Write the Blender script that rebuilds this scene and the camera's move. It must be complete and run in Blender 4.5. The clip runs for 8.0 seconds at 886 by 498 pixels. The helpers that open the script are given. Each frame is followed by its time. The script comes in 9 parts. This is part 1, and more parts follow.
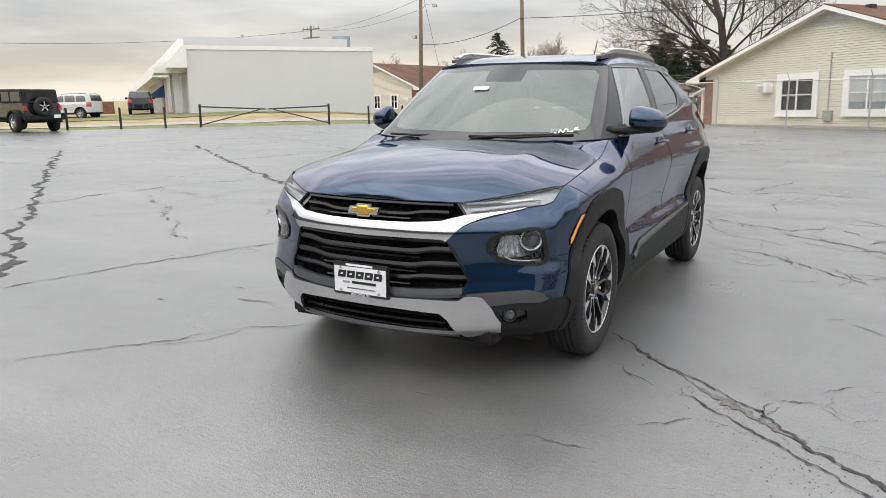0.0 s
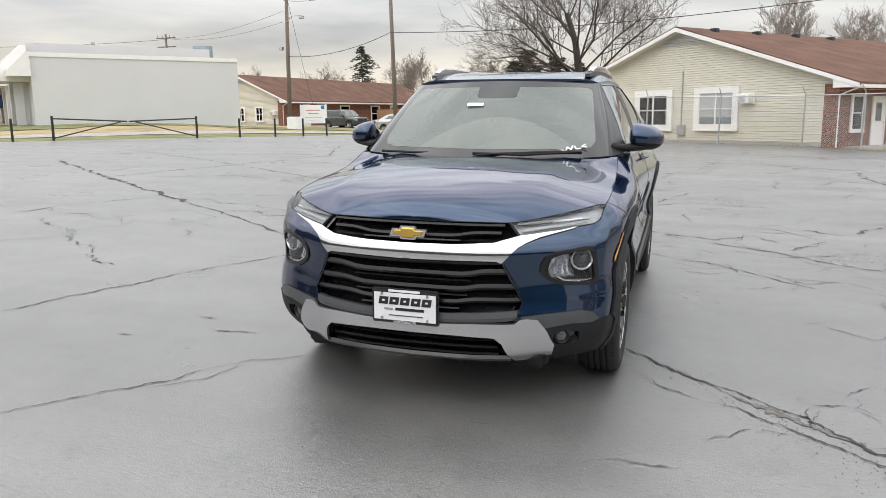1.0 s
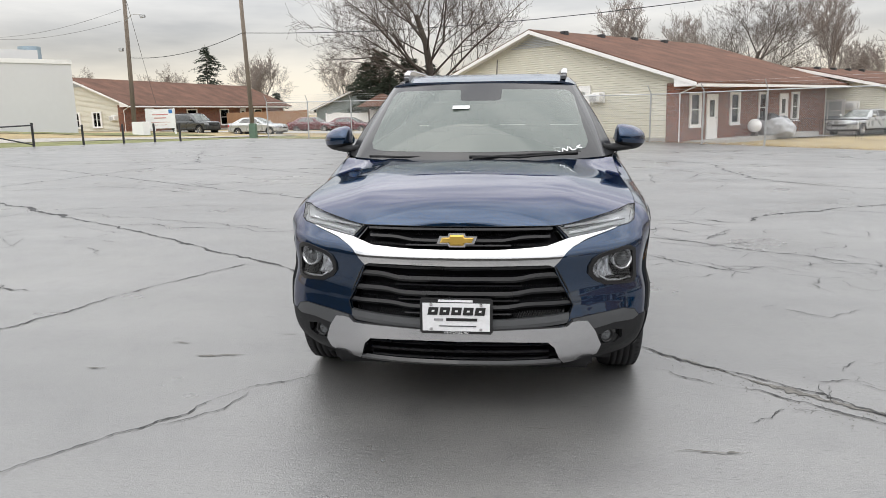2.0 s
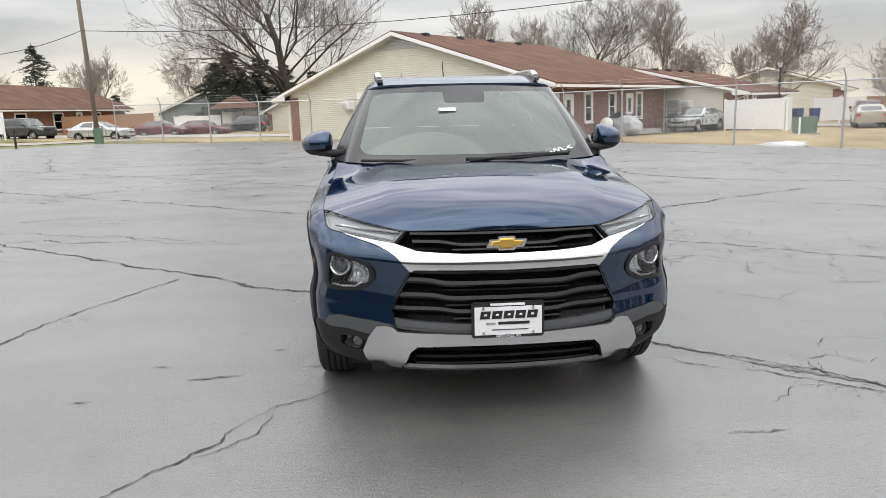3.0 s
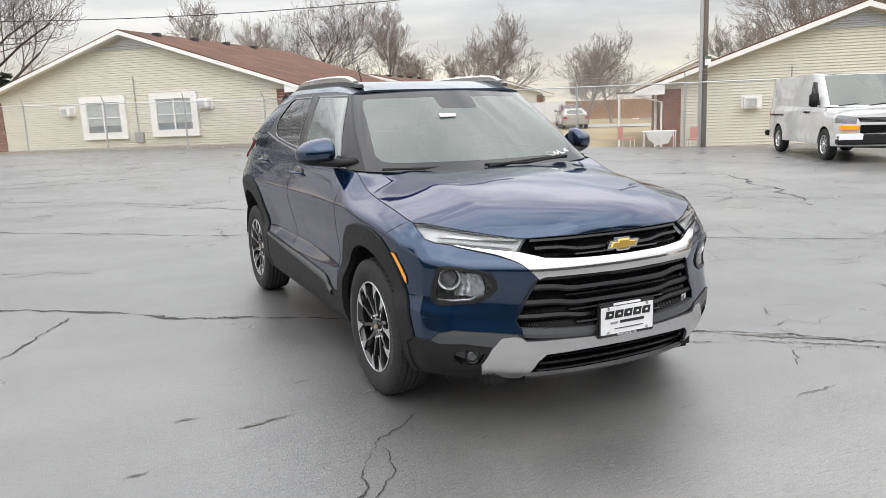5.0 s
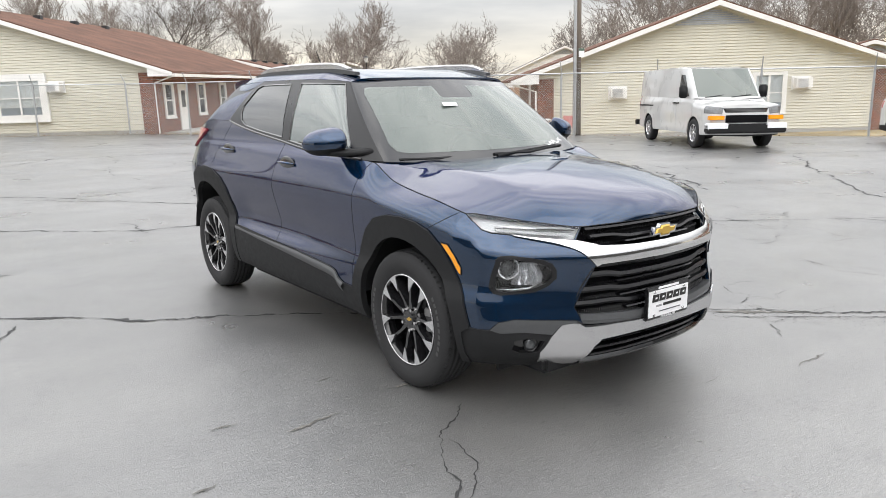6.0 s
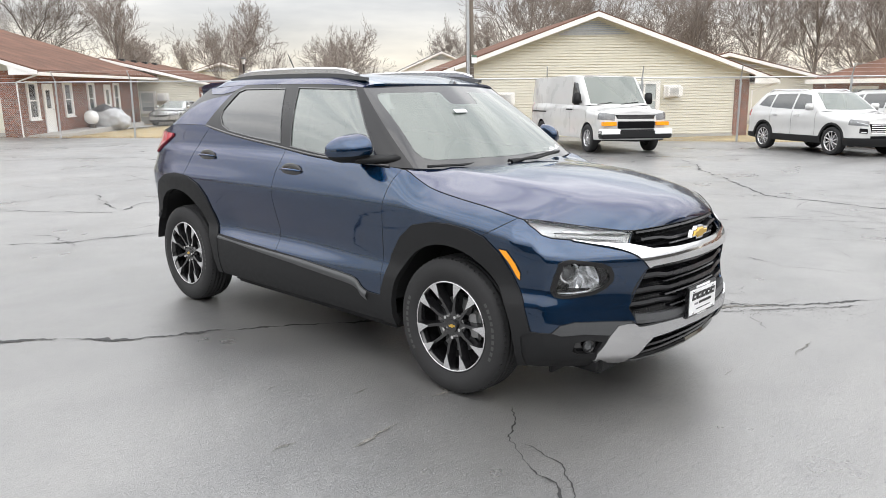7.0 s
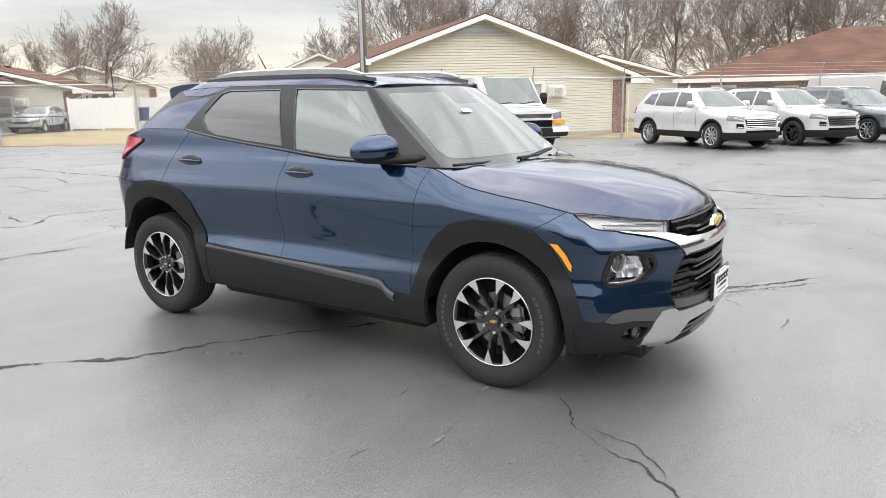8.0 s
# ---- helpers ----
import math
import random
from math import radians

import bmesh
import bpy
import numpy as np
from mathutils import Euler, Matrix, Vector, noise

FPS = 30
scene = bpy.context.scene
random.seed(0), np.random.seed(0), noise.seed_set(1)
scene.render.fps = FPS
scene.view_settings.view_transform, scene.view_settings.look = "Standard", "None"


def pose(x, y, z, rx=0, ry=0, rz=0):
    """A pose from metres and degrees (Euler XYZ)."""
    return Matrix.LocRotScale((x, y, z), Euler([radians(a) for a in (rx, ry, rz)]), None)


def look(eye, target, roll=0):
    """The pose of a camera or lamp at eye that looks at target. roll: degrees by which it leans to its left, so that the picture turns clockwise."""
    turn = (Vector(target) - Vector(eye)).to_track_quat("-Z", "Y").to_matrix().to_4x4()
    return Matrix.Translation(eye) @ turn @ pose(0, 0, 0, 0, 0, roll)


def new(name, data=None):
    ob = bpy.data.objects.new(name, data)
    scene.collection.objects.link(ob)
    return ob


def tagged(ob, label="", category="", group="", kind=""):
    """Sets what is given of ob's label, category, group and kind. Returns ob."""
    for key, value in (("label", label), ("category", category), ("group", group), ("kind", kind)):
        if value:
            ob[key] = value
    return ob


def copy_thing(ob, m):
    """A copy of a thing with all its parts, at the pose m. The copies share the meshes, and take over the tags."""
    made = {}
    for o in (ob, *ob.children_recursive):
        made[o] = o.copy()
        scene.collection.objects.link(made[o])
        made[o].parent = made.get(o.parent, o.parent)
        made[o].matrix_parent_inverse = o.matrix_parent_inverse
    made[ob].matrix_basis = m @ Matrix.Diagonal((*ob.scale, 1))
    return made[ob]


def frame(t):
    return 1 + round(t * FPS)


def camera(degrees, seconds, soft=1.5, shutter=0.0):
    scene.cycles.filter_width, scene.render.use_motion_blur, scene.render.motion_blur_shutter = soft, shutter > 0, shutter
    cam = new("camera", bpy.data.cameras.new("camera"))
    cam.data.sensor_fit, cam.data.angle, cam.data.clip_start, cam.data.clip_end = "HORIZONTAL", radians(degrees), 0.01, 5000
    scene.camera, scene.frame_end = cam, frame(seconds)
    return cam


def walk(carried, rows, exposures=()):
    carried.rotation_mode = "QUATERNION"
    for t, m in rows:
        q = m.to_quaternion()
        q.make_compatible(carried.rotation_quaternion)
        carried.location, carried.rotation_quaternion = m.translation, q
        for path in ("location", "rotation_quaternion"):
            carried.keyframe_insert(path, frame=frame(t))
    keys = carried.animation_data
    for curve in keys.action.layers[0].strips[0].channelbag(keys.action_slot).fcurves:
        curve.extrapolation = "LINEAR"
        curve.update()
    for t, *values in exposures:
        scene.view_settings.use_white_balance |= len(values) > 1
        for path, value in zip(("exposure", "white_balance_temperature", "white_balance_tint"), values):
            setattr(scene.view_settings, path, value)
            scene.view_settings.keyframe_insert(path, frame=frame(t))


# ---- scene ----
import itertools

cam = camera(62.0, 8.0, soft=0.8)
PATH = [
    (0, (1.972, -3.658, 1.324), (1.021, -1.944, 0.926), -0.2),
    (0.5, (1.579, -3.782, 1.347), (0.796, -1.982, 0.965), 0.2),
    (1, (1.155, -3.867, 1.342), (0.538, -2.0, 0.978), 0.2),
    (2.5, (-0.104, -3.984, 1.368), (-0.138, -2.018, 1.001), -1.0),
    (3, (-0.517, -3.937, 1.378), (-0.362, -1.977, 1.012), -1.2),
    (3.5, (-0.935, -3.869, 1.397), (-0.603, -1.931, 1.032), -1.5),
    (4, (-1.357, -3.733, 1.411), (-0.861, -1.83, 1.05), -1.7),
    (4.5, (-1.757, -3.587, 1.419), (-1.073, -1.742, 1.061), -1.5),
    (5.8, (-2.69, -3.033, 1.43), (-1.576, -1.422, 1.025), -1.2),
    (6, (-2.839, -2.937, 1.448), (-1.665, -1.371, 1.038), -0.9),
    (6.5, (-3.17, -2.683, 1.455), (-1.862, -1.226, 1.046), -0.5),
    (7, (-3.461, -2.388, 1.471), (-2.033, -1.047, 1.068), -0.2),
    (7.5, (-3.745, -2.093, 1.472), (-2.206, -0.882, 1.069), -0.3),
    (8, (-3.984, -1.781, 1.465), (-2.353, -0.696, 1.064), -0.8),
]
walk(cam, [(t, look(eye, target, roll)) for t, eye, target, roll in PATH],
     exposures=[(0, 0.06), (3.5, 0.08), (4.5, 0.16), (6, 0.32), (7.5, 0.42), (8, 0.42)])

# ---- sky, sun, exposure ----
SUN_EL, SUN_AZ = radians(58), radians(200)
world = bpy.data.worlds.new("overcast_sky")
scene.world = world
world.use_nodes = True
wn, wl = world.node_tree.nodes, world.node_tree.links
wn.clear()


def wnode(kind, **sockets):
    n = wn.new(kind)
    for k, v in sockets.items():
        n.inputs[k].default_value = v
    return n


w_out = wn.new("ShaderNodeOutputWorld")
w_bg = wnode("ShaderNodeBackground", Strength=1.0)
w_sky = wn.new("ShaderNodeTexSky")
w_sky.sky_type, w_sky.sun_disc, w_sky.sun_elevation, w_sky.sun_rotation = "NISHITA", False, SUN_EL, SUN_AZ
w_dim = wn.new("ShaderNodeVectorMath")
w_dim.operation = "SCALE"
w_dim.inputs["Scale"].default_value = 0.09
w_tc = wn.new("ShaderNodeTexCoord")
w_map = wn.new("ShaderNodeMapping")
w_map.inputs["Scale"].default_value = (1.0, 1.0, 5.5)
w_noise = wnode("ShaderNodeTexNoise", Scale=2.6, Detail=7.0, Roughness=0.52)
w_sep = wn.new("ShaderNodeSeparateXYZ")
w_grad = wn.new("ShaderNodeValToRGB")
w_grad.color_ramp.elements[0].position, w_grad.color_ramp.elements[0].color = 0.0, (0.92, 0.85, 0.74, 1)
w_grad.color_ramp.elements[1].position, w_grad.color_ramp.elements[1].color = 1.0, (2.2, 2.22, 2.28, 1)
for p, c in ((0.04, (0.92, 0.85, 0.73, 1)), (0.10, (0.76, 0.745, 0.72, 1)), (0.16, (0.92, 0.92, 0.92, 1)), (0.28, (1.45, 1.46, 1.48, 1)), (0.5, (2.25, 2.27, 2.3, 1))):
    e = w_grad.color_ramp.elements.new(p)
    e.color = c
w_cl = wn.new("ShaderNodeValToRGB")
w_cl.color_ramp.elements[0].position, w_cl.color_ramp.elements[0].color = 0.36, (0.70, 0.71, 0.73, 1)
w_cl.color_ramp.elements[1].position, w_cl.color_ramp.elements[1].color = 0.62, (1.12, 1.11, 1.09, 1)
w_mul = wn.new("ShaderNodeMix")
w_mul.data_type, w_mul.blend_type = "RGBA", "MULTIPLY"
w_mul.inputs[0].default_value = 1.0
w_mix = wn.new("ShaderNodeMix")
w_mix.data_type = "RGBA"
w_mix.inputs[0].default_value = 0.9
wl.new(w_tc.outputs["Generated"], w_map.inputs["Vector"])
wl.new(w_map.outputs["Vector"], w_noise.inputs["Vector"])
wl.new(w_tc.outputs["Generated"], w_sep.inputs["Vector"])
wl.new(w_sep.outputs["Z"], w_grad.inputs["Fac"])
wl.new(w_noise.outputs["Fac"], w_cl.inputs["Fac"])
wl.new(w_grad.outputs["Color"], w_mul.inputs[6])
wl.new(w_cl.outputs["Color"], w_mul.inputs[7])
wl.new(w_sky.outputs["Color"], w_dim.inputs[0])
wl.new(w_dim.outputs["Vector"], w_mix.inputs[6])
wl.new(w_mul.outputs[2], w_mix.inputs[7])
wl.new(w_mix.outputs[2], w_bg.inputs["Color"])
wl.new(w_bg.outputs["Background"], w_out.inputs["Surface"])

sun = new("sun", bpy.data.lights.new("sun", "SUN"))
sun.data.energy, sun.data.angle, sun.data.color = 0.9, radians(75), (1.0, 0.95, 0.88)
sun.matrix_basis = look((-9, -20, 36), (0, 0, 0))


# ---- materials ----
def material(name, base, rough=0.5, metal=0.0, var=0.12, scale=6.0, bump=0.0, bscale=80.0, coat=0.0, spec=0.5, rvar=0.1, stretch=(1, 1, 1)):
    """A surface with two scales of variation in colour, roughness and relief."""
    m = bpy.data.materials.new(name)
    m.use_nodes = True
    nt = m.node_tree
    b = nt.nodes["Principled BSDF"]
    b.inputs["Metallic"].default_value, b.inputs["Specular IOR Level"].default_value = metal, spec
    b.inputs["Coat Weight"].default_value, b.inputs["Coat Roughness"].default_value = coat, 0.03
    tc = nt.nodes.new("ShaderNodeTexCoord")
    mp = nt.nodes.new("ShaderNodeMapping")
    mp.inputs["Scale"].default_value = stretch
    nt.links.new(tc.outputs["Object"], mp.inputs["Vector"])
    n1 = nt.nodes.new("ShaderNodeTexNoise")
    n1.inputs["Scale"].default_value, n1.inputs["Detail"].default_value = scale, 6.0
    n2 = nt.nodes.new("ShaderNodeTexNoise")
    n2.inputs["Scale"].default_value, n2.inputs["Detail"].default_value = bscale, 3.0
    info = nt.nodes.new("ShaderNodeObjectInfo")
    nt.links.new(mp.outputs["Vector"], n1.inputs["Vector"])
    nt.links.new(mp.outputs["Vector"], n2.inputs["Vector"])
    add = nt.nodes.new("ShaderNodeMath")
    add.operation = "MULTIPLY_ADD"
    add.inputs[1].default_value = 0.4
    nt.links.new(n2.outputs["Fac"], add.inputs[0])
    nt.links.new(n1.outputs["Fac"], add.inputs[2])
    ramp = nt.nodes.new("ShaderNodeValToRGB")
    ramp.color_ramp.elements[0].position, ramp.color_ramp.elements[1].position = 0.45, 0.95
    ramp.color_ramp.elements[0].color = (*[c * (1 - var) for c in base], 1)
    ramp.color_ramp.elements[1].color = (*[min(1, c * (1 + var)) for c in base], 1)
    nt.links.new(add.outputs["Value"], ramp.inputs["Fac"])
    nt.links.new(ramp.outputs["Color"], b.inputs["Base Color"])
    rr = nt.nodes.new("ShaderNodeMapRange")
    rr.inputs["From Min"].default_value, rr.inputs["From Max"].default_value = 0.3, 0.7
    rr.inputs["To Min"].default_value, rr.inputs["To Max"].default_value = max(0.0, rough * (1 - rvar)), min(1.0, rough * (1 + rvar))
    nt.links.new(n1.outputs["Fac"], rr.inputs["Value"])
    nt.links.new(rr.outputs["Result"], b.inputs["Roughness"])
    if bump:
        bp = nt.nodes.new("ShaderNodeBump")
        bp.inputs["Strength"].default_value, bp.inputs["Distance"].default_value = 0.6, bump
        nt.links.new(n2.outputs["Fac"], bp.inputs["Height"])
        nt.links.new(bp.outputs["Normal"], b.inputs["Normal"])
    return m


def glass(name, tint, gloss=1.0, ior=1.5, rough=0.0, sheen_mix=0.0, sheen_tint=(0.4, 0.45, 0.43)):
    """A thin pane: tinted see-through with a mirror-like gloss by Fresnel, and a matt share that paints in sky sheen.
    """
    m = bpy.data.materials.new(name)
    m.use_nodes = True
    nt = m.node_tree
    nt.nodes.remove(nt.nodes["Principled BSDF"])
    out = nt.nodes["Material Output"]
    tr = nt.nodes.new("ShaderNodeBsdfTransparent")
    tr.inputs["Color"].default_value = (*tint, 1)
    gl = nt.nodes.new("ShaderNodeBsdfGlossy")
    gl.inputs["Roughness"].default_value, gl.inputs["Color"].default_value = rough, (gloss, gloss, gloss, 1)
    fr = nt.nodes.new("ShaderNodeFresnel")
    fr.inputs["IOR"].default_value = ior
    mx = nt.nodes.new("ShaderNodeMixShader")
    nt.links.new(fr.outputs["Fac"], mx.inputs["Fac"])
    if sheen_mix:
        df = nt.nodes.new("ShaderNodeBsdfDiffuse")
        df.inputs["Color"].default_value = (*sheen_tint, 1)
        hz = nt.nodes.new("ShaderNodeMixShader")
        hz.inputs["Fac"].default_value = sheen_mix
        nt.links.new(tr.outputs["BSDF"], hz.inputs[1])
        nt.links.new(df.outputs["BSDF"], hz.inputs[2])
        nt.links.new(hz.outputs["Shader"], mx.inputs[1])
    else:
        nt.links.new(tr.outputs["BSDF"], mx.inputs[1])
    nt.links.new(gl.outputs["BSDF"], mx.inputs[2])
    nt.links.new(mx.outputs["Shader"], out.inputs["Surface"])
    return m


def asphalt_material():
    m = bpy.data.materials.new("sealed_asphalt")
    m.use_nodes = True
    nt = m.node_tree
    b = nt.nodes["Principled BSDF"]
    tc = nt.nodes.new("ShaderNodeTexCoord")

    def noise_at(scale, detail, rough=0.55, stretch=None):
        n = nt.nodes.new("ShaderNodeTexNoise")
        n.inputs["Scale"].default_value, n.inputs["Detail"].default_value, n.inputs["Roughness"].default_value = scale, detail, rough
        if stretch:
            mp = nt.nodes.new("ShaderNodeMapping")
            mp.inputs["Scale"].default_value = stretch
            mp.inputs["Rotation"].default_value = (0, 0, 0.5)
            nt.links.new(tc.outputs["Object"], mp.inputs["Vector"])
            nt.links.new(mp.outputs["Vector"], n.inputs["Vector"])
        else:
            nt.links.new(tc.outputs["Object"], n.inputs["Vector"])
        return n.outputs["Fac"]

    def ramp(fac, stops):
        r = nt.nodes.new("ShaderNodeValToRGB")
        e = r.color_ramp.elements
        e[0].position, e[0].color = stops[0][0], (*stops[0][1], 1)
        e[1].position, e[1].color = stops[-1][0], (*stops[-1][1], 1)
        for p, c in stops[1:-1]:
            e.new(p).color = (*c, 1)
        nt.links.new(fac, r.inputs["Fac"])
        return r.outputs["Color"]

    def mult(a, c, f=1.0):
        x = nt.nodes.new("ShaderNodeMix")
        x.data_type, x.blend_type = "RGBA", "MULTIPLY"
        x.inputs[0].default_value = f
        nt.links.new(a, x.inputs[6])
        nt.links.new(c, x.inputs[7])
        return x.outputs[2]

    base = ramp(noise_at(0.22, 5), [(0.3, (0.074, 0.0735, 0.0735)), (0.5, (0.094, 0.093, 0.0925)), (0.72, (0.126, 0.123, 0.120))])
    streak = ramp(noise_at(1.1, 6, 0.6, (0.25, 1.4, 1)), [(0.3, (0.78, 0.78, 0.79)), (0.62, (1.12, 1.12, 1.11))])
    blot = ramp(noise_at(2.7, 7, 0.65), [(0.28, (0.68, 0.68, 0.69)), (0.42, (0.97, 0.97, 0.97)), (0.7, (1.10, 1.10, 1.09))])
    grain = ramp(noise_at(150, 3, 0.7), [(0.32, (0.55, 0.55, 0.55)), (0.68, (1.45, 1.45, 1.44))])
    pit = ramp(noise_at(46, 3, 0.6, (0.5, 1.5, 1)), [(0.30, (0.42, 0.42, 0.43)), (0.40, (0.95, 0.95, 0.95)), (0.66, (1.12, 1.12, 1.12))])
    speck = ramp(noise_at(13, 4, 0.7, (0.6, 1.3, 1)), [(0.24, (0.50, 0.50, 0.51)), (0.31, (0.98, 0.98, 0.98)), (0.6, (1.04, 1.04, 1.04))])
    fleck = ramp(noise_at(31, 2), [(0.73, (1, 1, 1)), (0.77, (1.5, 1.48, 1.45))])
    c = mult(mult(mult(mult(mult(mult(base, streak), blot), grain), fleck), pit), speck)
    nt.links.new(c, b.inputs["Base Color"])
    rr = nt.nodes.new("ShaderNodeMapRange")
    rr.inputs["From Min"].default_value, rr.inputs["From Max"].default_value = 0.3, 0.7
    rr.inputs["To Min"].default_value, rr.inputs["To Max"].default_value = 0.25, 0.44
    b.inputs["Specular IOR Level"].default_value, b.inputs["IOR"].default_value = 0.85, 1.85
    nt.links.new(noise_at(0.9, 6), rr.inputs["Value"])
    nt.links.new(rr.outputs["Result"], b.inputs["Roughness"])
    bp = nt.nodes.new("ShaderNodeBump")
    bp.inputs["Strength"].default_value, bp.inputs["Distance"].default_value = 0.5, 0.005
    nt.links.new(noise_at(120, 4, 0.65), bp.inputs["Height"])
    bq = nt.nodes.new("ShaderNodeBump")
    bq.inputs["Strength"].default_value, bq.inputs["Distance"].default_value = 0.20, 0.010
    nt.links.new(noise_at(38, 5, 0.6, (0.55, 1.3, 1)), bq.inputs["Height"])
    nt.links.new(bp.outputs["Normal"], bq.inputs["Normal"])
    nt.links.new(bq.outputs["Normal"], b.inputs["Normal"])
    return m


def brick_material():
    m = bpy.data.materials.new("red_brick")
    m.use_nodes = True
    nt = m.node_tree
    b = nt.nodes["Principled BSDF"]
    b.inputs["Roughness"].default_value = 0.85
    tc = nt.nodes.new("ShaderNodeTexCoord")
    mp = nt.nodes.new("ShaderNodeMapping")
    sp = nt.nodes.new("ShaderNodeSeparateXYZ")
    cb = nt.nodes.new("ShaderNodeCombineXYZ")
    ad = nt.nodes.new("ShaderNodeMath")
    br = nt.nodes.new("ShaderNodeTexBrick")
    nt.links.new(tc.outputs["Object"], sp.inputs["Vector"])
    nt.links.new(sp.outputs["X"], ad.inputs[0])
    nt.links.new(sp.outputs["Y"], ad.inputs[1])
    nt.links.new(ad.outputs["Value"], cb.inputs["X"])
    nt.links.new(sp.outputs["Z"], cb.inputs["Y"])
    nt.links.new(cb.outputs["Vector"], br.inputs["Vector"])
    br.inputs["Scale"].default_value = 1.0
    br.inputs["Brick Width"].default_value, br.inputs["Row Height"].default_value, br.inputs["Mortar Size"].default_value = 0.21, 0.075, 0.008
    br.inputs["Color1"].default_value, br.inputs["Color2"].default_value = (0.25, 0.085, 0.045, 1), (0.115, 0.040, 0.025, 1)
    br.inputs["Mortar"].default_value = (0.19, 0.15, 0.12, 1)
    nt.links.new(br.outputs["Color"], b.inputs["Base Color"])
    return m


M = {
    "asphalt": asphalt_material(),
    "brick": brick_material(),
    "crack": material("crack_fill", (0.022, 0.022, 0.023), 0.7, var=0.4, scale=14, bump=0.004, bscale=90),
    "crumble": material("crumbled_asphalt", (0.13, 0.125, 0.115), 0.95, var=0.5, scale=30, bump=0.01, bscale=60),
    "grass": material("winter_grass", (0.30, 0.235, 0.125), 0.95, var=0.45, scale=0.5, bump=0.03, bscale=14),
    "green_grass": material("thin_green_grass", (0.15, 0.155, 0.06), 0.95, var=0.5, scale=0.9, bump=0.03, bscale=14),
    "gravel": material("pale_gravel", (0.33, 0.31, 0.28), 0.95, var=0.25, scale=3, bump=0.01, bscale=50),
    "siding": material("cream_vinyl_siding", (0.59, 0.565, 0.475), 0.55, var=0.06, scale=1.5),
    "siding_grey": material("grey_green_siding", (0.17, 0.20, 0.19), 0.6, var=0.08, scale=1.5),
    "white_paint": material("white_painted_trim", (0.78, 0.77, 0.75), 0.5, var=0.05, scale=2),
    "white_wall": material("white_painted_block_wall", (0.60, 0.60, 0.60), 0.7, var=0.03, scale=0.4, bump=0.004, bscale=3),
    "shingle": material("brown_asphalt_shingles", (0.130, 0.072, 0.053), 0.95, spec=0.15, var=0.36, scale=0.8, bump=0.01, bscale=24),
    "shingle_grey": material("grey_asphalt_shingles", (0.16, 0.15, 0.15), 0.9, var=0.25, scale=0.8, bump=0.01, bscale=24),
    "fan_blue": material("weathered_blue_grey_paint", (0.26, 0.33, 0.38), 0.6, var=0.15, scale=3),
    # dark colour for the walls added out of view
    "unseen_wall": material("dark_unseen_wall", (0.075, 0.072, 0.068), 0.8, var=0.3, scale=0.6, bump=0.004, bscale=6),
    "concrete": material("weathered_concrete", (0.36, 0.35, 0.33), 0.9, var=0.15, scale=3, bump=0.003),
    "galv": material("galvanised_steel", (0.46, 0.47, 0.48), 0.42, metal=0.85, var=0.12, scale=9),
    "wire": material("dark_cable", (0.03, 0.03, 0.03), 0.6),
    "black_metal": material("black_painted_steel", (0.018, 0.018, 0.02), 0.45, var=0.3, scale=9),
    "wood_pole": material("weathered_pole_wood", (0.17, 0.14, 0.115), 0.9, var=0.3, scale=2, bump=0.008, bscale=18, stretch=(3, 3, 0.25)),
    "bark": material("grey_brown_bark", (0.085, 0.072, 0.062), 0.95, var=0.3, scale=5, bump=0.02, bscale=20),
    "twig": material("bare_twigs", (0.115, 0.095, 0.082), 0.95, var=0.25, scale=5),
    # paler than the near twigs: hazy distance is put into this colour
    "twig_hazed": material("hazed_bare_twigs", (0.22, 0.19, 0.17), 0.95, var=0.25, scale=5),
    "needle": material("dark_conifer_needles", (0.045, 0.058, 0.040), 0.85, var=0.4, scale=3),
    "plank": material("cedar_fence_planks", (0.30, 0.175, 0.10), 0.85, var=0.25, scale=2, stretch=(6, 6, 0.4)),
    "vinyl": material("white_vinyl", (0.80, 0.80, 0.80), 0.4, var=0.03),
    "pane": glass("house_window_glass", (0.95, 0.97, 0.98), 1.0, 1.5),
    "dark_room": material("dim_interior", (0.30, 0.32, 0.34), 0.9),
    "blind": material("pale_window_blind", (0.62, 0.63, 0.62), 0.8),
    "blue_plastic": material("blue_plastic", (0.035, 0.06, 0.16), 0.5),
    "green_box": material("green_painted_steel", (0.10, 0.16, 0.12), 0.5),
    "red_paint": material("faded_red_paint", (0.34, 0.09, 0.06), 0.6),
    "blue_cloth": material("blue_awning_cloth", (0.02, 0.06, 0.16), 0.8),
    "tarp_silver": material("silver_tarpaulin", (0.42, 0.43, 0.45), 0.45, var=0.2, scale=4),
    "tarp_black": material("black_tarpaulin", (0.03, 0.03, 0.033), 0.5),
    "sign_blue": material("blue_sign_paint", (0.03, 0.16, 0.42), 0.4),
    "sign_red": material("red_sign_paint", (0.52, 0.22, 0.20), 0.5),
    "orange": material("orange_door_paint", (0.50, 0.22, 0.09), 0.6),
    "leaf": material("dead_leaves", (0.22, 0.14, 0.08), 0.9, var=0.4, scale=40),
}


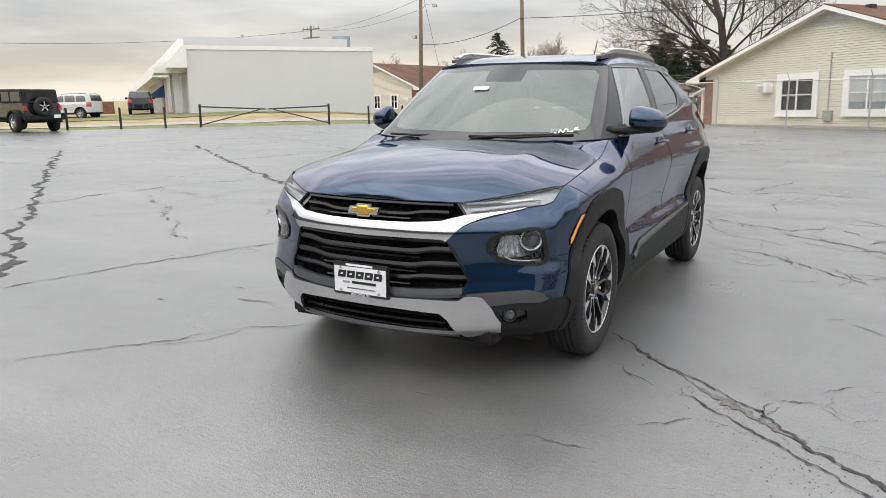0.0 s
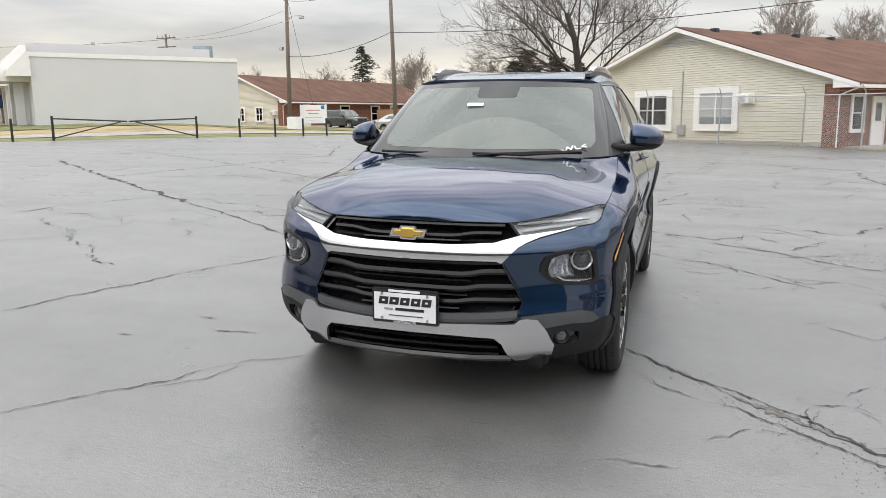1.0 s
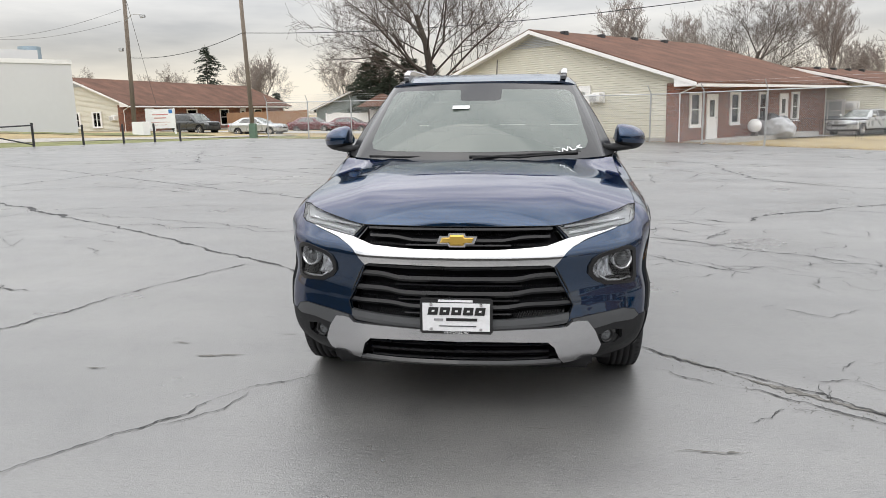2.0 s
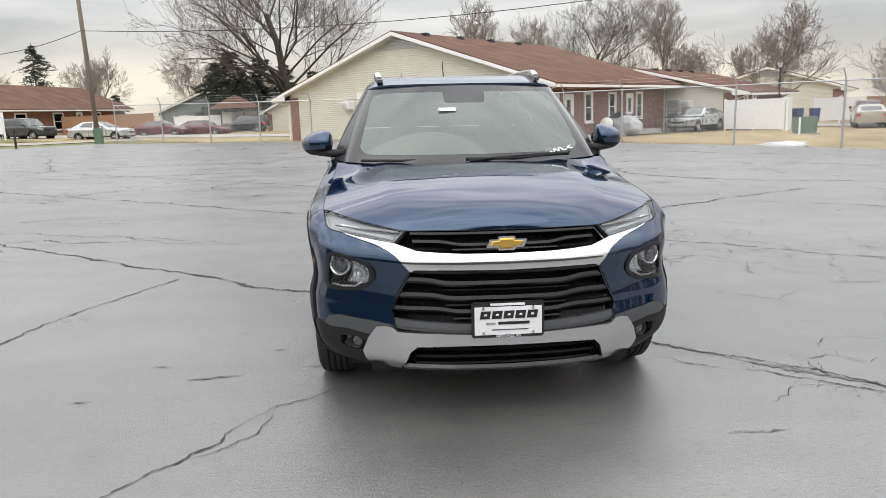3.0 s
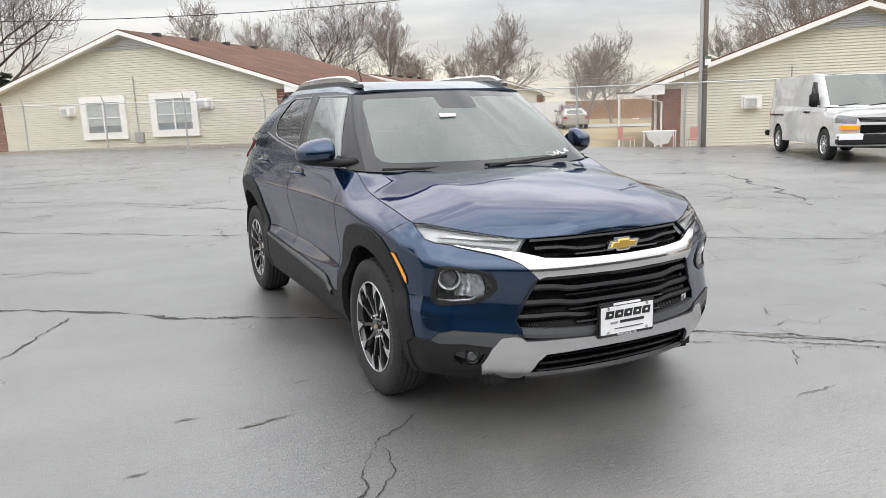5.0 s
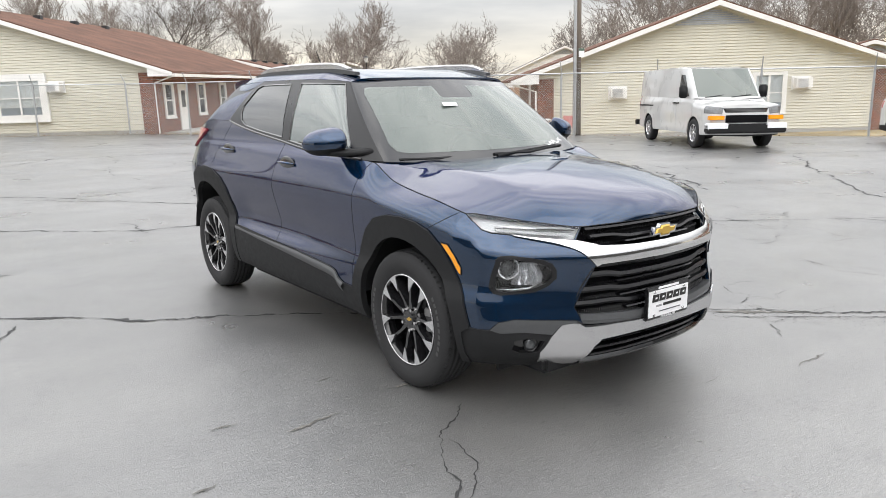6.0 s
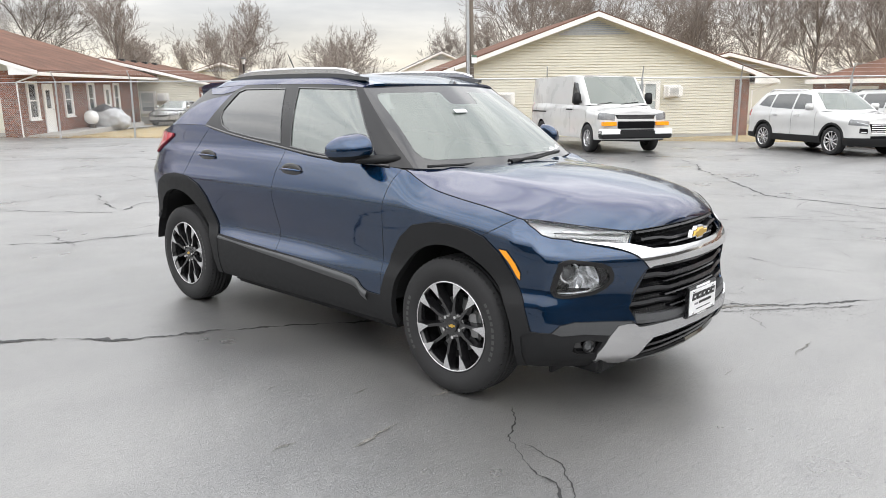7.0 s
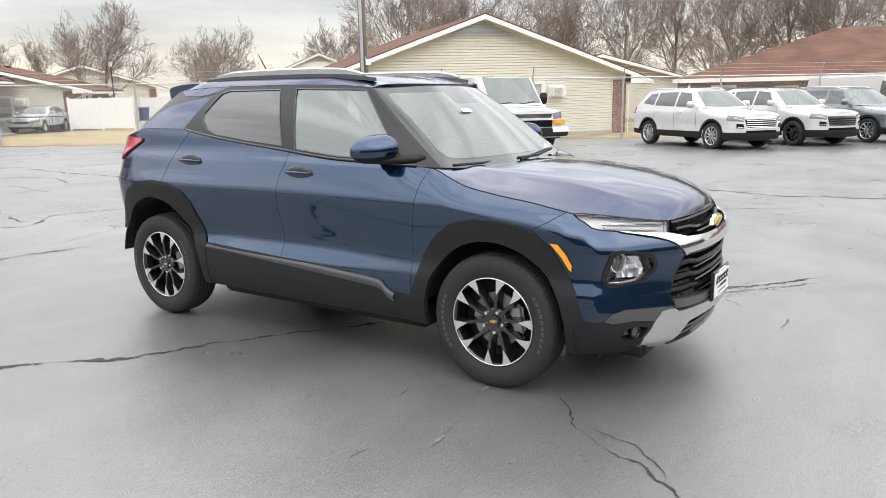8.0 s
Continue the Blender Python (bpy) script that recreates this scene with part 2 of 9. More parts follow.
# ---- mesh helpers ----
def finish(bm, name, mats, smooth=False):
    me = bpy.data.meshes.new(name)
    bm.normal_update()
    lay = bm.verts.layers.float_vector.get("n")
    loops = []
    if smooth and lay is not None:
        rim = bm.faces.layers.int["tag"]
        for f in bm.faces:
            for v in f.verts:
                loops.append(f.normal if f[rim] or v[lay].length < 0.5 else v[lay].normalized())
        loops = [tuple(n) for n in loops]
    bm.to_mesh(me)
    bm.free()
    for m in mats if isinstance(mats, (list, tuple)) else [mats]:
        me.materials.append(m)
    if smooth:
        me.polygons.foreach_set("use_smooth", [True] * len(me.polygons))
    if loops:
        me.normals_split_custom_set(loops)
    return me


def part(name, bm, mat, parent=None, label="", smooth=False):
    """Links a bmesh as one mesh object, under a thing or a part."""
    ob = new(name, finish(bm, name, mat, smooth))
    if parent is not None:
        ob.parent = parent
    if label:
        ob["label"] = label
    return ob


def empty(name, m=None, **tags):
    ob = new(name)
    if m is not None:
        ob.matrix_basis = m
    return tagged(ob, **tags)


def box(bm, lo, hi, bevel=0.0, m=None):
    r = bmesh.ops.create_cube(bm, size=1.0)
    vs = r["verts"]
    c = [(a + b) / 2 for a, b in zip(lo, hi)]
    d = [b - a for a, b in zip(lo, hi)]
    for v in vs:
        v.co = Vector((c[0] + v.co.x * d[0], c[1] + v.co.y * d[1], c[2] + v.co.z * d[2]))
    if bevel:
        es = {e for v in vs for e in v.link_edges}
        vs = bmesh.ops.bevel(bm, geom=list(es), offset=bevel, segments=2, affect="EDGES")["verts"]
    if m is not None:
        bmesh.ops.transform(bm, matrix=m, verts=list({v for v in vs if v.is_valid}))
    return vs


def boxes(*items):
    bm = bmesh.new()
    for it in items:
        box(bm, *it)
    return bm


def tube(bm, pts, radii, sides=8, cap=True, squash=1.0):
    """A tapered tube along points."""
    pts = [Vector(p) for p in pts]
    if not isinstance(radii, (list, tuple)):
        radii = [radii] * len(pts)
    rings = []
    up = Vector((0, 0, 1))
    for i, p in enumerate(pts):
        d = (pts[min(i + 1, len(pts) - 1)] - pts[max(i - 1, 0)]).normalized()
        a = d.cross(up)
        if a.length < 0.05:
            a = d.cross(Vector((1, 0, 0)))
        a.normalize()
        b = d.cross(a)
        rings.append([bm.verts.new(p + radii[i] * (a * math.cos(2 * math.pi * k / sides) + squash * b * math.sin(2 * math.pi * k / sides))) for k in range(sides)])
    for r0, r1 in zip(rings, rings[1:]):
        for k in range(sides):
            bm.faces.new((r0[k], r0[(k + 1) % sides], r1[(k + 1) % sides], r1[k]))
    if cap and sides > 2:
        bm.faces.new(list(reversed(rings[0])))
        bm.faces.new(rings[-1])
    return rings


def prism(bm, outline, axis, a, b):
    """A closed outline (two coordinates in the order of the other axes) drawn out from a to b along an axis."""
    def co(p, d):
        q = list(p)
        q.insert(axis, d)
        return Vector(q)
    lo = [bm.verts.new(co(p, a)) for p in outline]
    hi = [bm.verts.new(co(p, b)) for p in outline]
    n = len(outline)
    fs = [bm.faces.new(lo), bm.faces.new(hi)]
    for i in range(n):
        fs.append(bm.faces.new((lo[i], lo[(i + 1) % n], hi[(i + 1) % n], hi[i])))
    bmesh.ops.recalc_face_normals(bm, faces=fs)
    return fs


def table(points):
    """A smooth curve through (place, value) rows, as a function."""
    xs, ys = [p[0] for p in points], [p[1] for p in points]
    n = len(xs)
    sl = [(ys[i + 1] - ys[i]) / (xs[i + 1] - xs[i]) for i in range(n - 1)]
    ms = [sl[0]] + [0.0 if sl[i - 1] * sl[i] <= 0 else 2 * sl[i - 1] * sl[i] / (sl[i - 1] + sl[i]) for i in range(1, n - 1)] + [sl[-1]]

    def f(x):
        if x <= xs[0]:
            return ys[0]
        if x >= xs[-1]:
            return ys[-1]
        i = max(k for k in range(n - 1) if xs[k] <= x)
        h = xs[i + 1] - xs[i]
        t = (x - xs[i]) / h
        return (2 * t**3 - 3 * t**2 + 1) * ys[i] + (t**3 - 2 * t**2 + t) * h * ms[i] + (3 * t**2 - 2 * t**3) * ys[i + 1] + (t**3 - t**2) * h * ms[i + 1]
    return f


# The lot falls about one degree to the side: far things stand upright on a frame leaning by that much.
LEVEL = Matrix.Rotation(radians(-1.1), 4, "Y")


def far(x, y, z, rz=0.0):
    m = pose(0, 0, 0, 0, 0, rz)
    return Matrix.Translation((x, y, z)) @ LEVEL @ m


# ---- ground ----
def grid_sheet(xs, ys, zf):
    bm = bmesh.new()
    vs = [[bm.verts.new((x, y, zf(x, y))) for x in xs] for y in ys]
    for j in range(len(ys) - 1):
        for i in range(len(xs) - 1):
            bm.faces.new((vs[j][i], vs[j][i + 1], vs[j + 1][i + 1], vs[j + 1][i]))
    return bm


def spread(lo, hi, near, step, grow=1.35):
    out, d, s = [0.0], 0.0, step
    while d < hi:
        d += s
        out.append(d)
        if d > near:
            s *= grow
    neg, d, s = [], 0.0, step
    while d < -lo:
        d += s
        neg.append(-d)
        if d > near:
            s *= grow
    return sorted(neg) + out


EDGE = [(-60, -12), (-40, 2), (-31.5, 13.5), (-24.0, 27.8), (-16.5, 39.0), (-4.1, 35.2), (5.8, 30.4), (9.2, 25.2), (12.2, 21.4), (16.0, 15.2), (21.3, 7.2), (28, -4), (42, -26), (30, -60), (-45, -60)]


def yard_height(x, y):
    h = -0.14 + 0.05 * noise.noise(Vector((x * 0.09, y * 0.09, 3.0)))
    d = math.hypot(x - 19, y - 17)
    h -= 0.26 * math.exp(-(d / 9) ** 2)
    h += 0.34 * math.exp(-(math.hypot(x + 33, y - 37) / 6.5) ** 2) + 0.07 * noise.noise(Vector((x * 0.45, y * 0.45, 9.0))) * math.exp(-(math.hypot(x + 34, y - 38) / 14) ** 2)
    w = math.hypot(x + 44, y - 44)
    h += 0.55 * math.exp(-(w / 17) ** 2)
    return h


ground = part("ground", grid_sheet(spread(-1500, 1500, 70, 2.0), spread(-1500, 1500, 80, 2.0), yard_height), M["grass"], smooth=True)
tagged(ground, "straw-coloured winter grass beyond the car lot", "ground", kind="structure")


def inside(p, poly):
    x, y = p
    hit = False
    for (x0, y0), (x1, y1) in zip(poly, poly[1:] + poly[:1]):
        if (y0 > y) != (y1 > y) and x < (x1 - x0) * (y - y0) / (y1 - y0) + x0:
            hit = not hit
    return hit


bm = bmesh.new()
top = [bm.verts.new((x, y, 0.0)) for x, y in EDGE]
low = [bm.verts.new((x * 1.004, y * 1.004, -0.7)) for x, y in EDGE]
bm.faces.new(top)
for i in range(len(EDGE)):
    k = (i + 1) % len(EDGE)
    bm.faces.new((top[i], top[k], low[k], low[i]))
bmesh.ops.recalc_face_normals(bm, faces=bm.faces)
lot = part("pavement", bm, M["asphalt"])
tagged(lot, "cracked grey sealed asphalt car lot", "parking lot", kind="structure")


# unseen walls added behind the camera, to darken what the car body mirrors
part("wall_south", boxes(((-24.3, -21.3, -0.1), (34.0, -21.0, 5.6))), M["unseen_wall"])["kind"] = "structure"
part("wall_west", boxes(((-24.3, -20.998, -0.1), (-24.0, 3.0, 5.6))), M["unseen_wall"])["kind"] = "structure"


def strip(name, pts, width, z, mat, label, category="ground"):
    """A band of another ground along a line."""
    bm = bmesh.new()
    rows = []
    for i, p in enumerate(pts):
        a, b = Vector(pts[max(i - 1, 0)]), Vector(pts[min(i + 1, len(pts) - 1)])
        n = (b - a).normalized()
        n = Vector((-n.y, n.x))
        w = width * random.uniform(0.85, 1.15)
        q = Vector(p)
        rows.append([bm.verts.new((*(q + n * (w * (k / 3 - 0.5))), z + yard_height(*(q + n * (w * (k / 3 - 0.5)))) + 0.14)) for k in range(4)])
    for r0, r1 in zip(rows, rows[1:]):
        for k in range(3):
            bm.faces.new((r0[k], r0[k + 1], r1[k + 1], r1[k]))
    return tagged(part(name, bm, mat, smooth=True), label, category, kind="structure")


def polyline(a, b, n, wob=0.0):
    return [(a[0] + (b[0] - a[0]) * i / n + random.uniform(-wob, wob), a[1] + (b[1] - a[1]) * i / n + random.uniform(-wob, wob)) for i in range(n + 1)]


strip("grass_verge", polyline((-41, 6), (-14, 44.5), 22), 6.0, -0.125, M["green_grass"], "thin green grass verge along the lot")
strip("grass_bank", polyline((-46, 27), (-25, 50), 40), 8.5, -0.11, M["green_grass"], "patchy green grass bank beside the white building")
strip("gravel_drive", polyline((-37, 18), (-17, 48.5), 14), 2.4, -0.10, M["gravel"], "pale gravel drive behind the gate")
strip("street", polyline((-34, 62), (2, 50), 12), 5.5, -0.11, M["concrete"], "pale concrete street between the houses", "street")
strip("street", polyline((19, 58), (46, 34), 10), 6.5, -0.09, M["concrete"], "pale concrete lane behind the yard", "street")
strip("footpath", polyline((12, 36), (24, 46), 8), 1.2, -0.08, M["concrete"], "narrow concrete footpath through the dry grass", "footpath")


# ---- cracks in the asphalt ----
def crack(pts, width, seed, rough=0.05, z=0.004, mat="crack", label="dark jagged crack in the asphalt"):
    rnd = random.Random(seed)
    line = []
    for a, b in zip(pts, pts[1:]):
        d = math.hypot(b[0] - a[0], b[1] - a[1])
        near = math.hypot((a[0] + b[0]) / 2, (a[1] + b[1]) / 2)
        n = max(3, int(d / (0.016 if near < 3.5 else 0.03 if near < 7 else 0.07)))
        for i in range(n):
            line.append((a[0] + (b[0] - a[0]) * i / n, a[1] + (b[1] - a[1]) * i / n))
    line.append(pts[-1])
    bm = bmesh.new()
    prev = None
    drift = 0.0
    for i, (x, y) in enumerate(line):
        a, b = line[max(i - 1, 0)], line[min(i + 1, len(line) - 1)]
        n = Vector((a[1] - b[1], b[0] - a[0])).normalized()
        drift = 0.8 * drift + rnd.uniform(-0.0055, 0.0055)
        wob = 0.85 * rough * (noise.noise(Vector((x * 2.1, y * 2.1, seed))) * 1.6 + noise.noise(Vector((x * 9, y * 9, seed))) * 0.7 + noise.noise(Vector((x * 27, y * 27, seed))) * 0.35) + drift
        q = Vector((x, y)) + n * wob
        w = width * max(0.06, 0.42 + 0.85 * noise.noise(Vector((x * 4, y * 4, seed + 7))) + 0.35 * noise.noise(Vector((x * 21, y * 21, seed)))) * min(1, 0.2 + i / 6, 0.2 + (len(line) - 1 - i) / 6)
        row = [bm.verts.new((*(q + n * w * rnd.uniform(0.2, 0.85)), z)), bm.verts.new((*(q - n * w * rnd.uniform(0.2, 0.85)), z))]
        if prev:
            bm.faces.new((prev[0], prev[1], row[1], row[0]))
        prev = row
    return tagged(part("pavement_crack", bm, M[mat]), label, "crack", kind="structure")


crack([(-17.4, 9.3), (-10.9, 4.6), (-6.8, 1.7), (-4.7, 0.2), (-3.7, -0.5), (-2.6, -2.2)], 0.15, 1, 0.10)
crack([(-15.6, 12.4), (-10.3, 8.5), (-7.9, 6.8), (-5.9, 5.35)], 0.14, 2, 0.10)
crack([(-5.9, 5.35), (-4.25, 4.2), (-2.7, 2.96), (-2.0, 2.46), (-1.4, 1.93), (-0.7, 1.47), (-0.27, 1.16)], 0.05, 3, 0.05)
crack([(-3.3, -0.7), (-3.17, 0.12), (-2.87, 1.05), (-2.73, 1.45), (-2.3, 2.47)], 0.024, 4, 0.05)
crack([(-1.81, -1.6), (-1.59, -1.33), (-1.28, -0.95), (-1.14, -0.68), (-1.0, -0.49), (-0.80, -0.34)], 0.014, 5, 0.035)
crack([(-1.08, -0.60), (-1.12, -0.82), (-1.21, -0.98), (-1.36, -1.06)], 0.009, 6, 0.03)
crack([(-7.1, 1.5), (-7.4, 2.9), (-7.4, 4.4), (-6.9, 5.8)], 0.03, 7, 0.08)
crack([(-6.8, 3.5), (-5.25, 2.5), (-4.4, 1.8), (-3.66, 1.25)], 0.022, 8, 0.14)
crack([(0.83, 0.36), (1.04, 0.20), (1.27, -0.03), (1.5, -0.25), (1.74, -0.40), (1.95, -0.70), (2.6, -1.2)], 0.030, 9, 0.04)
crack([(0.99, -0.09), (1.23, -0.31), (1.44, -0.38), (1.87, -0.75), (2.3, -1.1)], 0.016, 10, 0.04)
crack([(1.15, 0.06), (1.42, -0.22), (1.66, -0.42), (1.9, -0.66)], 0.05, 11, 0.03, 0.003, "crumble", "crumbling band along the broken seam")
crack([(0.58, 5.0), (1.1, 4.66), (1.5, 4.48), (1.9, 4.88), (2.3, 4.23)], 0.03, 12, 0.08)
crack([(0.9, 4.6), (2.05, 3.87), (3.1, 2.98), (4.12, 2.1), (4.85, 1.6), (5.72, 1.0), (6.35, -0.33)], 0.032, 13, 0.06)
crack([(0.84, 3.46), (1.37, 3.15), (1.7, 2.82), (2.13, 2.32)], 0.022, 14, 0.06)
crack([(-1.4, 9.6), (-0.4, 8.6), (0.54, 7.3), (1.24, 7.9), (2.4, 7.6)], 0.04, 15, 0.07)
crack([(-18, 18), (-10.85, 13.3), (-6.6, 10.1), (-3.9, 8.2), (-1.8, 6.6), (-0.6, 5.6), (0.27, 5.5)], 0.05, 16, 0.07)
crack([(4.97, 15.6), (4.7, 13.6), (4.84, 11.25), (5.65, 9.9), (6.56, 9.2), (9.5, 8.0)], 0.07, 17, 0.12)
crack([(2.44, 5.6), (2.93, 5.3), (3.4, 6.06), (4.3, 6.6), (6.6, 7.9)], 0.05, 18, 0.10)
crack([(4.3, 6.6), (5.87, 5.8), (6.5, 5.0), (7.6, 3.8)], 0.03, 19, 0.06)
crack([(9.5, 7.3), (8.6, 6.0), (8.0, 4.8), (6.9, 3.4)], 0.09, 20, 0.15)
crack([(-8.5, 15.8), (-4.9, 13.0), (-2.7, 11.3), (-1.0, 9.7), (-0.2, 8.5)], 0.05, 21, 0.08)
crack([(-9.0, 14.0), (-5.1, 14.4), (-2.9, 15.0), (-1.3, 15.6), (0.95, 18.4)], 0.08, 22, 0.10)
crack([(13.5, 5.6), (11.2, 4.1), (8.0, 1.7), (7.6, 0.0), (8.4, -2.6)], 0.06, 23, 0.10)
crack([(-20, 25), (-13, 27), (-3, 24.5), (6, 21.5), (11, 16)], 0.07, 24, 0.15)
crack([(-26, 14), (-14.8, 16), (-6, 18.5), (3, 17.5), (12, 11)], 0.06, 25, 0.15)
crack([(-12.5, 24), (-9.5, 17), (-10.3, 8.5)], 0.06, 26, 0.15)
crack([(9, 13.5), (12, 9.5), (13.0, 6.2), (17, 4.0)], 0.05, 27, 0.12)
rnd = random.Random(5)


def crazing(n, cx, cy, sx, sy, seed, width=0.011, lo=0.15, hi=0.5):
    """Short cracks that fork off one another round a worn spot."""
    tips = [(cx, cy, rnd.uniform(0, 6.28))]
    made = 0
    while made < n:
        x, y, a = rnd.choice(tips[-14:]) if rnd.random() < 0.75 else (cx + rnd.gauss(0, sx), cy + rnd.gauss(0, sy), rnd.uniform(0, 6.28))
        a += rnd.choice((-1, 1)) * rnd.uniform(0.5, 1.3)
        L = rnd.uniform(lo, hi)
        q = (x + L * math.cos(a), y + L * math.sin(a))
        if abs(q[0] - cx) > 2.2 * sx or abs(q[1] - cy) > 2.2 * sy or (abs(q[0]) < 1.1 and -1.1 < q[1] < 3.6):
            tips.append((cx + rnd.gauss(0, sx), cy + rnd.gauss(0, sy), rnd.uniform(0, 6.28)))
            made += 0.2
            continue
        crack([(x, y), q], width * rnd.uniform(0.6, 1.3), seed + int(made), 0.06)
        tips.append((*q, a))
        made += 1


crazing(110, 2.8, 2.9, 1.0, 0.9, 4000)
crazing(50, 5.0, 1.2, 1.1, 1.1, 500)
crazing(22, 8.4, 5.0, 1.6, 1.4, 600, 0.020, 0.5, 1.4)
crazing(22, 1.2, 5.8, 1.6, 1.0, 700, 0.016, 0.4, 1.1)
crazing(18, -5.2, 3.2, 1.6, 1.0, 800, 0.014, 0.4, 1.2)
crazing(22, -6.5, 9.5, 3.2, 2.0, 900, 0.024, 0.8, 2.4)
crazing(22, 3.5, 11.5, 3.2, 2.0, 1000, 0.024, 0.8, 2.4)
crazing(14, 1.75, -0.55, 0.35, 0.3, 1100, 0.010, 0.1, 0.3)
crazing(60, 6.2, -0.3, 1.7, 1.1, 1200, 0.012, 0.2, 0.7)
crazing(24, 9.5, 1.6, 1.8, 1.2, 1300, 0.016, 0.4, 1.1)
for i in range(30):
    cx, cy, a, L = rnd.uniform(-16, 14), rnd.uniform(4, 24), rnd.uniform(-0.5, 0.5), rnd.uniform(1.0, 4.0)
    crack([(cx, cy), (cx + L * math.cos(a), cy + L * math.sin(a))], 0.026, 90 + i, 0.14)
for i, (cx, cy, L) in enumerate(((-1.6, -0.1, 0.3), (-1.22, 0.35, 0.1), (-1.85, 0.1, 0.12), (0.3, -0.95, 0.14), (0.9, -1.1, 0.3), (-2.1, -0.35, 0.1), (-1.5, 0.72, 0.1), (-0.98, 0.02, 0.2))):
    crack([(cx, cy), (cx + L, cy + 0.15 * L)], 0.022, 150 + i, 0.03, mat="crumble", label="small worn scar in the asphalt")

# loose crumbs along the broken seam
bm = bmesh.new()
for i in range(700):
    u = rnd.random()
    x, y = 1.0 + 1.9 * u + rnd.gauss(0, 0.06 + 0.12 * u), 0.25 - 2.3 * u + rnd.gauss(0, 0.05 + 0.08 * u)
    r = rnd.uniform(0.0015, 0.0042)
    c = bmesh.ops.create_cube(bm, size=r, matrix=pose(x, y, r * 0.3, rnd.uniform(0, 90), rnd.uniform(0, 90), rnd.uniform(0, 90)))
tagged(part("asphalt_crumbs", bm, M["crumble"]), "loose asphalt crumbs along the broken seam", "gravel", kind="stuff")


# ---- houses ----
def lap_wall(width, height_at, course=0.112, step=0.028):
    """Lapped boards, one bmesh each, over a wall of which the top follows height_at(x); the wall faces -y."""
    out = []
    top_z = max(height_at(width * i / 40) for i in range(41))
    z = -0.7
    while z < top_z:
        xs = [width * i / 160 for i in range(161) if height_at(width * i / 160) >= z]
        if len(xs) < 2:
            break
        x0, x1 = xs[0], xs[-1]
        ys = [width * i / 160 for i in range(161) if height_at(width * i / 160) >= z + course]
        u0, u1 = (ys[0], ys[-1]) if len(ys) > 1 else ((x0 + x1) / 2 - 0.02, (x0 + x1) / 2 + 0.02)
        bm = bmesh.new()
        a, b, c, d = (bm.verts.new(p) for p in ((x0, -step, z + 0.016), (x1, -step, z + 0.016), (u1, 0, z + course), (u0, 0, z + course)))
        bm.faces.new((a, b, c, d))
        e, f = bm.verts.new((x0, 0, z)), bm.verts.new((x1, 0, z))
        bm.faces.new((e, f, b, a))
        out.append(bm)
        z += course
    return out


def window_unit(root, x, z, w, h, mats, y=-0.02, sashes=2, blind=0.78, flip=None, t=0.13):
    """A trimmed window with panes and mullions on a wall that faces -y; flip turns it onto another wall."""
    m = flip or Matrix.Identity(4)

    def put(name, bm, mat, parent):
        bmesh.ops.transform(bm, matrix=m, verts=bm.verts)
        return part(name, bm, mat, parent)
    k = max(0.0, y + 0.02)
    frame_bm = boxes(((x - t, y - 0.05, z - t), (x, k, z + h + t)), ((x + w, y - 0.05, z - t), (x + w + t, k, z + h + t)),
                     ((x, y - 0.05, z + h), (x + w, k, z + h + t)), ((x, y - 0.05, z - t), (x + w, k, z)))
    win = put("window", frame_bm, M["white_paint"], root)
    put("sill", boxes(((x - t - 0.03, y - 0.09, z - t - 0.03), (x + w + t + 0.03, y - 0.052, z - t + 0.02))), M["white_paint"], win)
    put("backing", boxes(((x, y + 0.03, z), (x + w, y + 0.05, z + h))), M["dark_room"], win)
    sw = w / sashes
    for i in range(sashes):
        a, b = x + i * sw, x + (i + 1) * sw
        put("mullion", boxes(((a, y - 0.03, z), (a + 0.04, y + 0.0, z + h)), ((b - 0.04, y - 0.03, z), (b, y + 0.0, z + h)), ((a + 0.04, y - 0.03, z + h * 0.48), (b - 0.04, y, z + h * 0.48 + 0.05))), M["white_paint"], win)
        put("pane", boxes(((a + 0.04, y + 0.001, z), (b - 0.04, y + 0.006, z + h))), M["pane"], win).visible_shadow = False
        if blind:
            put("blind", boxes(((a + 0.04, y + 0.012, z + h * (1 - blind)), (b - 0.04, y + 0.02, z + h))), M["blind"], win)
    return win


def ac_unit(root, x, z, flip=None, w=0.62, h=0.40):
    m = flip or Matrix.Identity(4)
    bm = boxes(((x, -0.42, z), (x + w, 0.0, z + h), 0.015))
    bmesh.ops.transform(bm, matrix=m, verts=bm.verts)
    ac = part("window_air_conditioner", bm, M["white_paint"], root, "boxy off-white air conditioner through the wall")
    bm = bmesh.new()
    for i in range(9):
        box(bm, (x + 0.05, -0.432, z + 0.04 + i * 0.036), (x + w - 0.18, -0.421, z + 0.055 + i * 0.036))
    bmesh.ops.transform(bm, matrix=m, verts=bm.verts)
    part("grille", bm, M["galv"], ac, "dark grey louvred grille")
    bm = boxes(((x - 0.06, -0.075, z - 0.06), (x + w + 0.06, 0.0, z + h + 0.06)))
    bmesh.ops.transform(bm, matrix=m, verts=bm.verts)
    part("frame", bm, M["white_paint"], ac)


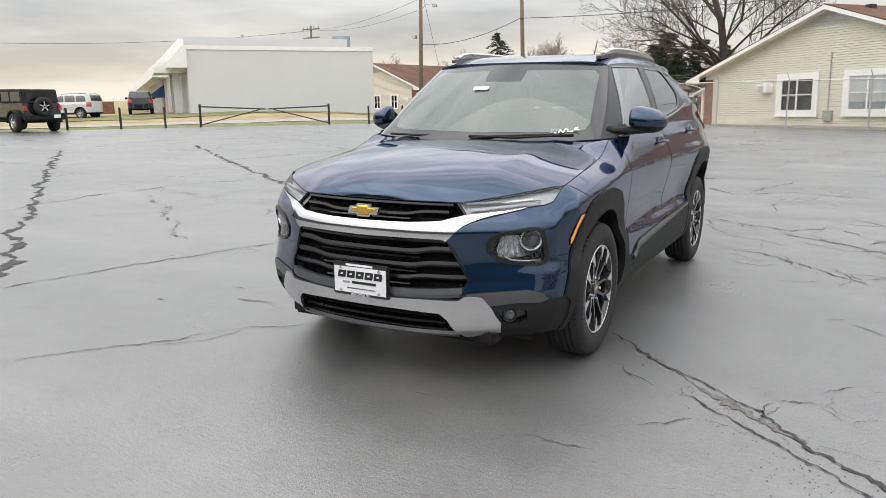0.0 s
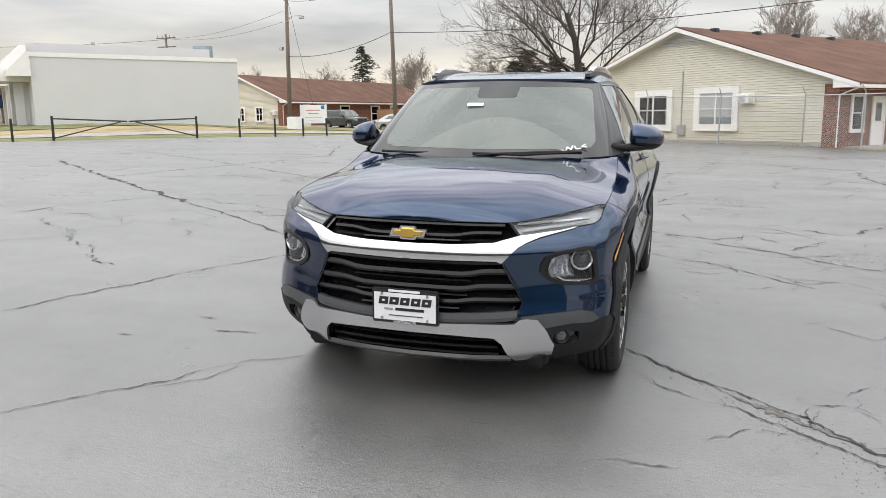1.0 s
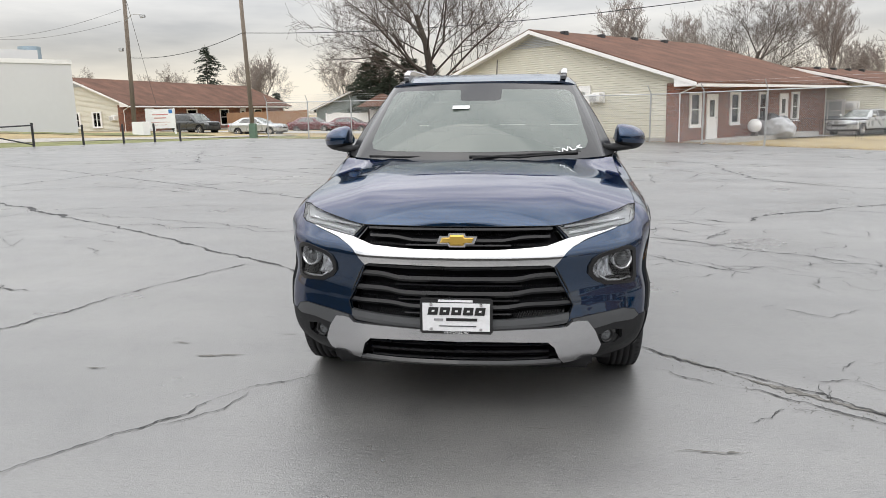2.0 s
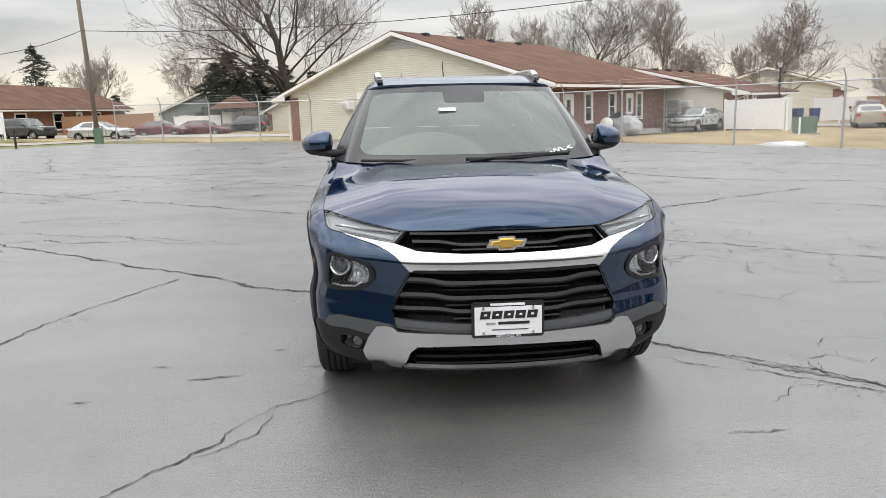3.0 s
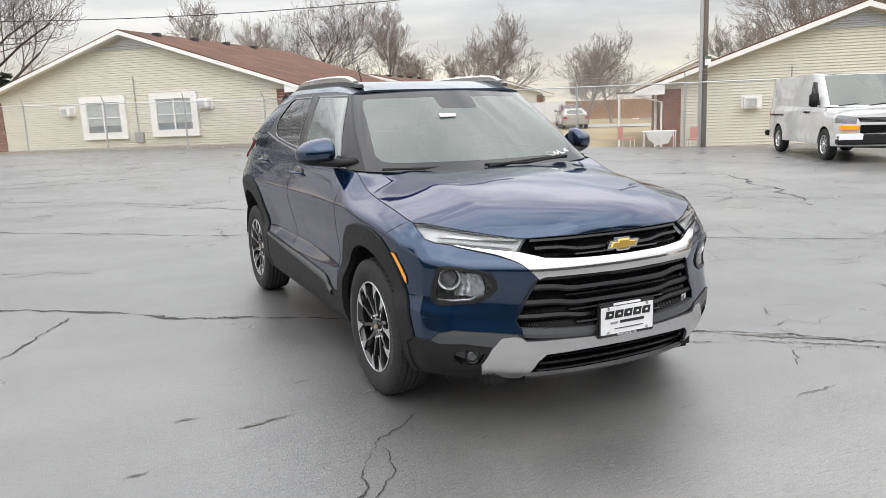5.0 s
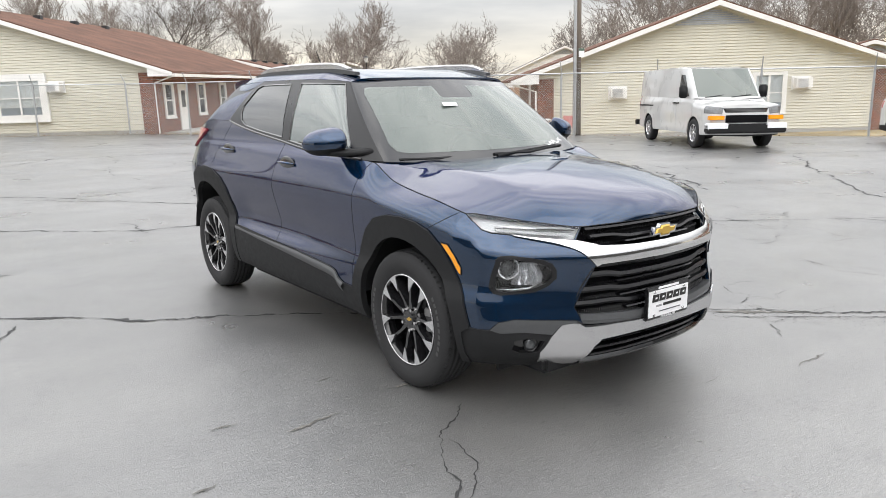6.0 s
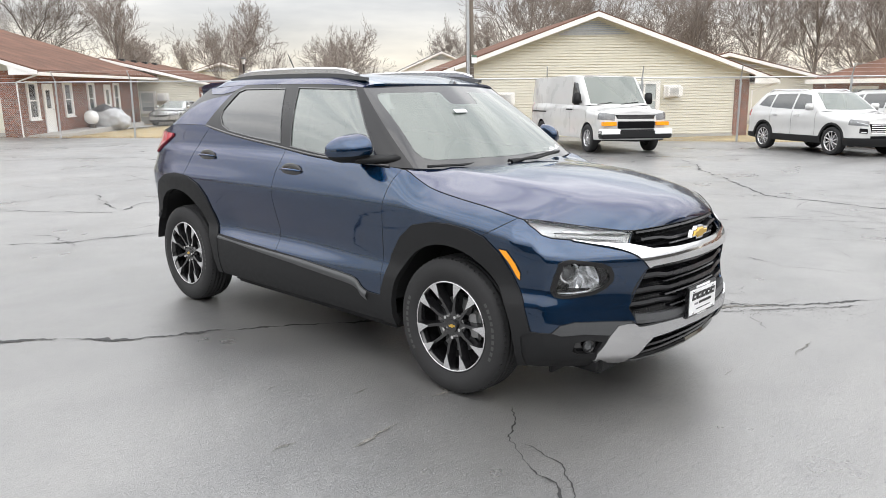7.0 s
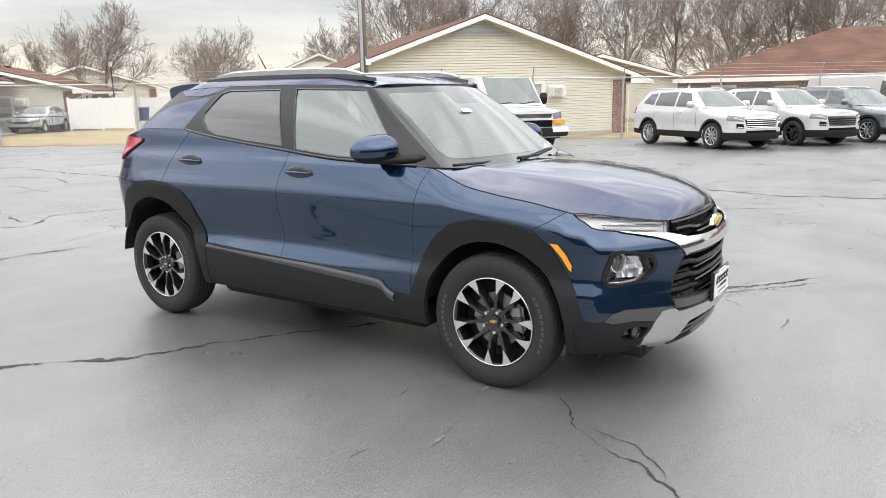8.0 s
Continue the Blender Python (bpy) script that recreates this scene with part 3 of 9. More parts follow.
def door_unit(root, x, h, mat, flip, w=0.92):
    bm = boxes(((x - 0.09, -0.05, 0), (x, 0.02, h + 0.09)), ((x + w, -0.05, 0), (x + w + 0.09, 0.02, h + 0.09)), ((x, -0.05, h), (x + w, 0.02, h + 0.09)))
    bmesh.ops.transform(bm, matrix=flip, verts=bm.verts)
    d = part("door", bm, M["white_paint"], root)
    bm = boxes(((x + 0.002, -0.03, 0), (x + w - 0.002, -0.005, h)))
    bmesh.ops.transform(bm, matrix=flip, verts=bm.verts)
    part("leaf", bm, mat, d)
    bm = boxes(((x + 0.2, -0.036, h * 0.52), (x + w - 0.2, -0.031, h - 0.2)))
    bmesh.ops.transform(bm, matrix=flip, verts=bm.verts)
    part("pane", bm, M["pane"], d)
    bm = boxes(((x + w - 0.12, -0.09, h * 0.48), (x + w - 0.07, -0.031, h * 0.48 + 0.05)))
    bmesh.ops.transform(bm, matrix=flip, verts=bm.verts)
    part("handle", bm, M["galv"], d)


def house(m, W, L, eave, ridge, label, siding="siding", roof="shingle", over=0.45, side_over=1.1, wins=(), acs=(), side=(), brick_side=True, lside=(), vents=4, gable_vent=True, name="house"):
    """A gabled one-storey house: its gable faces -y, its long brick side faces +x."""
    root = empty(name, m, label=label, category="house")
    half = W / 2
    slope = (ridge - eave) / half

    def top(x):
        return eave + (half - abs(x - half)) * slope
    if siding == "brick":
        bm = bmesh.new()
        prism(bm, [(0, -0.7), (W, -0.7), (W, eave), (half, ridge), (0, eave)], 1, -0.02, 0.0)
        part("wall", bm, M["brick"], root)
    else:
        wall = part("wall", boxes(((0.02, 0.2, -0.7), (W - 0.02, 0.24, eave - 0.02))), M[siding], root, "gable wall of lapped boards")
        for board in lap_wall(W, top):
            part("siding_board", board, M[siding], wall)
    bm = bmesh.new()
    prism(bm, [(0, -0.7), (W, -0.7), (W, eave), (half, ridge - 0.05), (0, eave)], 1, 0.004, 0.2)
    prism(bm, [(0, -0.7), (W, -0.7), (W, eave), (half, ridge - 0.05), (0, eave)], 1, L - 0.2, L)
    part("end_wall", bm, M[siding], root)
    part("side_wall", boxes(((W - 0.2, 0.2, -0.7), (W, L - 0.2, eave))), M["brick" if brick_side else siding], root, "long red brick side wall" if brick_side else "")
    part("side_wall", boxes(((0, 0.2, -0.7), (0.2, L - 0.2, eave))), M["brick" if brick_side else siding], root)
    if brick_side:
        part("corner_pier", boxes(((W - 0.62, -0.06, -0.7), (W + 0.02, 0.19, eave - 0.02))), M["brick"], root, "brick pier at the corner")
        part("corner_pier", boxes(((-0.02, -0.06, -0.7), (0.62, 0.19, eave - 0.02))), M["brick"], root, "brick pier at the corner")
    part("foundation", boxes(((0.62, -0.045, -0.8), (W - 0.62, -0.02, 0.18))), M["concrete"], root)
    th = 0.14
    for s, nm in ((-1, "roof"), (1, "roof")):
        xe = half + s * (half + side_over)
        ze = eave - side_over * slope * 0.35
        bm = bmesh.new()
        prism(bm, [(half, ridge + 0.02), (xe, ze), (xe, ze + th), (half, ridge + 0.02 + th)], 1, -over - 0.075, L + over)
        bmesh.ops.recalc_face_normals(bm, faces=bm.faces)
        part(nm, bm, M[roof], root, "brown shingled roof slope" if roof == "shingle" else "")
        bm = bmesh.new()
        prism(bm, [(half, ridge - 0.09), (xe, ze - 0.07), (xe, ze + th - 0.055), (half, ridge + 0.02 + th - 0.055)], 1, -over - 0.10, -over - 0.078)
        xw = half + s * half
        zr = ridge + 0.02 + (ze - ridge - 0.02) * half / (half + side_over)
        fr = bmesh.new()
        prism(fr, [(half, ridge + 0.012), (xw, zr - 0.008), (xw, eave - 0.06), (half, ridge - 0.08)], 1, -0.034, -0.004)
        part("frieze_board", fr, M[siding], root)
        er = bmesh.new()
        prism(er, [(xw, ze - 0.06), (xe, ze - 0.06), (xe, ze - 0.001), (xw, zr - 0.001)], 1, -over - 0.074, -over - 0.03)
        part("eave_return", er, M["white_paint"], root)
        rs = bmesh.new()
        prism(rs, [(half, ridge - 0.02), (half, ridge + 0.015), (xe, ze - 0.005), (xe, ze - 0.04)], 1, -over - 0.07, -0.03)
        part("rake_soffit", rs, M["white_paint"], root)
        part("bargeboard", bm, M["white_paint"], root, "white painted bargeboard")
        part("gutter", boxes(((xe - 0.06, -over, ze - 0.10), (xe + 0.08, L + over, ze + 0.03))) if s > 0 else boxes(((xe - 0.08, -over, ze - 0.10), (xe + 0.06, L + over, ze + 0.03))), M["white_paint"], root)
        part("soffit", boxes(((min(half + s * half, xe), -over, ze - 0.05), (max(half + s * half, xe), L + over, ze - 0.01))), M["white_paint"], root)
        bm = bmesh.new()
        xs = half + s * (half + 0.10)
        tube(bm, [(xe - s * 0.02, -over + 0.1, ze - 0.05), (xs, -0.15, ze - 0.35), (xs, -0.15, -0.3)], 0.04, 6)
        part("downpipe", bm, M["white_paint"], root, "white downpipe at the corner")
    if gable_vent:
        bm = bmesh.new()
        z0 = ridge - 0.75
        for i in range(7):
            z = z0 + i * 0.08
            hw = (ridge - 0.13 - z) / slope - 0.12
            if hw > 0.05:
                box(bm, (half - hw, -0.06, z), (half + hw, -0.03, z + 0.05))
        part("gable_vent", bm, M["galv"], root, "louvred grey gable vent")
    for i in range(vents):
        y = 1.5 + i * (L - 4) / max(1, vents)
        zc = ridge - 0.55 * slope
        part("roof_vent", boxes(((half + 0.42, y, zc + 0.02), (half + 0.78, y + 0.36, zc + 0.30), 0.03)), M["tarp_black"], root, "squat dark roof vent")
    for x, z, w, h in wins:
        window_unit(root, x, z, w, h, M, y=-0.085, t=0.30 if w > 1.7 else 0.13)
    for x, z in acs:
        ac_unit(root, x, z)
    flip = Matrix.Translation((W, 0, 0)) @ Matrix.Rotation(radians(90), 4, "Z")
    for kind, x, z, w, h in side:
        if kind == "window":
            window_unit(root, x, z, w, h, M, flip=flip, sashes=1)
        else:
            door_unit(root, x, h, M["white_paint"] if kind == "door" else M["orange"], flip, w)
    if side:
        part("porch_slab", boxes(((W + 0.01, 0.5, -0.5), (W + 1.3, L * 0.75, 0.02))), M["concrete"], root, "low concrete porch slab")
    return root


SIDE = (("window", 1.0, 0.75, 0.8, 1.35), ("door", 2.6, 0, 0.9, 2.05), ("window", 5.0, 0.75, 0.8, 1.35), ("window", 8.2, 0.75, 0.8, 1.35), ("door", 10.8, 0, 0.9, 2.05), ("window", 12.4, 0.75, 0.8, 1.35))
house_a = house(far(-5.8, 41.7, -0.30, -40), 16.7, 17.5, 2.66, 5.62, "long one-storey house with cream lap siding and brown shingle roof",
                wins=((5.69, 0.95, 1.97, 1.47), (9.65, 0.98, 1.97, 1.47)), acs=((4.38, 1.85), (12.05, 1.94)), side=SIDE)
part("meter_box", boxes(((8.33, -0.16, 0.42), (8.82, -0.02, 0.92), 0.01), ((8.50, -0.06, 0.92), (8.55, -0.02, 3.6))), M["galv"], house_a, "grey electric meter box with a conduit")
house_c = house(far(18.5, 18.95, -0.44, -40), 13.7, 15.0, 2.44, 5.06, "cream sided house with brick corner piers and brown roof",
                wins=((8.5, 0.95, 1.1, 1.35),), acs=((2.85, 1.6), (9.98, 1.78)), side=(("odoor", 1.2, 0, 0.9, 2.05), ("door", 2.6, 0, 0.9, 2.05), ("window", 4.4, 0.75, 0.8, 1.35)))
house_d = house(far(12.2, 50.2, 0.0, -40), 12.6, 15.0, 2.02, 3.75, "cream sided house with a double window beside a parked silver car",
                wins=((7.5, 0.55, 1.65, 1.12),), acs=((9.4, 1.2),), side=(("door", 2.6, 0, 0.9, 2.05), ("window", 5.0, 0.7, 0.8, 1.3)))
house_b = house(far(-47.0, 62.0, -0.25, -10.5), 11.0, 29.0, 2.45, 4.95, "long brown-roofed house with red brick front", side_over=0.9,
                wins=((5.2, 0.6, 0.8, 1.2), (7.6, 0.6, 0.8, 1.2)), acs=((9.6, 1.1),), vents=0,
                side=(("door", 3.0, 0, 0.95, 2.05), ("window", 5.6, 0.45, 1.0, 1.5), ("window", 9.2, 0.45, 1.5, 1.5), ("window", 15, 0.45, 1.5, 1.5), ("door", 19, 0, 0.95, 2.05), ("window", 22, 0.45, 1.5, 1.5)))
house_f = house(far(37.5, 20.5, -0.2, -55), 11.0, 12.0, 2.3, 4.0, "small cream gabled house behind the car lot", vents=0, side=(("odoor", 1.2, 0, 0.9, 2.05),))
house_a2 = house(far(-11.8, 72.5, -0.5, -40), 10.5, 14.0, 2.0, 4.0, "cream sided house behind the bare tree", vents=0, acs=((6.2, 1.0),), wins=((8.0, 0.6, 0.8, 1.1),))
house_g = house(far(-27.8, 92.6, -0.7, -28), 15.0, 12.0, 2.5, 5.0, "grey-green sided house with a grey roof", siding="siding_grey", roof="shingle_grey", brick_side=False, vents=0,
                wins=((3.0, 1.0, 1.2, 1.1), (9.0, 1.0, 1.2, 1.1)))
house_h = house(far(52.0, 60.0, 0.0, -40), 15.0, 10.0, 2.7, 6.2, "pale grey house with a grey roof beyond the lane", siding="white_paint", roof="shingle_grey", brick_side=False, vents=0, wins=((6.0, 1.0, 1.0, 1.2),))
house_i = house(far(30.0, 66.0, 0.0, -35), 12.0, 12.0, 2.5, 4.6, "far house with a brown roof and a chimney", vents=0)


def long_house(m, W, D, eave, ridge, label):
    """A brick house with its long side to -y and a broad hipped roof."""
    root = empty("house", m, label=label, category="house")
    part("wall", boxes(((0, 0, -0.8), (W, D, eave))), M["brick"], root, "red brick wall")
    o = 0.8
    bm = bmesh.new()
    a = [bm.verts.new(p) for p in ((-o, -o, eave), (W + o, -o, eave), (W + o, D + o, eave), (-o, D + o, eave))]
    r0, r1 = bm.verts.new((D * 0.55, D / 2, ridge)), bm.verts.new((W - D * 0.1, D / 2, ridge))
    for f in ((a[0], a[1], r1, r0), (a[2], a[3], r0, r1), (a[3], a[0], r0), (a[1], a[2], r1)):
        bm.faces.new(f)
    part("roof", bm, M["shingle"], root, "broad hipped brown shingle roof")
    part("fascia", boxes(((-o, -o - 0.05, eave - 0.16), (W + o, -o + 0.02, eave + 0.05)), ((-o - 0.05, -o, eave - 0.16), (-o + 0.02, D + o, eave + 0.05))), M["white_paint"], root)
    part("soffit", boxes(((-o, -o + 0.021, eave - 0.10), (W + o, 0.0, eave - 0.03))), M["white_paint"], root)
    for i in range(int(W / 3.1)):
        x = 1.2 + i * 3.1
        if i % 3 == 1:
            door_unit(root, x, 2.0, M["white_paint"], Matrix.Identity(4))
        else:
            window_unit(root, x, 0.7, 1.0, 1.35, M, sashes=1)
    return root


house_e = long_house(far(37.6, 9.6, -0.25, -80), 30.0, 13.0, 2.5, 5.2, "long red brick house with a broad brown hipped roof")


# ---- white commercial building ----
def commercial():
    root = empty("commercial_building", far(-41.2, 35.8, 0.40, 53), label="long white painted block building with stepped parapet and blue awning", category="building")
    W, D, H = 14.3, 85.0, 4.85
    part("wall", boxes(((0.0, 0.0, -1.0), (W, 0.3, H - 0.3))), M["white_wall"], root, "plain white painted end wall")
    part("coping", boxes(((-0.1, -0.06, H - 0.299), (W + 0.05, 0.36, H))), M["white_paint"], root)
    part("upper_parapet", boxes(((-0.3, 1.6, H - 0.4), (W - 1.6, 1.9, H + 0.75))), M["white_wall"], root)
    part("front_wall", boxes(((0.0, 0.31, -1.0), (0.3, D, H - 1.2))), M["white_wall"], root)
    bm = bmesh.new()
    prism(bm, [(-2.2, H - 1.9), (-2.2, H - 1.5), (-0.35, H + 0.55), (0.0, H + 0.55), (0.0, H - 1.9)], 1, 1.2, 5.5)
    prism(bm, [(-1.4, H - 1.6), (-1.4, H - 1.2), (-0.2, H), (0.0, H), (0.0, H - 1.6)], 1, -0.25, 1.19)
    prism(bm, [(-2.0, H - 1.9), (-2.0, H - 1.0), (-0.5, H + 0.4), (0.0, H + 0.4), (0.0, H - 1.9)], 1, 8.0, D)
    part("canopy", bm, M["white_paint"], root, "stepped white canopy along the front")
    for i in range(12):
        y = 2 + i * 3.2
        part("column", boxes(((-0.9, y, -1.0), (-0.35, y + 0.55, H - 1.91))), M["white_wall"], root, "white square column")
    bm = bmesh.new()
    prism(bm, [(-0.36, 2.8), (-0.36, 1.4), (-2.4, 1.4)], 1, 12, 15)
    part("awning", bm, M["blue_cloth"], root, "dark blue sloping awning")
    bm = bmesh.new()
    bmesh.ops.create_cone(bm, segments=16, radius1=0.75, radius2=0.75, depth=1.1, cap_ends=True, matrix=Matrix.Translation((W - 1.8, 2.6, H + 0.5)))
    part("roof_fan", bm, M["fan_blue"], root, "round grey roof fan housing")
    bm = bmesh.new()
    tube(bm, [(4.6, 3, H), (4.6, 3, H + 1.1)], 0.12, 8)
    part("vent_pipe", bm, M["galv"], root)


commercial()


# ---- fences, poles, wires ----
FENCE = [(-15.2, 38.9), (-4.1, 35.0), (5.6, 30.3), (9.0, 25.1), (11.9, 21.5), (15.8, 15.1), (21.2, 7.4), (27.8, -4.0)]


def chain_fence():
    root = empty("chain_link_fence", Matrix.Identity(4), label="tall galvanised chain-link fence with barbed wire arms around the lot", category="fence")
    fabric = bmesh.new()
    H = 2.08
    for (ax, ay), (bx, by) in zip(FENCE, FENCE[1:]):
        L = math.hypot(bx - ax, by - ay)
        d = Vector(((bx - ax) / L, (by - ay) / L, 0))
        n = max(1, round(L / 3.3))
        o = Vector((ax, ay, 0))
        nn = Vector((-d.y, d.x, 0))
        for i in range(n + (1 if (bx, by) == FENCE[-1] else 0)):
            p = o + d * (L * i / n)
            bm = bmesh.new()
            lean = random.uniform(-0.012, 0.012)
            tube(bm, [p + Vector((0, 0, -0.4)), p + Vector((lean, 0, H + 0.04))], 0.036, 8)
            post = part("post", bm, M["galv"], root)
            bm = bmesh.new()
            tube(bm, [p + Vector((lean, 0, H + 0.03)), p + nn * -0.22 + Vector((0, 0, H + 0.38))], 0.02, 5)
            part("barbed_wire_arm", bm, M["galv"], post)
        bm = bmesh.new()
        tube(bm, [o + Vector((0, 0, H)), o + d * L + Vector((0, 0, H))], 0.024, 6)
        part("top_rail", bm, M["galv"], root)
        for k in (0.3, 0.65, 1.0):
            strands = bmesh.new()
            tube(strands, [o - nn * 0.22 * k + Vector((0, 0, H + 0.05 + 0.33 * k)), o + d * L - nn * 0.22 * k + Vector((0, 0, H + 0.05 + 0.33 * k))], 0.003, 3, cap=False)
            part("barbed_wire", strands, M["galv"], root)
        s = -H
        while s < L:
            for sg in (1, -1):
                u0, u1 = (s, s + H) if sg > 0 else (s + H, s)
                z0, z1 = 0.02, H
                pts = []
                for u, z in ((u0, z0), (u1, z1)):
                    pts.append((u, z))
                (u0, z0), (u1, z1) = pts
                lo, hi = max(0, min(u0, u1)), min(L, max(u0, u1))
                if hi - lo < 0.05:
                    continue
                za = z0 + (z1 - z0) * (lo - u0) / (u1 - u0)
                zb = z0 + (z1 - z0) * (hi - u0) / (u1 - u0)
                tube(fabric, [o + d * lo + Vector((0, 0, za)), o + d * hi + Vector((0, 0, zb))], 0.0028, 3, cap=False)
            s += 0.085
    tagged(part("mesh_fabric", fabric, M["galv"], root), kind="stuff")


chain_fence()


def bollard(p):
    bm = bmesh.new()
    tube(bm, [(0, 0, -0.4), (0, 0, 0.98), (0, 0, 1.0)], [0.055, 0.055, 0.03], 10)
    ob = part("bollard", bm, M["black_metal"])
    ob.matrix_basis = far(p[0], p[1], 0)
    return tagged(ob, "thin black steel bollard at the lot edge", "bollard", "bollards along the lot edge")


for p in ((-31.4, 15.5), (-30.2, 18.3), (-28.9, 20.2), (-27.8, 21.9), (-21.7, 30.6), (-20.5, 32.2), (-19.6, 33.7), (-18.9, 35.2)):
    bollard(p)


def gate():
    a, b = Vector((-27.2, 23.6, 0)), Vector((-23.3, 29.1, 0))
    root = empty("swing_gate", Matrix.Identity(4), label="low black double swing gate of steel tube, closed", category="gate")
    mid = (a + b) / 2
    for p in (a, b):
        bm = bmesh.new()
        tube(bm, [p + Vector((0, 0, -0.4)), p + Vector((0, 0, 1.12))], 0.06, 10)
        part("gate_post", bm, M["black_metal"], root)
    for p, q in ((a, mid), (b, mid)):
        e = p + (q - p) * 0.985
        bm = bmesh.new()
        tube(bm, [p + Vector((0, 0, 1.0)), e + Vector((0, 0, 0.86))], 0.035, 8)
        leaf = part("gate_leaf", bm, M["black_metal"], root)
        bm = bmesh.new()
        tube(bm, [p + Vector((0, 0, 0.08)), p + (q - p) * 0.9 + Vector((0, 0, 0.84))], 0.03, 8)
        part("brace", bm, M["black_metal"], leaf)


gate()


def utility_pole(x, y, z, h, r=0.15, lean=(0, 0), lamp=False, label="weathered wooden utility pole", arm=False):
    root = empty("utility_pole", far(x, y, z), label=label, category="utility pole")
    bm = bmesh.new()
    tube(bm, [(0, 0, -0.8), (lean[0] * 0.5, lean[1] * 0.5, h / 2), (lean[0], lean[1], h)], [r, r * 0.88, r * 0.72], 12)
    part("shaft", bm, M["wood_pole"], root, smooth=True)
    if lamp:
        bm = bmesh.new()
        tube(bm, [(0, 0, h * 0.66), (0.9, -0.4, h * 0.70), (1.9, -0.8, h * 0.695)], 0.03, 6)
        a = part("lamp_arm", bm, M["galv"], root)
        part("lamp_head", boxes(((1.70, -0.88, h * 0.675), (2.10, -0.66, h * 0.692), 0.03)), M["galv"], a)
        part("junction_box", boxes(((-0.42, -0.35, h * 0.5), (-0.12, -0.1, h * 0.52), 0.02)), M["galv"], root)
    if arm:
        for zz in (h - 0.5, h - 1.5):
            part("crossarm", boxes(((-1.3, -0.06, zz), (1.3, 0.06, zz + 0.12))), M["wood_pole"], root)
        for xx in (-1.15, -0.5, 0.5, 1.15):
            bm = bmesh.new()
            tube(bm, [(xx, 0, h - 0.38), (xx, 0, h - 0.1)], [0.06, 0.04], 8)
            part("insulator", bm, M["concrete"], root)
    return root


utility_pole(-29.0, 48.6, -0.2, 12.5, 0.17, (0.3, 0.0), lamp=True, label="leaning wooden utility pole with a street lamp arm")
utility_pole(-17.95, 43.7, -0.1, 12.0, 0.15, (-0.25, 0), label="tall dark wooden utility pole behind the fence")
utility_pole(-57.3, 70.4, 0.2, 10.0, 0.16, arm=True, label="utility pole with crossarms behind the white building")
pole_c = utility_pole(16.45, 14.95, -0.1, 9.5, 0.15, label="wooden utility pole with a steel conduit and a sign plate")
bm = bmesh.new()
tube(bm, [(-0.22, -0.1, -0.3), (-0.16, -0.08, 9)], 0.055, 8)
part("conduit", bm, M["galv"], pole_c, "grey steel conduit")
part("sign_plate", boxes(((-0.10, -0.175, 2.72), (0.16, -0.16, 3.0))), M["vinyl"], pole_c, "small white and green notice plate")
part("sign_band", boxes(((-0.10, -0.18, 2.92), (0.16, -0.176, 3.0))), M["green_box"], pole_c)


def wire(a, b, sag, r=0.016, name="overhead_wire"):
    bm = bmesh.new()
    a, b = Vector(a), Vector(b)
    tube(bm, [a.lerp(b, t) - Vector((0, 0, sag * 4 * t * (1 - t))) for t in [i / 16 for i in range(17)]], r, 4)
    tagged(part(name, bm, M["wire"]), "thin dark overhead cable", "cable", "overhead cables")


wire((-29, 48.6, 5.6), (-18.3, 43.6, 6.6), 0.5, 0.02)
wire((-18.3, 43.6, 6.6), (32, 26.5, 9.6), 1.6, 0.020)
wire((-29.2, 48.6, 9.8), (-18.4, 43.6, 10.6), 0.7)
wire((-18.4, 43.6, 10.6), (45, 26, 15.0), 1.0, 0.012)
wire((-29.3, 48.6, 10.2), (-62, 20, 12), 0.8, 0.012)
wire((-29.3, 48.6, 8.2), (-57.3, 70.4, 9.7), 0.6, 0.012)
wire((-29.3, 48.6, 9.0), (-57.8, 70.4, 9.75), 0.6, 0.012)
wire((-28.8, 48.6, 9.6), (-33, 60, 2.0), 0.2, 0.014)
wire((16.45, 14.95, 9.2), (12, 24, 13), 0.2, 0.012)
wire((-57.3, 70.4, 9.6), (-95, 10, 9.5), 2.5, 0.018)


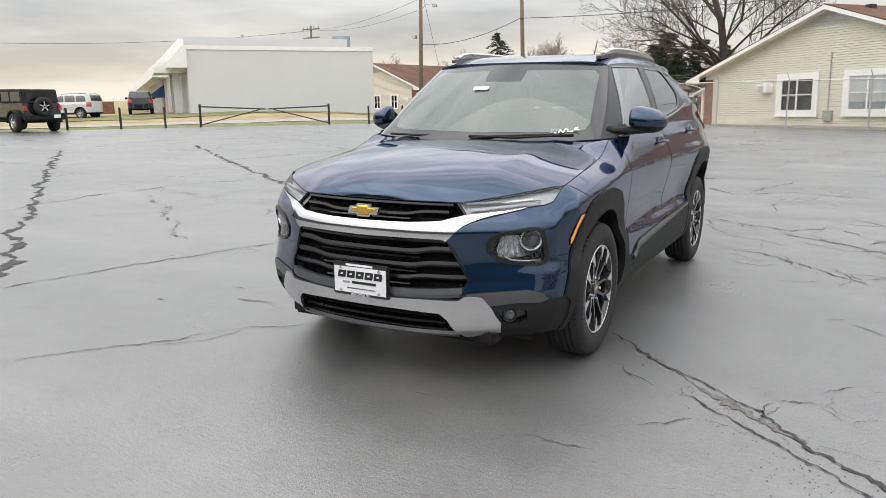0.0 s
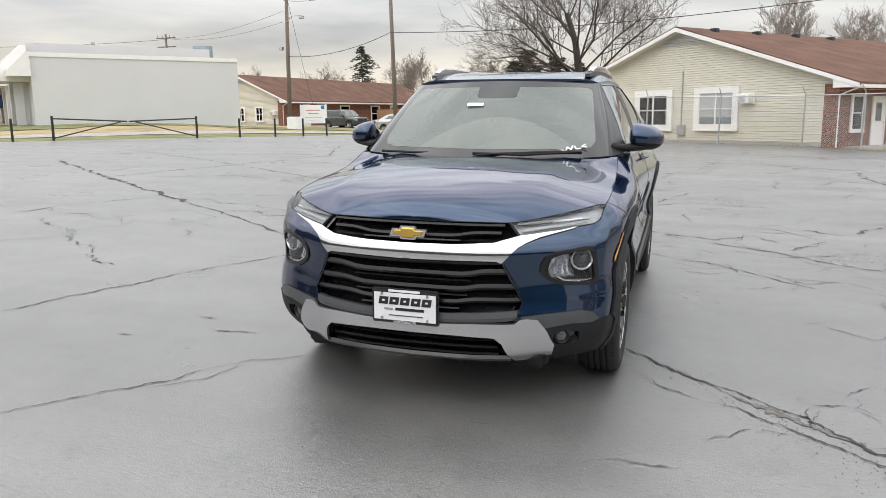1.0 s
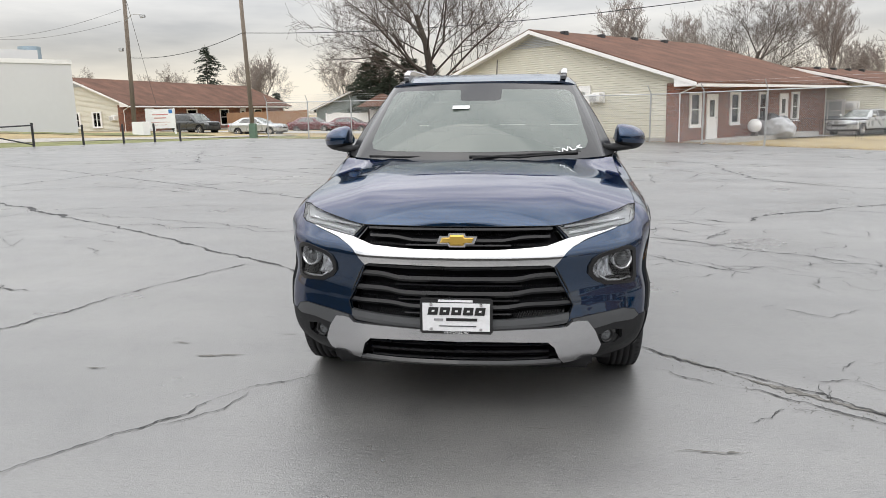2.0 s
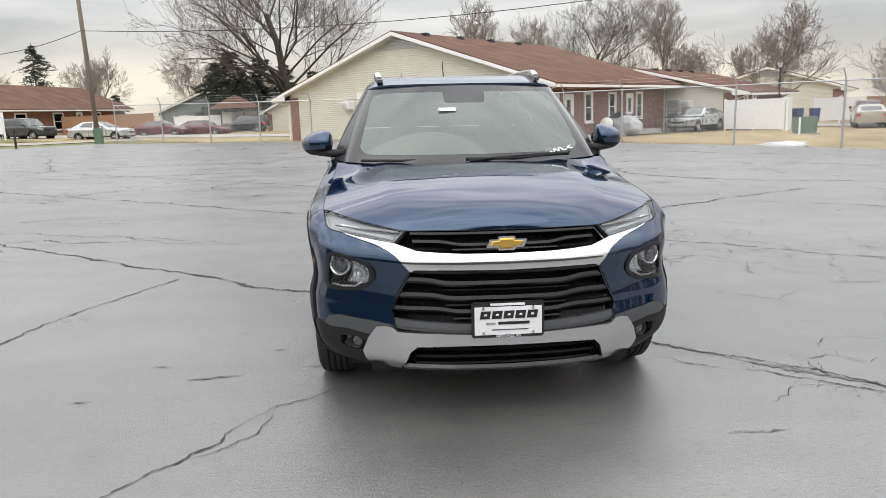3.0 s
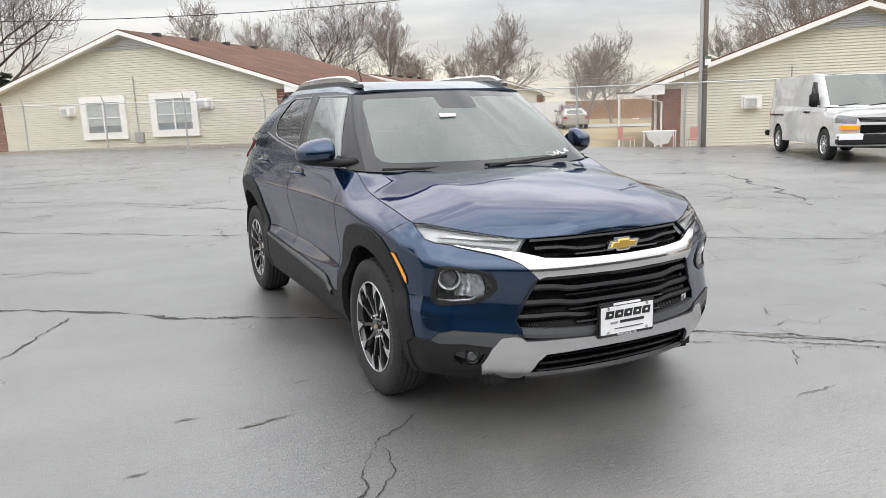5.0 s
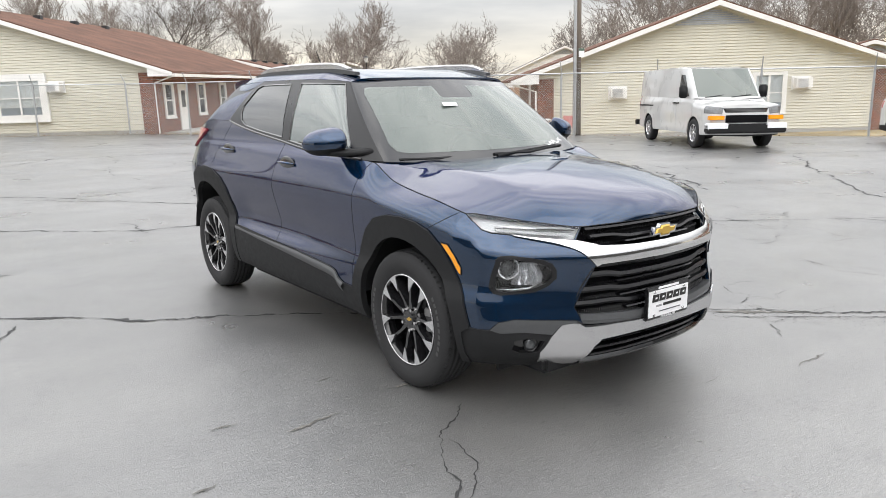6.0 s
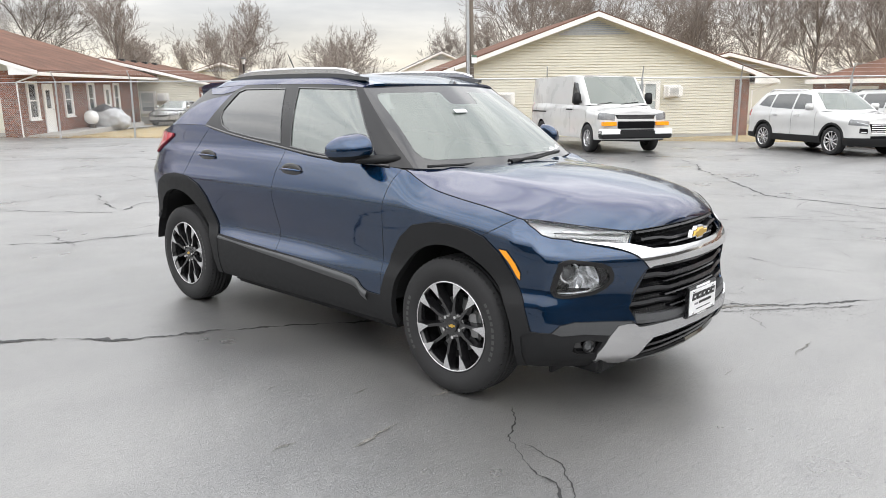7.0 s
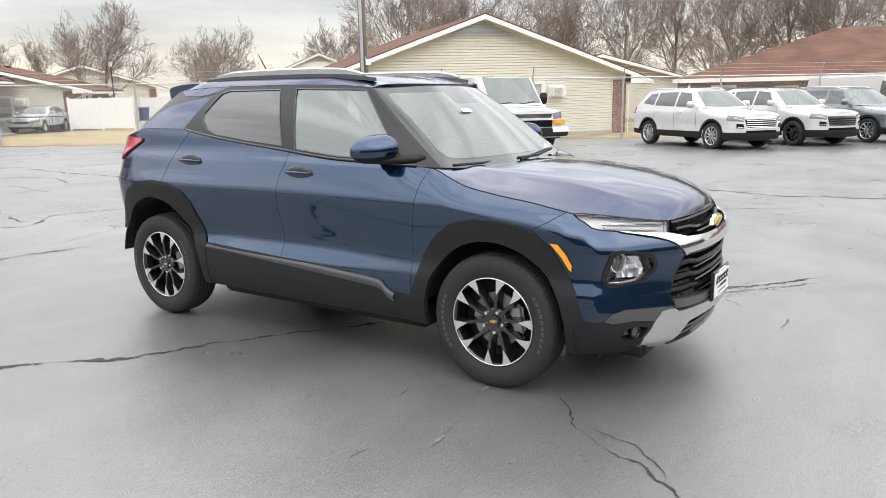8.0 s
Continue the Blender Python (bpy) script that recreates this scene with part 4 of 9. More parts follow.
# ---- trees ----
def branch_mesh(seed, height, spread_f=0.62, levels=5, trunk_r=0.22, upright=0.35, first=0.25, fine=0.010, kids0=9, thin=1.0, droop=0.0, last=3):
    """Trunk and limbs, and the twigs, of a bare tree, as two bmeshes."""
    rnd = random.Random(seed)
    wood, twigs = bmesh.new(), bmesh.new()

    def grow(p, d, length, r, level):
        n = 4 if level == 0 else 3
        pts, q, dd = [p.copy()], p.copy(), d.copy()
        for i in range(n):
            dd = (dd + Vector((rnd.gauss(0, 0.13), rnd.gauss(0, 0.13), rnd.gauss(0.03, 0.08)))).normalized()
            q = q + dd * (length / n)
            pts.append(q.copy())
        rad = [r * (1 - 0.5 * i / n) for i in range(n + 1)]
        tgt = wood if level <= 2 else twigs
        tube(tgt, pts, [max(x, fine) for x in rad], (8, 6, 4, 3, 3, 3)[min(level, 5)], cap=False)
        if level >= levels:
            return
        kids = (kids0, 7, 5, 4, last, 2)[level]
        for k in range(kids):
            u = first + (1 - first) * (k + rnd.random()) / kids if level == 0 else 0.22 + 0.78 * (k + rnd.random()) / kids
            f = u * n
            i = min(int(f), n - 1)
            s = pts[i].lerp(pts[i + 1], f - i)
            base = (pts[i + 1] - pts[i]).normalized()
            a = rnd.uniform(0, 6.283)
            side = base.orthogonal().normalized()
            side.rotate(Matrix.Rotation(a, 3, base))
            ang = rnd.uniform(0.45, 0.95) + (droop * (1 - u) if level == 0 else 0.0)
            nd = (base * math.cos(ang) + side * math.sin(ang) + Vector((0, 0, upright * 0.5))).normalized()
            grow(s, nd, length * rnd.uniform(0.42, 0.68) * (1.0 if level else spread_f / 0.62 * (1.15 - 0.45 * u)), r * (1 - 0.5 * u) * rnd.uniform(0.38, 0.54) * (thin if level == 0 else 1.0), level + 1)
    grow(Vector((0, 0, -0.2)), Vector((0, 0, 1)), height * 0.72, trunk_r, 0)
    return wood, twigs


def bare_tree(seed, height, label, hazed=False, **kw):
    root = empty("bare_tree", Matrix.Identity(4), label=label, category="tree")
    wood, twigs = branch_mesh(seed, height, **kw)
    # far trees wear the paler colour on trunk and crown alike
    part("trunk", wood, M["twig_hazed" if hazed else "bark"], root, smooth=True)
    part("crown", twigs, M["twig_hazed" if hazed else "twig"], root)
    return root


big = bare_tree(11, 12.5, "large leafless spreading tree behind the cream house", levels=5, trunk_r=0.40, spread_f=0.98, upright=0.36, first=0.2, fine=0.009, kids0=17, thin=0.72, droop=0.35)
big.matrix_basis = far(-10.6, 85.0, -0.3, 40) @ Matrix.Scale(1.5, 4)
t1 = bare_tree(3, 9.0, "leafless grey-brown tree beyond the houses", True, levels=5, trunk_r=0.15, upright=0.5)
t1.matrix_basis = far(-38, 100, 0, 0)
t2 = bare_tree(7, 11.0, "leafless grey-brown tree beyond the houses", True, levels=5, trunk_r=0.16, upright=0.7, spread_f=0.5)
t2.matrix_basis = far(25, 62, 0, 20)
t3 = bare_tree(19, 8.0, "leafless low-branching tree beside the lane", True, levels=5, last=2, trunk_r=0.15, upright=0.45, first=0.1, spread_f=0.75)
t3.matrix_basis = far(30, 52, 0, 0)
rnd = random.Random(77)


def scatter(src, rows):
    for x, y, s in rows:
        ob = copy_thing(src, far(x, y, -0.2, rnd.uniform(0, 360)) @ Matrix.Scale(s, 4))
        ob.scale = (s, s, s * rnd.uniform(0.9, 1.1))


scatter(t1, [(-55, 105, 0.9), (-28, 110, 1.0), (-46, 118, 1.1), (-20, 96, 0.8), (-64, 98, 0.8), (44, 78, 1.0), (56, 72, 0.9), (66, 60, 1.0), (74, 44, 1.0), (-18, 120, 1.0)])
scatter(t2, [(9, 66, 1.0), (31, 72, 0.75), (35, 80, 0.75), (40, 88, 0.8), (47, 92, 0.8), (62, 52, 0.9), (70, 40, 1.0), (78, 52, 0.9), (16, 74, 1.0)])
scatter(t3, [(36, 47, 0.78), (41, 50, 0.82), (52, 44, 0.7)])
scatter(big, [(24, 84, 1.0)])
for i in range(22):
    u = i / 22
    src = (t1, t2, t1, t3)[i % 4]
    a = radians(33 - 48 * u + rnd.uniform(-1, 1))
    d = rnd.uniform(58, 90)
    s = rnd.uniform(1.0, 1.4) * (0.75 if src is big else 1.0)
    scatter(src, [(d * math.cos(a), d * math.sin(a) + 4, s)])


def conifer(seed, h, r, label, taper=0.8):
    rnd = random.Random(seed)
    root = empty("conifer", Matrix.Identity(4), label=label, category="tree")
    bm = bmesh.new()
    tube(bm, [(0, 0, -0.2), (0, 0, h)], [0.16, 0.02], 8)
    part("trunk", bm, M["bark"], root)
    bm = bmesh.new()
    z = h * 0.12
    while z < h * 0.98:
        k = (1 - z / h) ** taper * (0.8 + 0.35 * math.sin(z * 5.0 / h * 3.1 + seed))
        for b in range(7):
            a = rnd.uniform(0, 6.283)
            L = r * k * rnd.uniform(0.55, 1.1) + 0.1
            for j in range(int(7 + 9 * k)):
                u = rnd.uniform(0.12, 1.0)
                p = Vector((math.cos(a) * L * u, math.sin(a) * L * u, z - 0.25 * L * u + rnd.uniform(-0.1, 0.1)))
                for t in range(5):
                    q = p + Vector((rnd.gauss(0, 0.22), rnd.gauss(0, 0.22), rnd.gauss(-0.03, 0.08)))
                    w = Vector((rnd.gauss(0, 0.03), rnd.gauss(0, 0.03), rnd.gauss(0, 0.03)))
                    bm.faces.new([bm.verts.new(p + w), bm.verts.new(p - w), bm.verts.new(q)])
        z += h * 0.032
    part("foliage", bm, M["needle"], root, "dense dark green needles")
    return root


c1 = conifer(2, 8.7, 5.6, "dark green spruce behind the brown-roofed house", 0.72)
c1.matrix_basis = far(-40.5, 88.0, 1.5)
c2 = conifer(4, 6.5, 3.3, "shaggy dark pine beside the leafless tree", 0.38)
c2.matrix_basis = far(-17.0, 82, 0) @ Matrix.Scale(1.35, 4)
for x, y, s in ((-14.0, 84, 1.25), (-19.5, 86, 1.2), (-11.5, 86, 1.15), (-8.0, 84, 1.0), (-15.5, 80, 1.0), (-64, 84, 0.9), (-35, 98, 0.7)):
    ob = copy_thing(c2, far(x, y, 0, rnd.uniform(0, 360)))
    ob.scale = (s, s, s)


# ---- yard things ----
def vinyl_fence(m, n, label):
    root = empty("vinyl_fence", m, label=label, category="fence")
    for i in range(n):
        for k in range(12):
            part("board", boxes(((i * 2.0 + 0.06 + k * 0.157, -0.02, 0.12), (i * 2.0 + 0.06 + k * 0.157 + 0.152, 0.02, 1.75))), M["vinyl"], root)
        for z in (1.751, 0.05):
            part("rail", boxes(((i * 2.0 + 0.06, -0.03, z), (i * 2.0 + 1.95, 0.03, z + 0.069))), M["vinyl"], root)
    for i in range(n + 1):
        part("post", boxes(((i * 2.0 - 0.06, -0.06, -0.3), (i * 2.0 + 0.058, 0.06, 1.9), 0.01)), M["vinyl"], root)


vinyl_fence(far(21.0, 41.4, -0.1, -62), 2, "white vinyl privacy fence panels on dry grass")
vinyl_fence(far(22.9, 37.6, -0.1, 55), 1, "short white vinyl privacy fence panel")
vinyl_fence(far(33.4, 52.4, 0.0, -5), 2, "white vinyl privacy fence behind the bins")
vinyl_fence(far(-17, 76, 0.0, -20), 3, "distant white vinyl privacy fence")


def plank_fence(m, L, label):
    root = empty("plank_fence", m, label=label, category="fence")
    bm = boxes(((0, -0.02, 0.02), (0.142, 0.0, 1.85)))
    me = finish(bm, "plank", M["plank"])
    for i in range(int(L / 0.15)):
        o = new("plank", me)
        o.parent = root
        o.location = (i * 0.15, random.uniform(-0.008, 0.008), random.uniform(-0.03, 0.03))
    part("rail", boxes(((0, 0.001, 0.4), (L, 0.05, 0.5)), ((0, 0.001, 1.4), (L, 0.05, 1.5))), M["plank"], root)


plank_fence(far(38.5, 65, 0.0, -52), 24, "tan wooden plank fence along the lane")
vinyl_fence(far(-21.5, 74.5, -0.4, -12), 3, "low white vinyl fence behind the parked sedans")
plank_fence(far(-32, 73, -0.2, -14), 10, "reddish wooden plank fence behind the parked cars")


def wheelie_bin(x, y, rz):
    root = empty("wheeled_bin", far(x, y, 0, rz), label="blue plastic wheeled bin by the white fence", category="bin", group="bins by the fence")
    bm = bmesh.new()
    bmesh.ops.create_cone(bm, segments=4, radius1=0.34, radius2=0.42, depth=0.95, cap_ends=True, matrix=pose(0, 0, 0.53, 0, 0, 45))
    part("body", bm, M["blue_plastic"], root)
    part("lid", boxes(((-0.32, -0.34, 1.0), (0.32, 0.32, 1.07), 0.02)), M["blue_plastic"], root)
    for s in (-1, 1):
        bm = bmesh.new()
        bmesh.ops.create_cone(bm, segments=12, radius1=0.1, radius2=0.1, depth=0.06, cap_ends=True, matrix=pose(s * 0.3, 0.28, 0.1, 0, 90, 0))
        part("wheel", bm, M["tarp_black"], root)


wheelie_bin(31.3, 51.0, 10)
wheelie_bin(32.4, 50.6, -5)

root = empty("transformer_box", far(21.3, 33.0, -0.12, -35), label="squat green steel utility transformer box in the grass", category="utility box")
part("cabinet", boxes(((-0.55, -0.45, 0.05), (0.55, 0.45, 0.85), 0.03)), M["green_box"], root)
part("base", boxes(((-0.7, -0.6, -0.2), (0.7, 0.6, 0.049))), M["concrete"], root)
part("marker_post", boxes(((-0.25, -0.62, -0.1), (-0.15, -0.58, 0.85), 0.01)), M["vinyl"], root, "white marker post")
root = empty("utility_box", far(-17.3, 42.0, -0.15, 5), label="small green utility pedestal beside the fence", category="utility box")
part("cabinet", boxes(((-0.22, -0.2, 0), (0.22, 0.2, 1.0), 0.03)), M["green_box"], root)
root = empty("utility_cabinet", far(-26.5, 45.0, -0.15, -20), label="white steel utility cabinet beside the sign", category="utility box")
part("cabinet", boxes(((-0.55, -0.3, 0), (0.55, 0.3, 1.15), 0.02)), M["vinyl"], root)


def lamp_post(x, y, h):
    root = empty("street_lamp", far(x, y, 0), label="slim black lamp post with a lantern head", category="street lamp")
    bm = bmesh.new()
    tube(bm, [(0, 0, -0.3), (0, 0, 0.4), (0, 0, 0.45), (0, 0, h)], [0.09, 0.09, 0.055, 0.045], 10)
    part("post", bm, M["black_metal"], root)
    bm = bmesh.new()
    bmesh.ops.create_cone(bm, segments=8, radius1=0.10, radius2=0.17, depth=0.34, cap_ends=True, matrix=Matrix.Translation((0, 0, h + 0.17)))
    part("lantern", bm, M["blind"], root)
    bm = bmesh.new()
    bmesh.ops.create_cone(bm, segments=8, radius1=0.26, radius2=0.05, depth=0.14, cap_ends=True, matrix=Matrix.Translation((0, 0, h + 0.41)))
    part("cap", bm, M["black_metal"], root)


lamp_post(27.0, 46.0, 3.9)


def sign_board():
    root = empty("property_sign", far(-27.4, 49.6, -0.1, 8), label="white property sign on posts with red script bars", category="sign")
    part("board", boxes(((-1.0, -0.04, 0.55), (1.0, 0.04, 2.0), 0.01)), M["vinyl"], root)
    for x in (-1.05, 1.05):
        part("post", boxes(((x - 0.05, -0.05, -0.3), (x + 0.05, 0.05, 2.05))), M["vinyl"], root)
    for z, w in ((1.55, 0.6), (1.30, 0.45), (1.0, 0.7), (0.8, 0.5)):
        part("lettering_bar", boxes(((-w, -0.05, z), (w, -0.042, z + (0.07 if z > 1.2 else 0.03)))), M["sign_red"], root)
    part("emblem", boxes(((0.66, -0.055, 1.66), (0.94, -0.042, 1.94))), M["sign_blue"], root, "blue access symbol panel")


sign_board()


def covered_grill():
    root = empty("covered_grill", far(12.8, 36.3, -0.05, -40), label="silver and black tarpaulin over a lumpy load on the porch", category="tarpaulin")
    bm = bmesh.new()
    bmesh.ops.create_icosphere(bm, subdivisions=4, radius=1.0)
    for v in bm.verts:
        n = noise.noise(v.co * 2.3) * 0.16 + noise.noise(v.co * 6) * 0.05
        v.co = Vector((v.co.x * (1.02 + n), v.co.y * (0.6 + n), max(0.0, 0.5 + v.co.z * (0.66 + n) - 0.16 * v.co.x)))
    for f in bm.faces:
        f.material_index = 1 if f.calc_center_median().z > 0.95 + 0.1 * math.sin(f.calc_center_median().x * 5) else 0
    ob = new("cover", finish(bm, "cover", [M["tarp_silver"], M["tarp_black"]], True))
    ob.parent = root
    root = empty("globe_ornament", far(11.5, 35.2, -0.05), label="white globe ornament on a dark stand", category="ornament")
    bm = bmesh.new()
    bmesh.ops.create_uvsphere(bm, u_segments=20, v_segments=12, radius=0.34, matrix=Matrix.Translation((0, 0, 0.62)))
    part("globe", bm, M["vinyl"], root, smooth=True)
    bm = bmesh.new()
    tube(bm, [(0, 0, 0), (0, 0, 0.3)], [0.22, 0.12], 10)
    part("stand", bm, M["bark"], root)


covered_grill()


def rail_fence(m, L):
    root = empty("iron_railing", m, label="black iron porch railing with upright bars", category="railing")
    part("rail", boxes(((0, -0.015, 0.85), (L, 0.015, 0.89)), ((0, -0.015, 0.12), (L, 0.015, 0.15))), M["black_metal"], root)
    for i in range(int(L / 0.14) + 1):
        bm = bmesh.new()
        tube(bm, [(i * 0.14, 0, -0.15), (i * 0.14, 0, 0.85)], 0.009, 4)
        part("baluster", bm, M["black_metal"], root)


rail_fence(far(14.0, 38.0, -0.05, 40), 2.6)
rail_fence(far(14.6, 35.2, -0.05, -40), 2.2)


def garden_chair(m, mat, label):
    root = empty("garden_chair", m, label=label, category="chair", group="garden chairs")
    part("seat", boxes(((-0.24, -0.24, 0.38), (0.24, 0.24, 0.42), 0.01)), mat, root)
    part("backrest", boxes(((-0.24, 0.22, 0.42), (0.24, 0.26, 0.85), 0.01)), mat, root)
    for x in (-0.22, 0.22):
        for y in (-0.22, 0.22):
            bm = bmesh.new()
            tube(bm, [(x, y, -0.15), (x, y, 0.38)], 0.014, 5)
            part("leg", bm, M["vinyl"], root)


garden_chair(far(16.2, 18.4, -0.2, 30), M["sign_red"], "red and white folding garden chair behind the fence")
garden_chair(far(18.8, 17.6, -0.3, -60), M["sign_red"], "red and white folding garden chair behind the fence")
root = empty("garden_table", far(17.4, 18.0, -0.25, -38), label="low pale garden table draped with cloth", category="table")
part("tabletop", boxes(((-0.6, -0.4, 0.66), (0.6, 0.4, 0.70), 0.01)), M["blind"], root)
bm = bmesh.new()
prism(bm, [(-0.5, 0.66), (0.5, 0.66), (0.3, 0.25), (-0.1, 0.18), (-0.4, 0.4)], 1, -0.43, -0.41)
part("cloth", bm, M["blind"], root)
for x in (-0.55, 0.55):
    for y in (-0.35, 0.35):
        bm = bmesh.new()
        tube(bm, [(x, y, -0.1), (x, y, 0.66)], 0.016, 5)
        part("leg", bm, M["vinyl"], root)


def porch(m, w, d, h):
    """A little porch roof on white posts at a house corner."""
    root = empty("porch_roof", m, label="white porch roof on slim posts at the house corner", category="porch")
    part("deck", boxes(((0, 0, h), (w, d, h + 0.12))), M["white_paint"], root)
    part("covering", boxes(((-0.05, -0.05, h + 0.121), (w + 0.05, d, h + 0.16))), M["shingle"], root)
    for x in (0.08, w - 0.12):
        bm = bmesh.new()
        tube(bm, [(x, 0.1, -0.3), (x, 0.1, h)], 0.05, 8)
        part("post", bm, M["white_paint"], root)


porch(far(17.4, 20.4, -0.4, -40), 1.6, 5.0, 2.15)
porch(far(29.2, 11.4, -0.3, 50), 2.6, 1.5, 2.1)

# rags and litter in the grass by the fence
bm = bmesh.new()
bmesh.ops.create_icosphere(bm, subdivisions=3, radius=1.0)
for v in bm.verts:
    n = noise.noise(v.co * 3.1) * 0.5
    v.co = Vector((v.co.x * (0.75 + n), v.co.y * (0.3 + n * 0.4), max(-0.02, v.co.z * (0.16 + 0.3 * n) + 0.05)))
ob = part("white_sheet", bm, M["vinyl"], smooth=True)
ob.matrix_basis = far(13.3, 20.6, -0.1, -45)
tagged(ob, "crumpled white sheet lying by the fence", "litter")


def litter(name, n, size, mat, label, off=(-0.9, 0.9)):
    bm = bmesh.new()
    for i in range(n):
        k = rnd.randrange(len(FENCE) - 1)
        u = rnd.random()
        a, b = FENCE[k], FENCE[k + 1]
        L = math.hypot(b[0] - a[0], b[1] - a[1])
        nx, ny = -(b[1] - a[1]) / L, (b[0] - a[0]) / L
        d = rnd.uniform(*off)
        x, y = a[0] + (b[0] - a[0]) * u + nx * d, a[1] + (b[1] - a[1]) * u + ny * d
        s = size * rnd.uniform(0.5, 1.4)
        z = 0.01 if d < 0 else yard_height(x, y) + 0.02
        vs = [bm.verts.new((x + rnd.uniform(-s, s), y + rnd.uniform(-s, s), z + rnd.uniform(0, s * 0.5))) for _ in range(3)]
        bm.faces.new(vs)
    tagged(part(name, bm, mat), label, "litter", kind="stuff")


litter("dead_leaves", 2600, 0.06, M["leaf"], "dead brown leaves gathered along the fence", (-0.35, 1.0))
litter("paper_scraps", 70, 0.10, M["vinyl"], "scraps of white paper along the fence", (-0.1, 0.8))

# tufts of dry grass and weeds
bm = bmesh.new()
for i in range(9000):
    k = rnd.randrange(len(FENCE) - 1)
    u = rnd.random()
    a, b = FENCE[k], FENCE[k + 1]
    L = math.hypot(b[0] - a[0], b[1] - a[1])
    nx, ny = -(b[1] - a[1]) / L, (b[0] - a[0]) / L
    d = abs(rnd.gauss(0.15, 1.6)) + 0.12
    x, y = a[0] + (b[0] - a[0]) * u + nx * d, a[1] + (b[1] - a[1]) * u + ny * d
    h = rnd.uniform(0.06, 0.16) if d > 0.4 else rnd.uniform(0.1, 0.5) * rnd.random()
    z = yard_height(x, y)
    q = Vector((rnd.gauss(0, 0.3), rnd.gauss(0, 0.3), 1)) * h
    bm.faces.new([bm.verts.new((x - 0.012, y, z)), bm.verts.new((x + 0.012, y, z)), bm.verts.new((x + q.x, y + q.y, z + q.z))])
tagged(part("dry_grass_tufts", bm, M["grass"]), "dry straw-coloured grass tufts along the fence", "grass", kind="stuff")

# red trolley and low brown wall by the white building
root = empty("red_trolley", far(-41.5, 38.5, 0.3, 38), label="faded red steel yard trolley by the white building", category="trolley")
part("deck", boxes(((-1.2, -0.5, 0.42), (1.2, 0.5, 0.52)), ((-0.9, -0.4, 1.15), (1.0, 0.4, 1.25))), M["red_paint"], root)
for x in (-0.8, 0.0, 0.8):
    part("stanchion", boxes(((x - 0.2, -0.3, 0.521), (x + 0.2, 0.3, 1.149), 0.02)), M["red_paint"], root)
for x in (-0.9, 0.9):
    for y in (-0.45, 0.45):
        bm = bmesh.new()
        bmesh.ops.create_cone(bm, segments=14, radius1=0.22, radius2=0.22, depth=0.1, cap_ends=True, matrix=pose(x, y, 0.2, 90, 0, 0))
        part("wheel", bm, M["red_paint"], root)
ob = part("garden_wall", boxes(((-3.5, -0.2, -0.5), (3.5, 0.2, 0.95), 0.02)), M["brick"])
ob.matrix_basis = far(-66, 44, 0.2, 35)
tagged(ob, "low reddish brown wall beyond the drive", "wall", kind="structure")


# ---- vehicles ----
def paint(name, base, flake=0.0, rough=0.28):
    m = material(name, base, rough, metal=flake, var=0.03, scale=3, coat=1.0, rvar=0.05, spec=0.1)
    m.node_tree.nodes["Principled BSDF"].inputs["Coat IOR"].default_value = 1.68
    m.node_tree.nodes["Principled BSDF"].inputs["Specular Tint"].default_value = (0.20, 0.34, 0.44, 1)
    return m


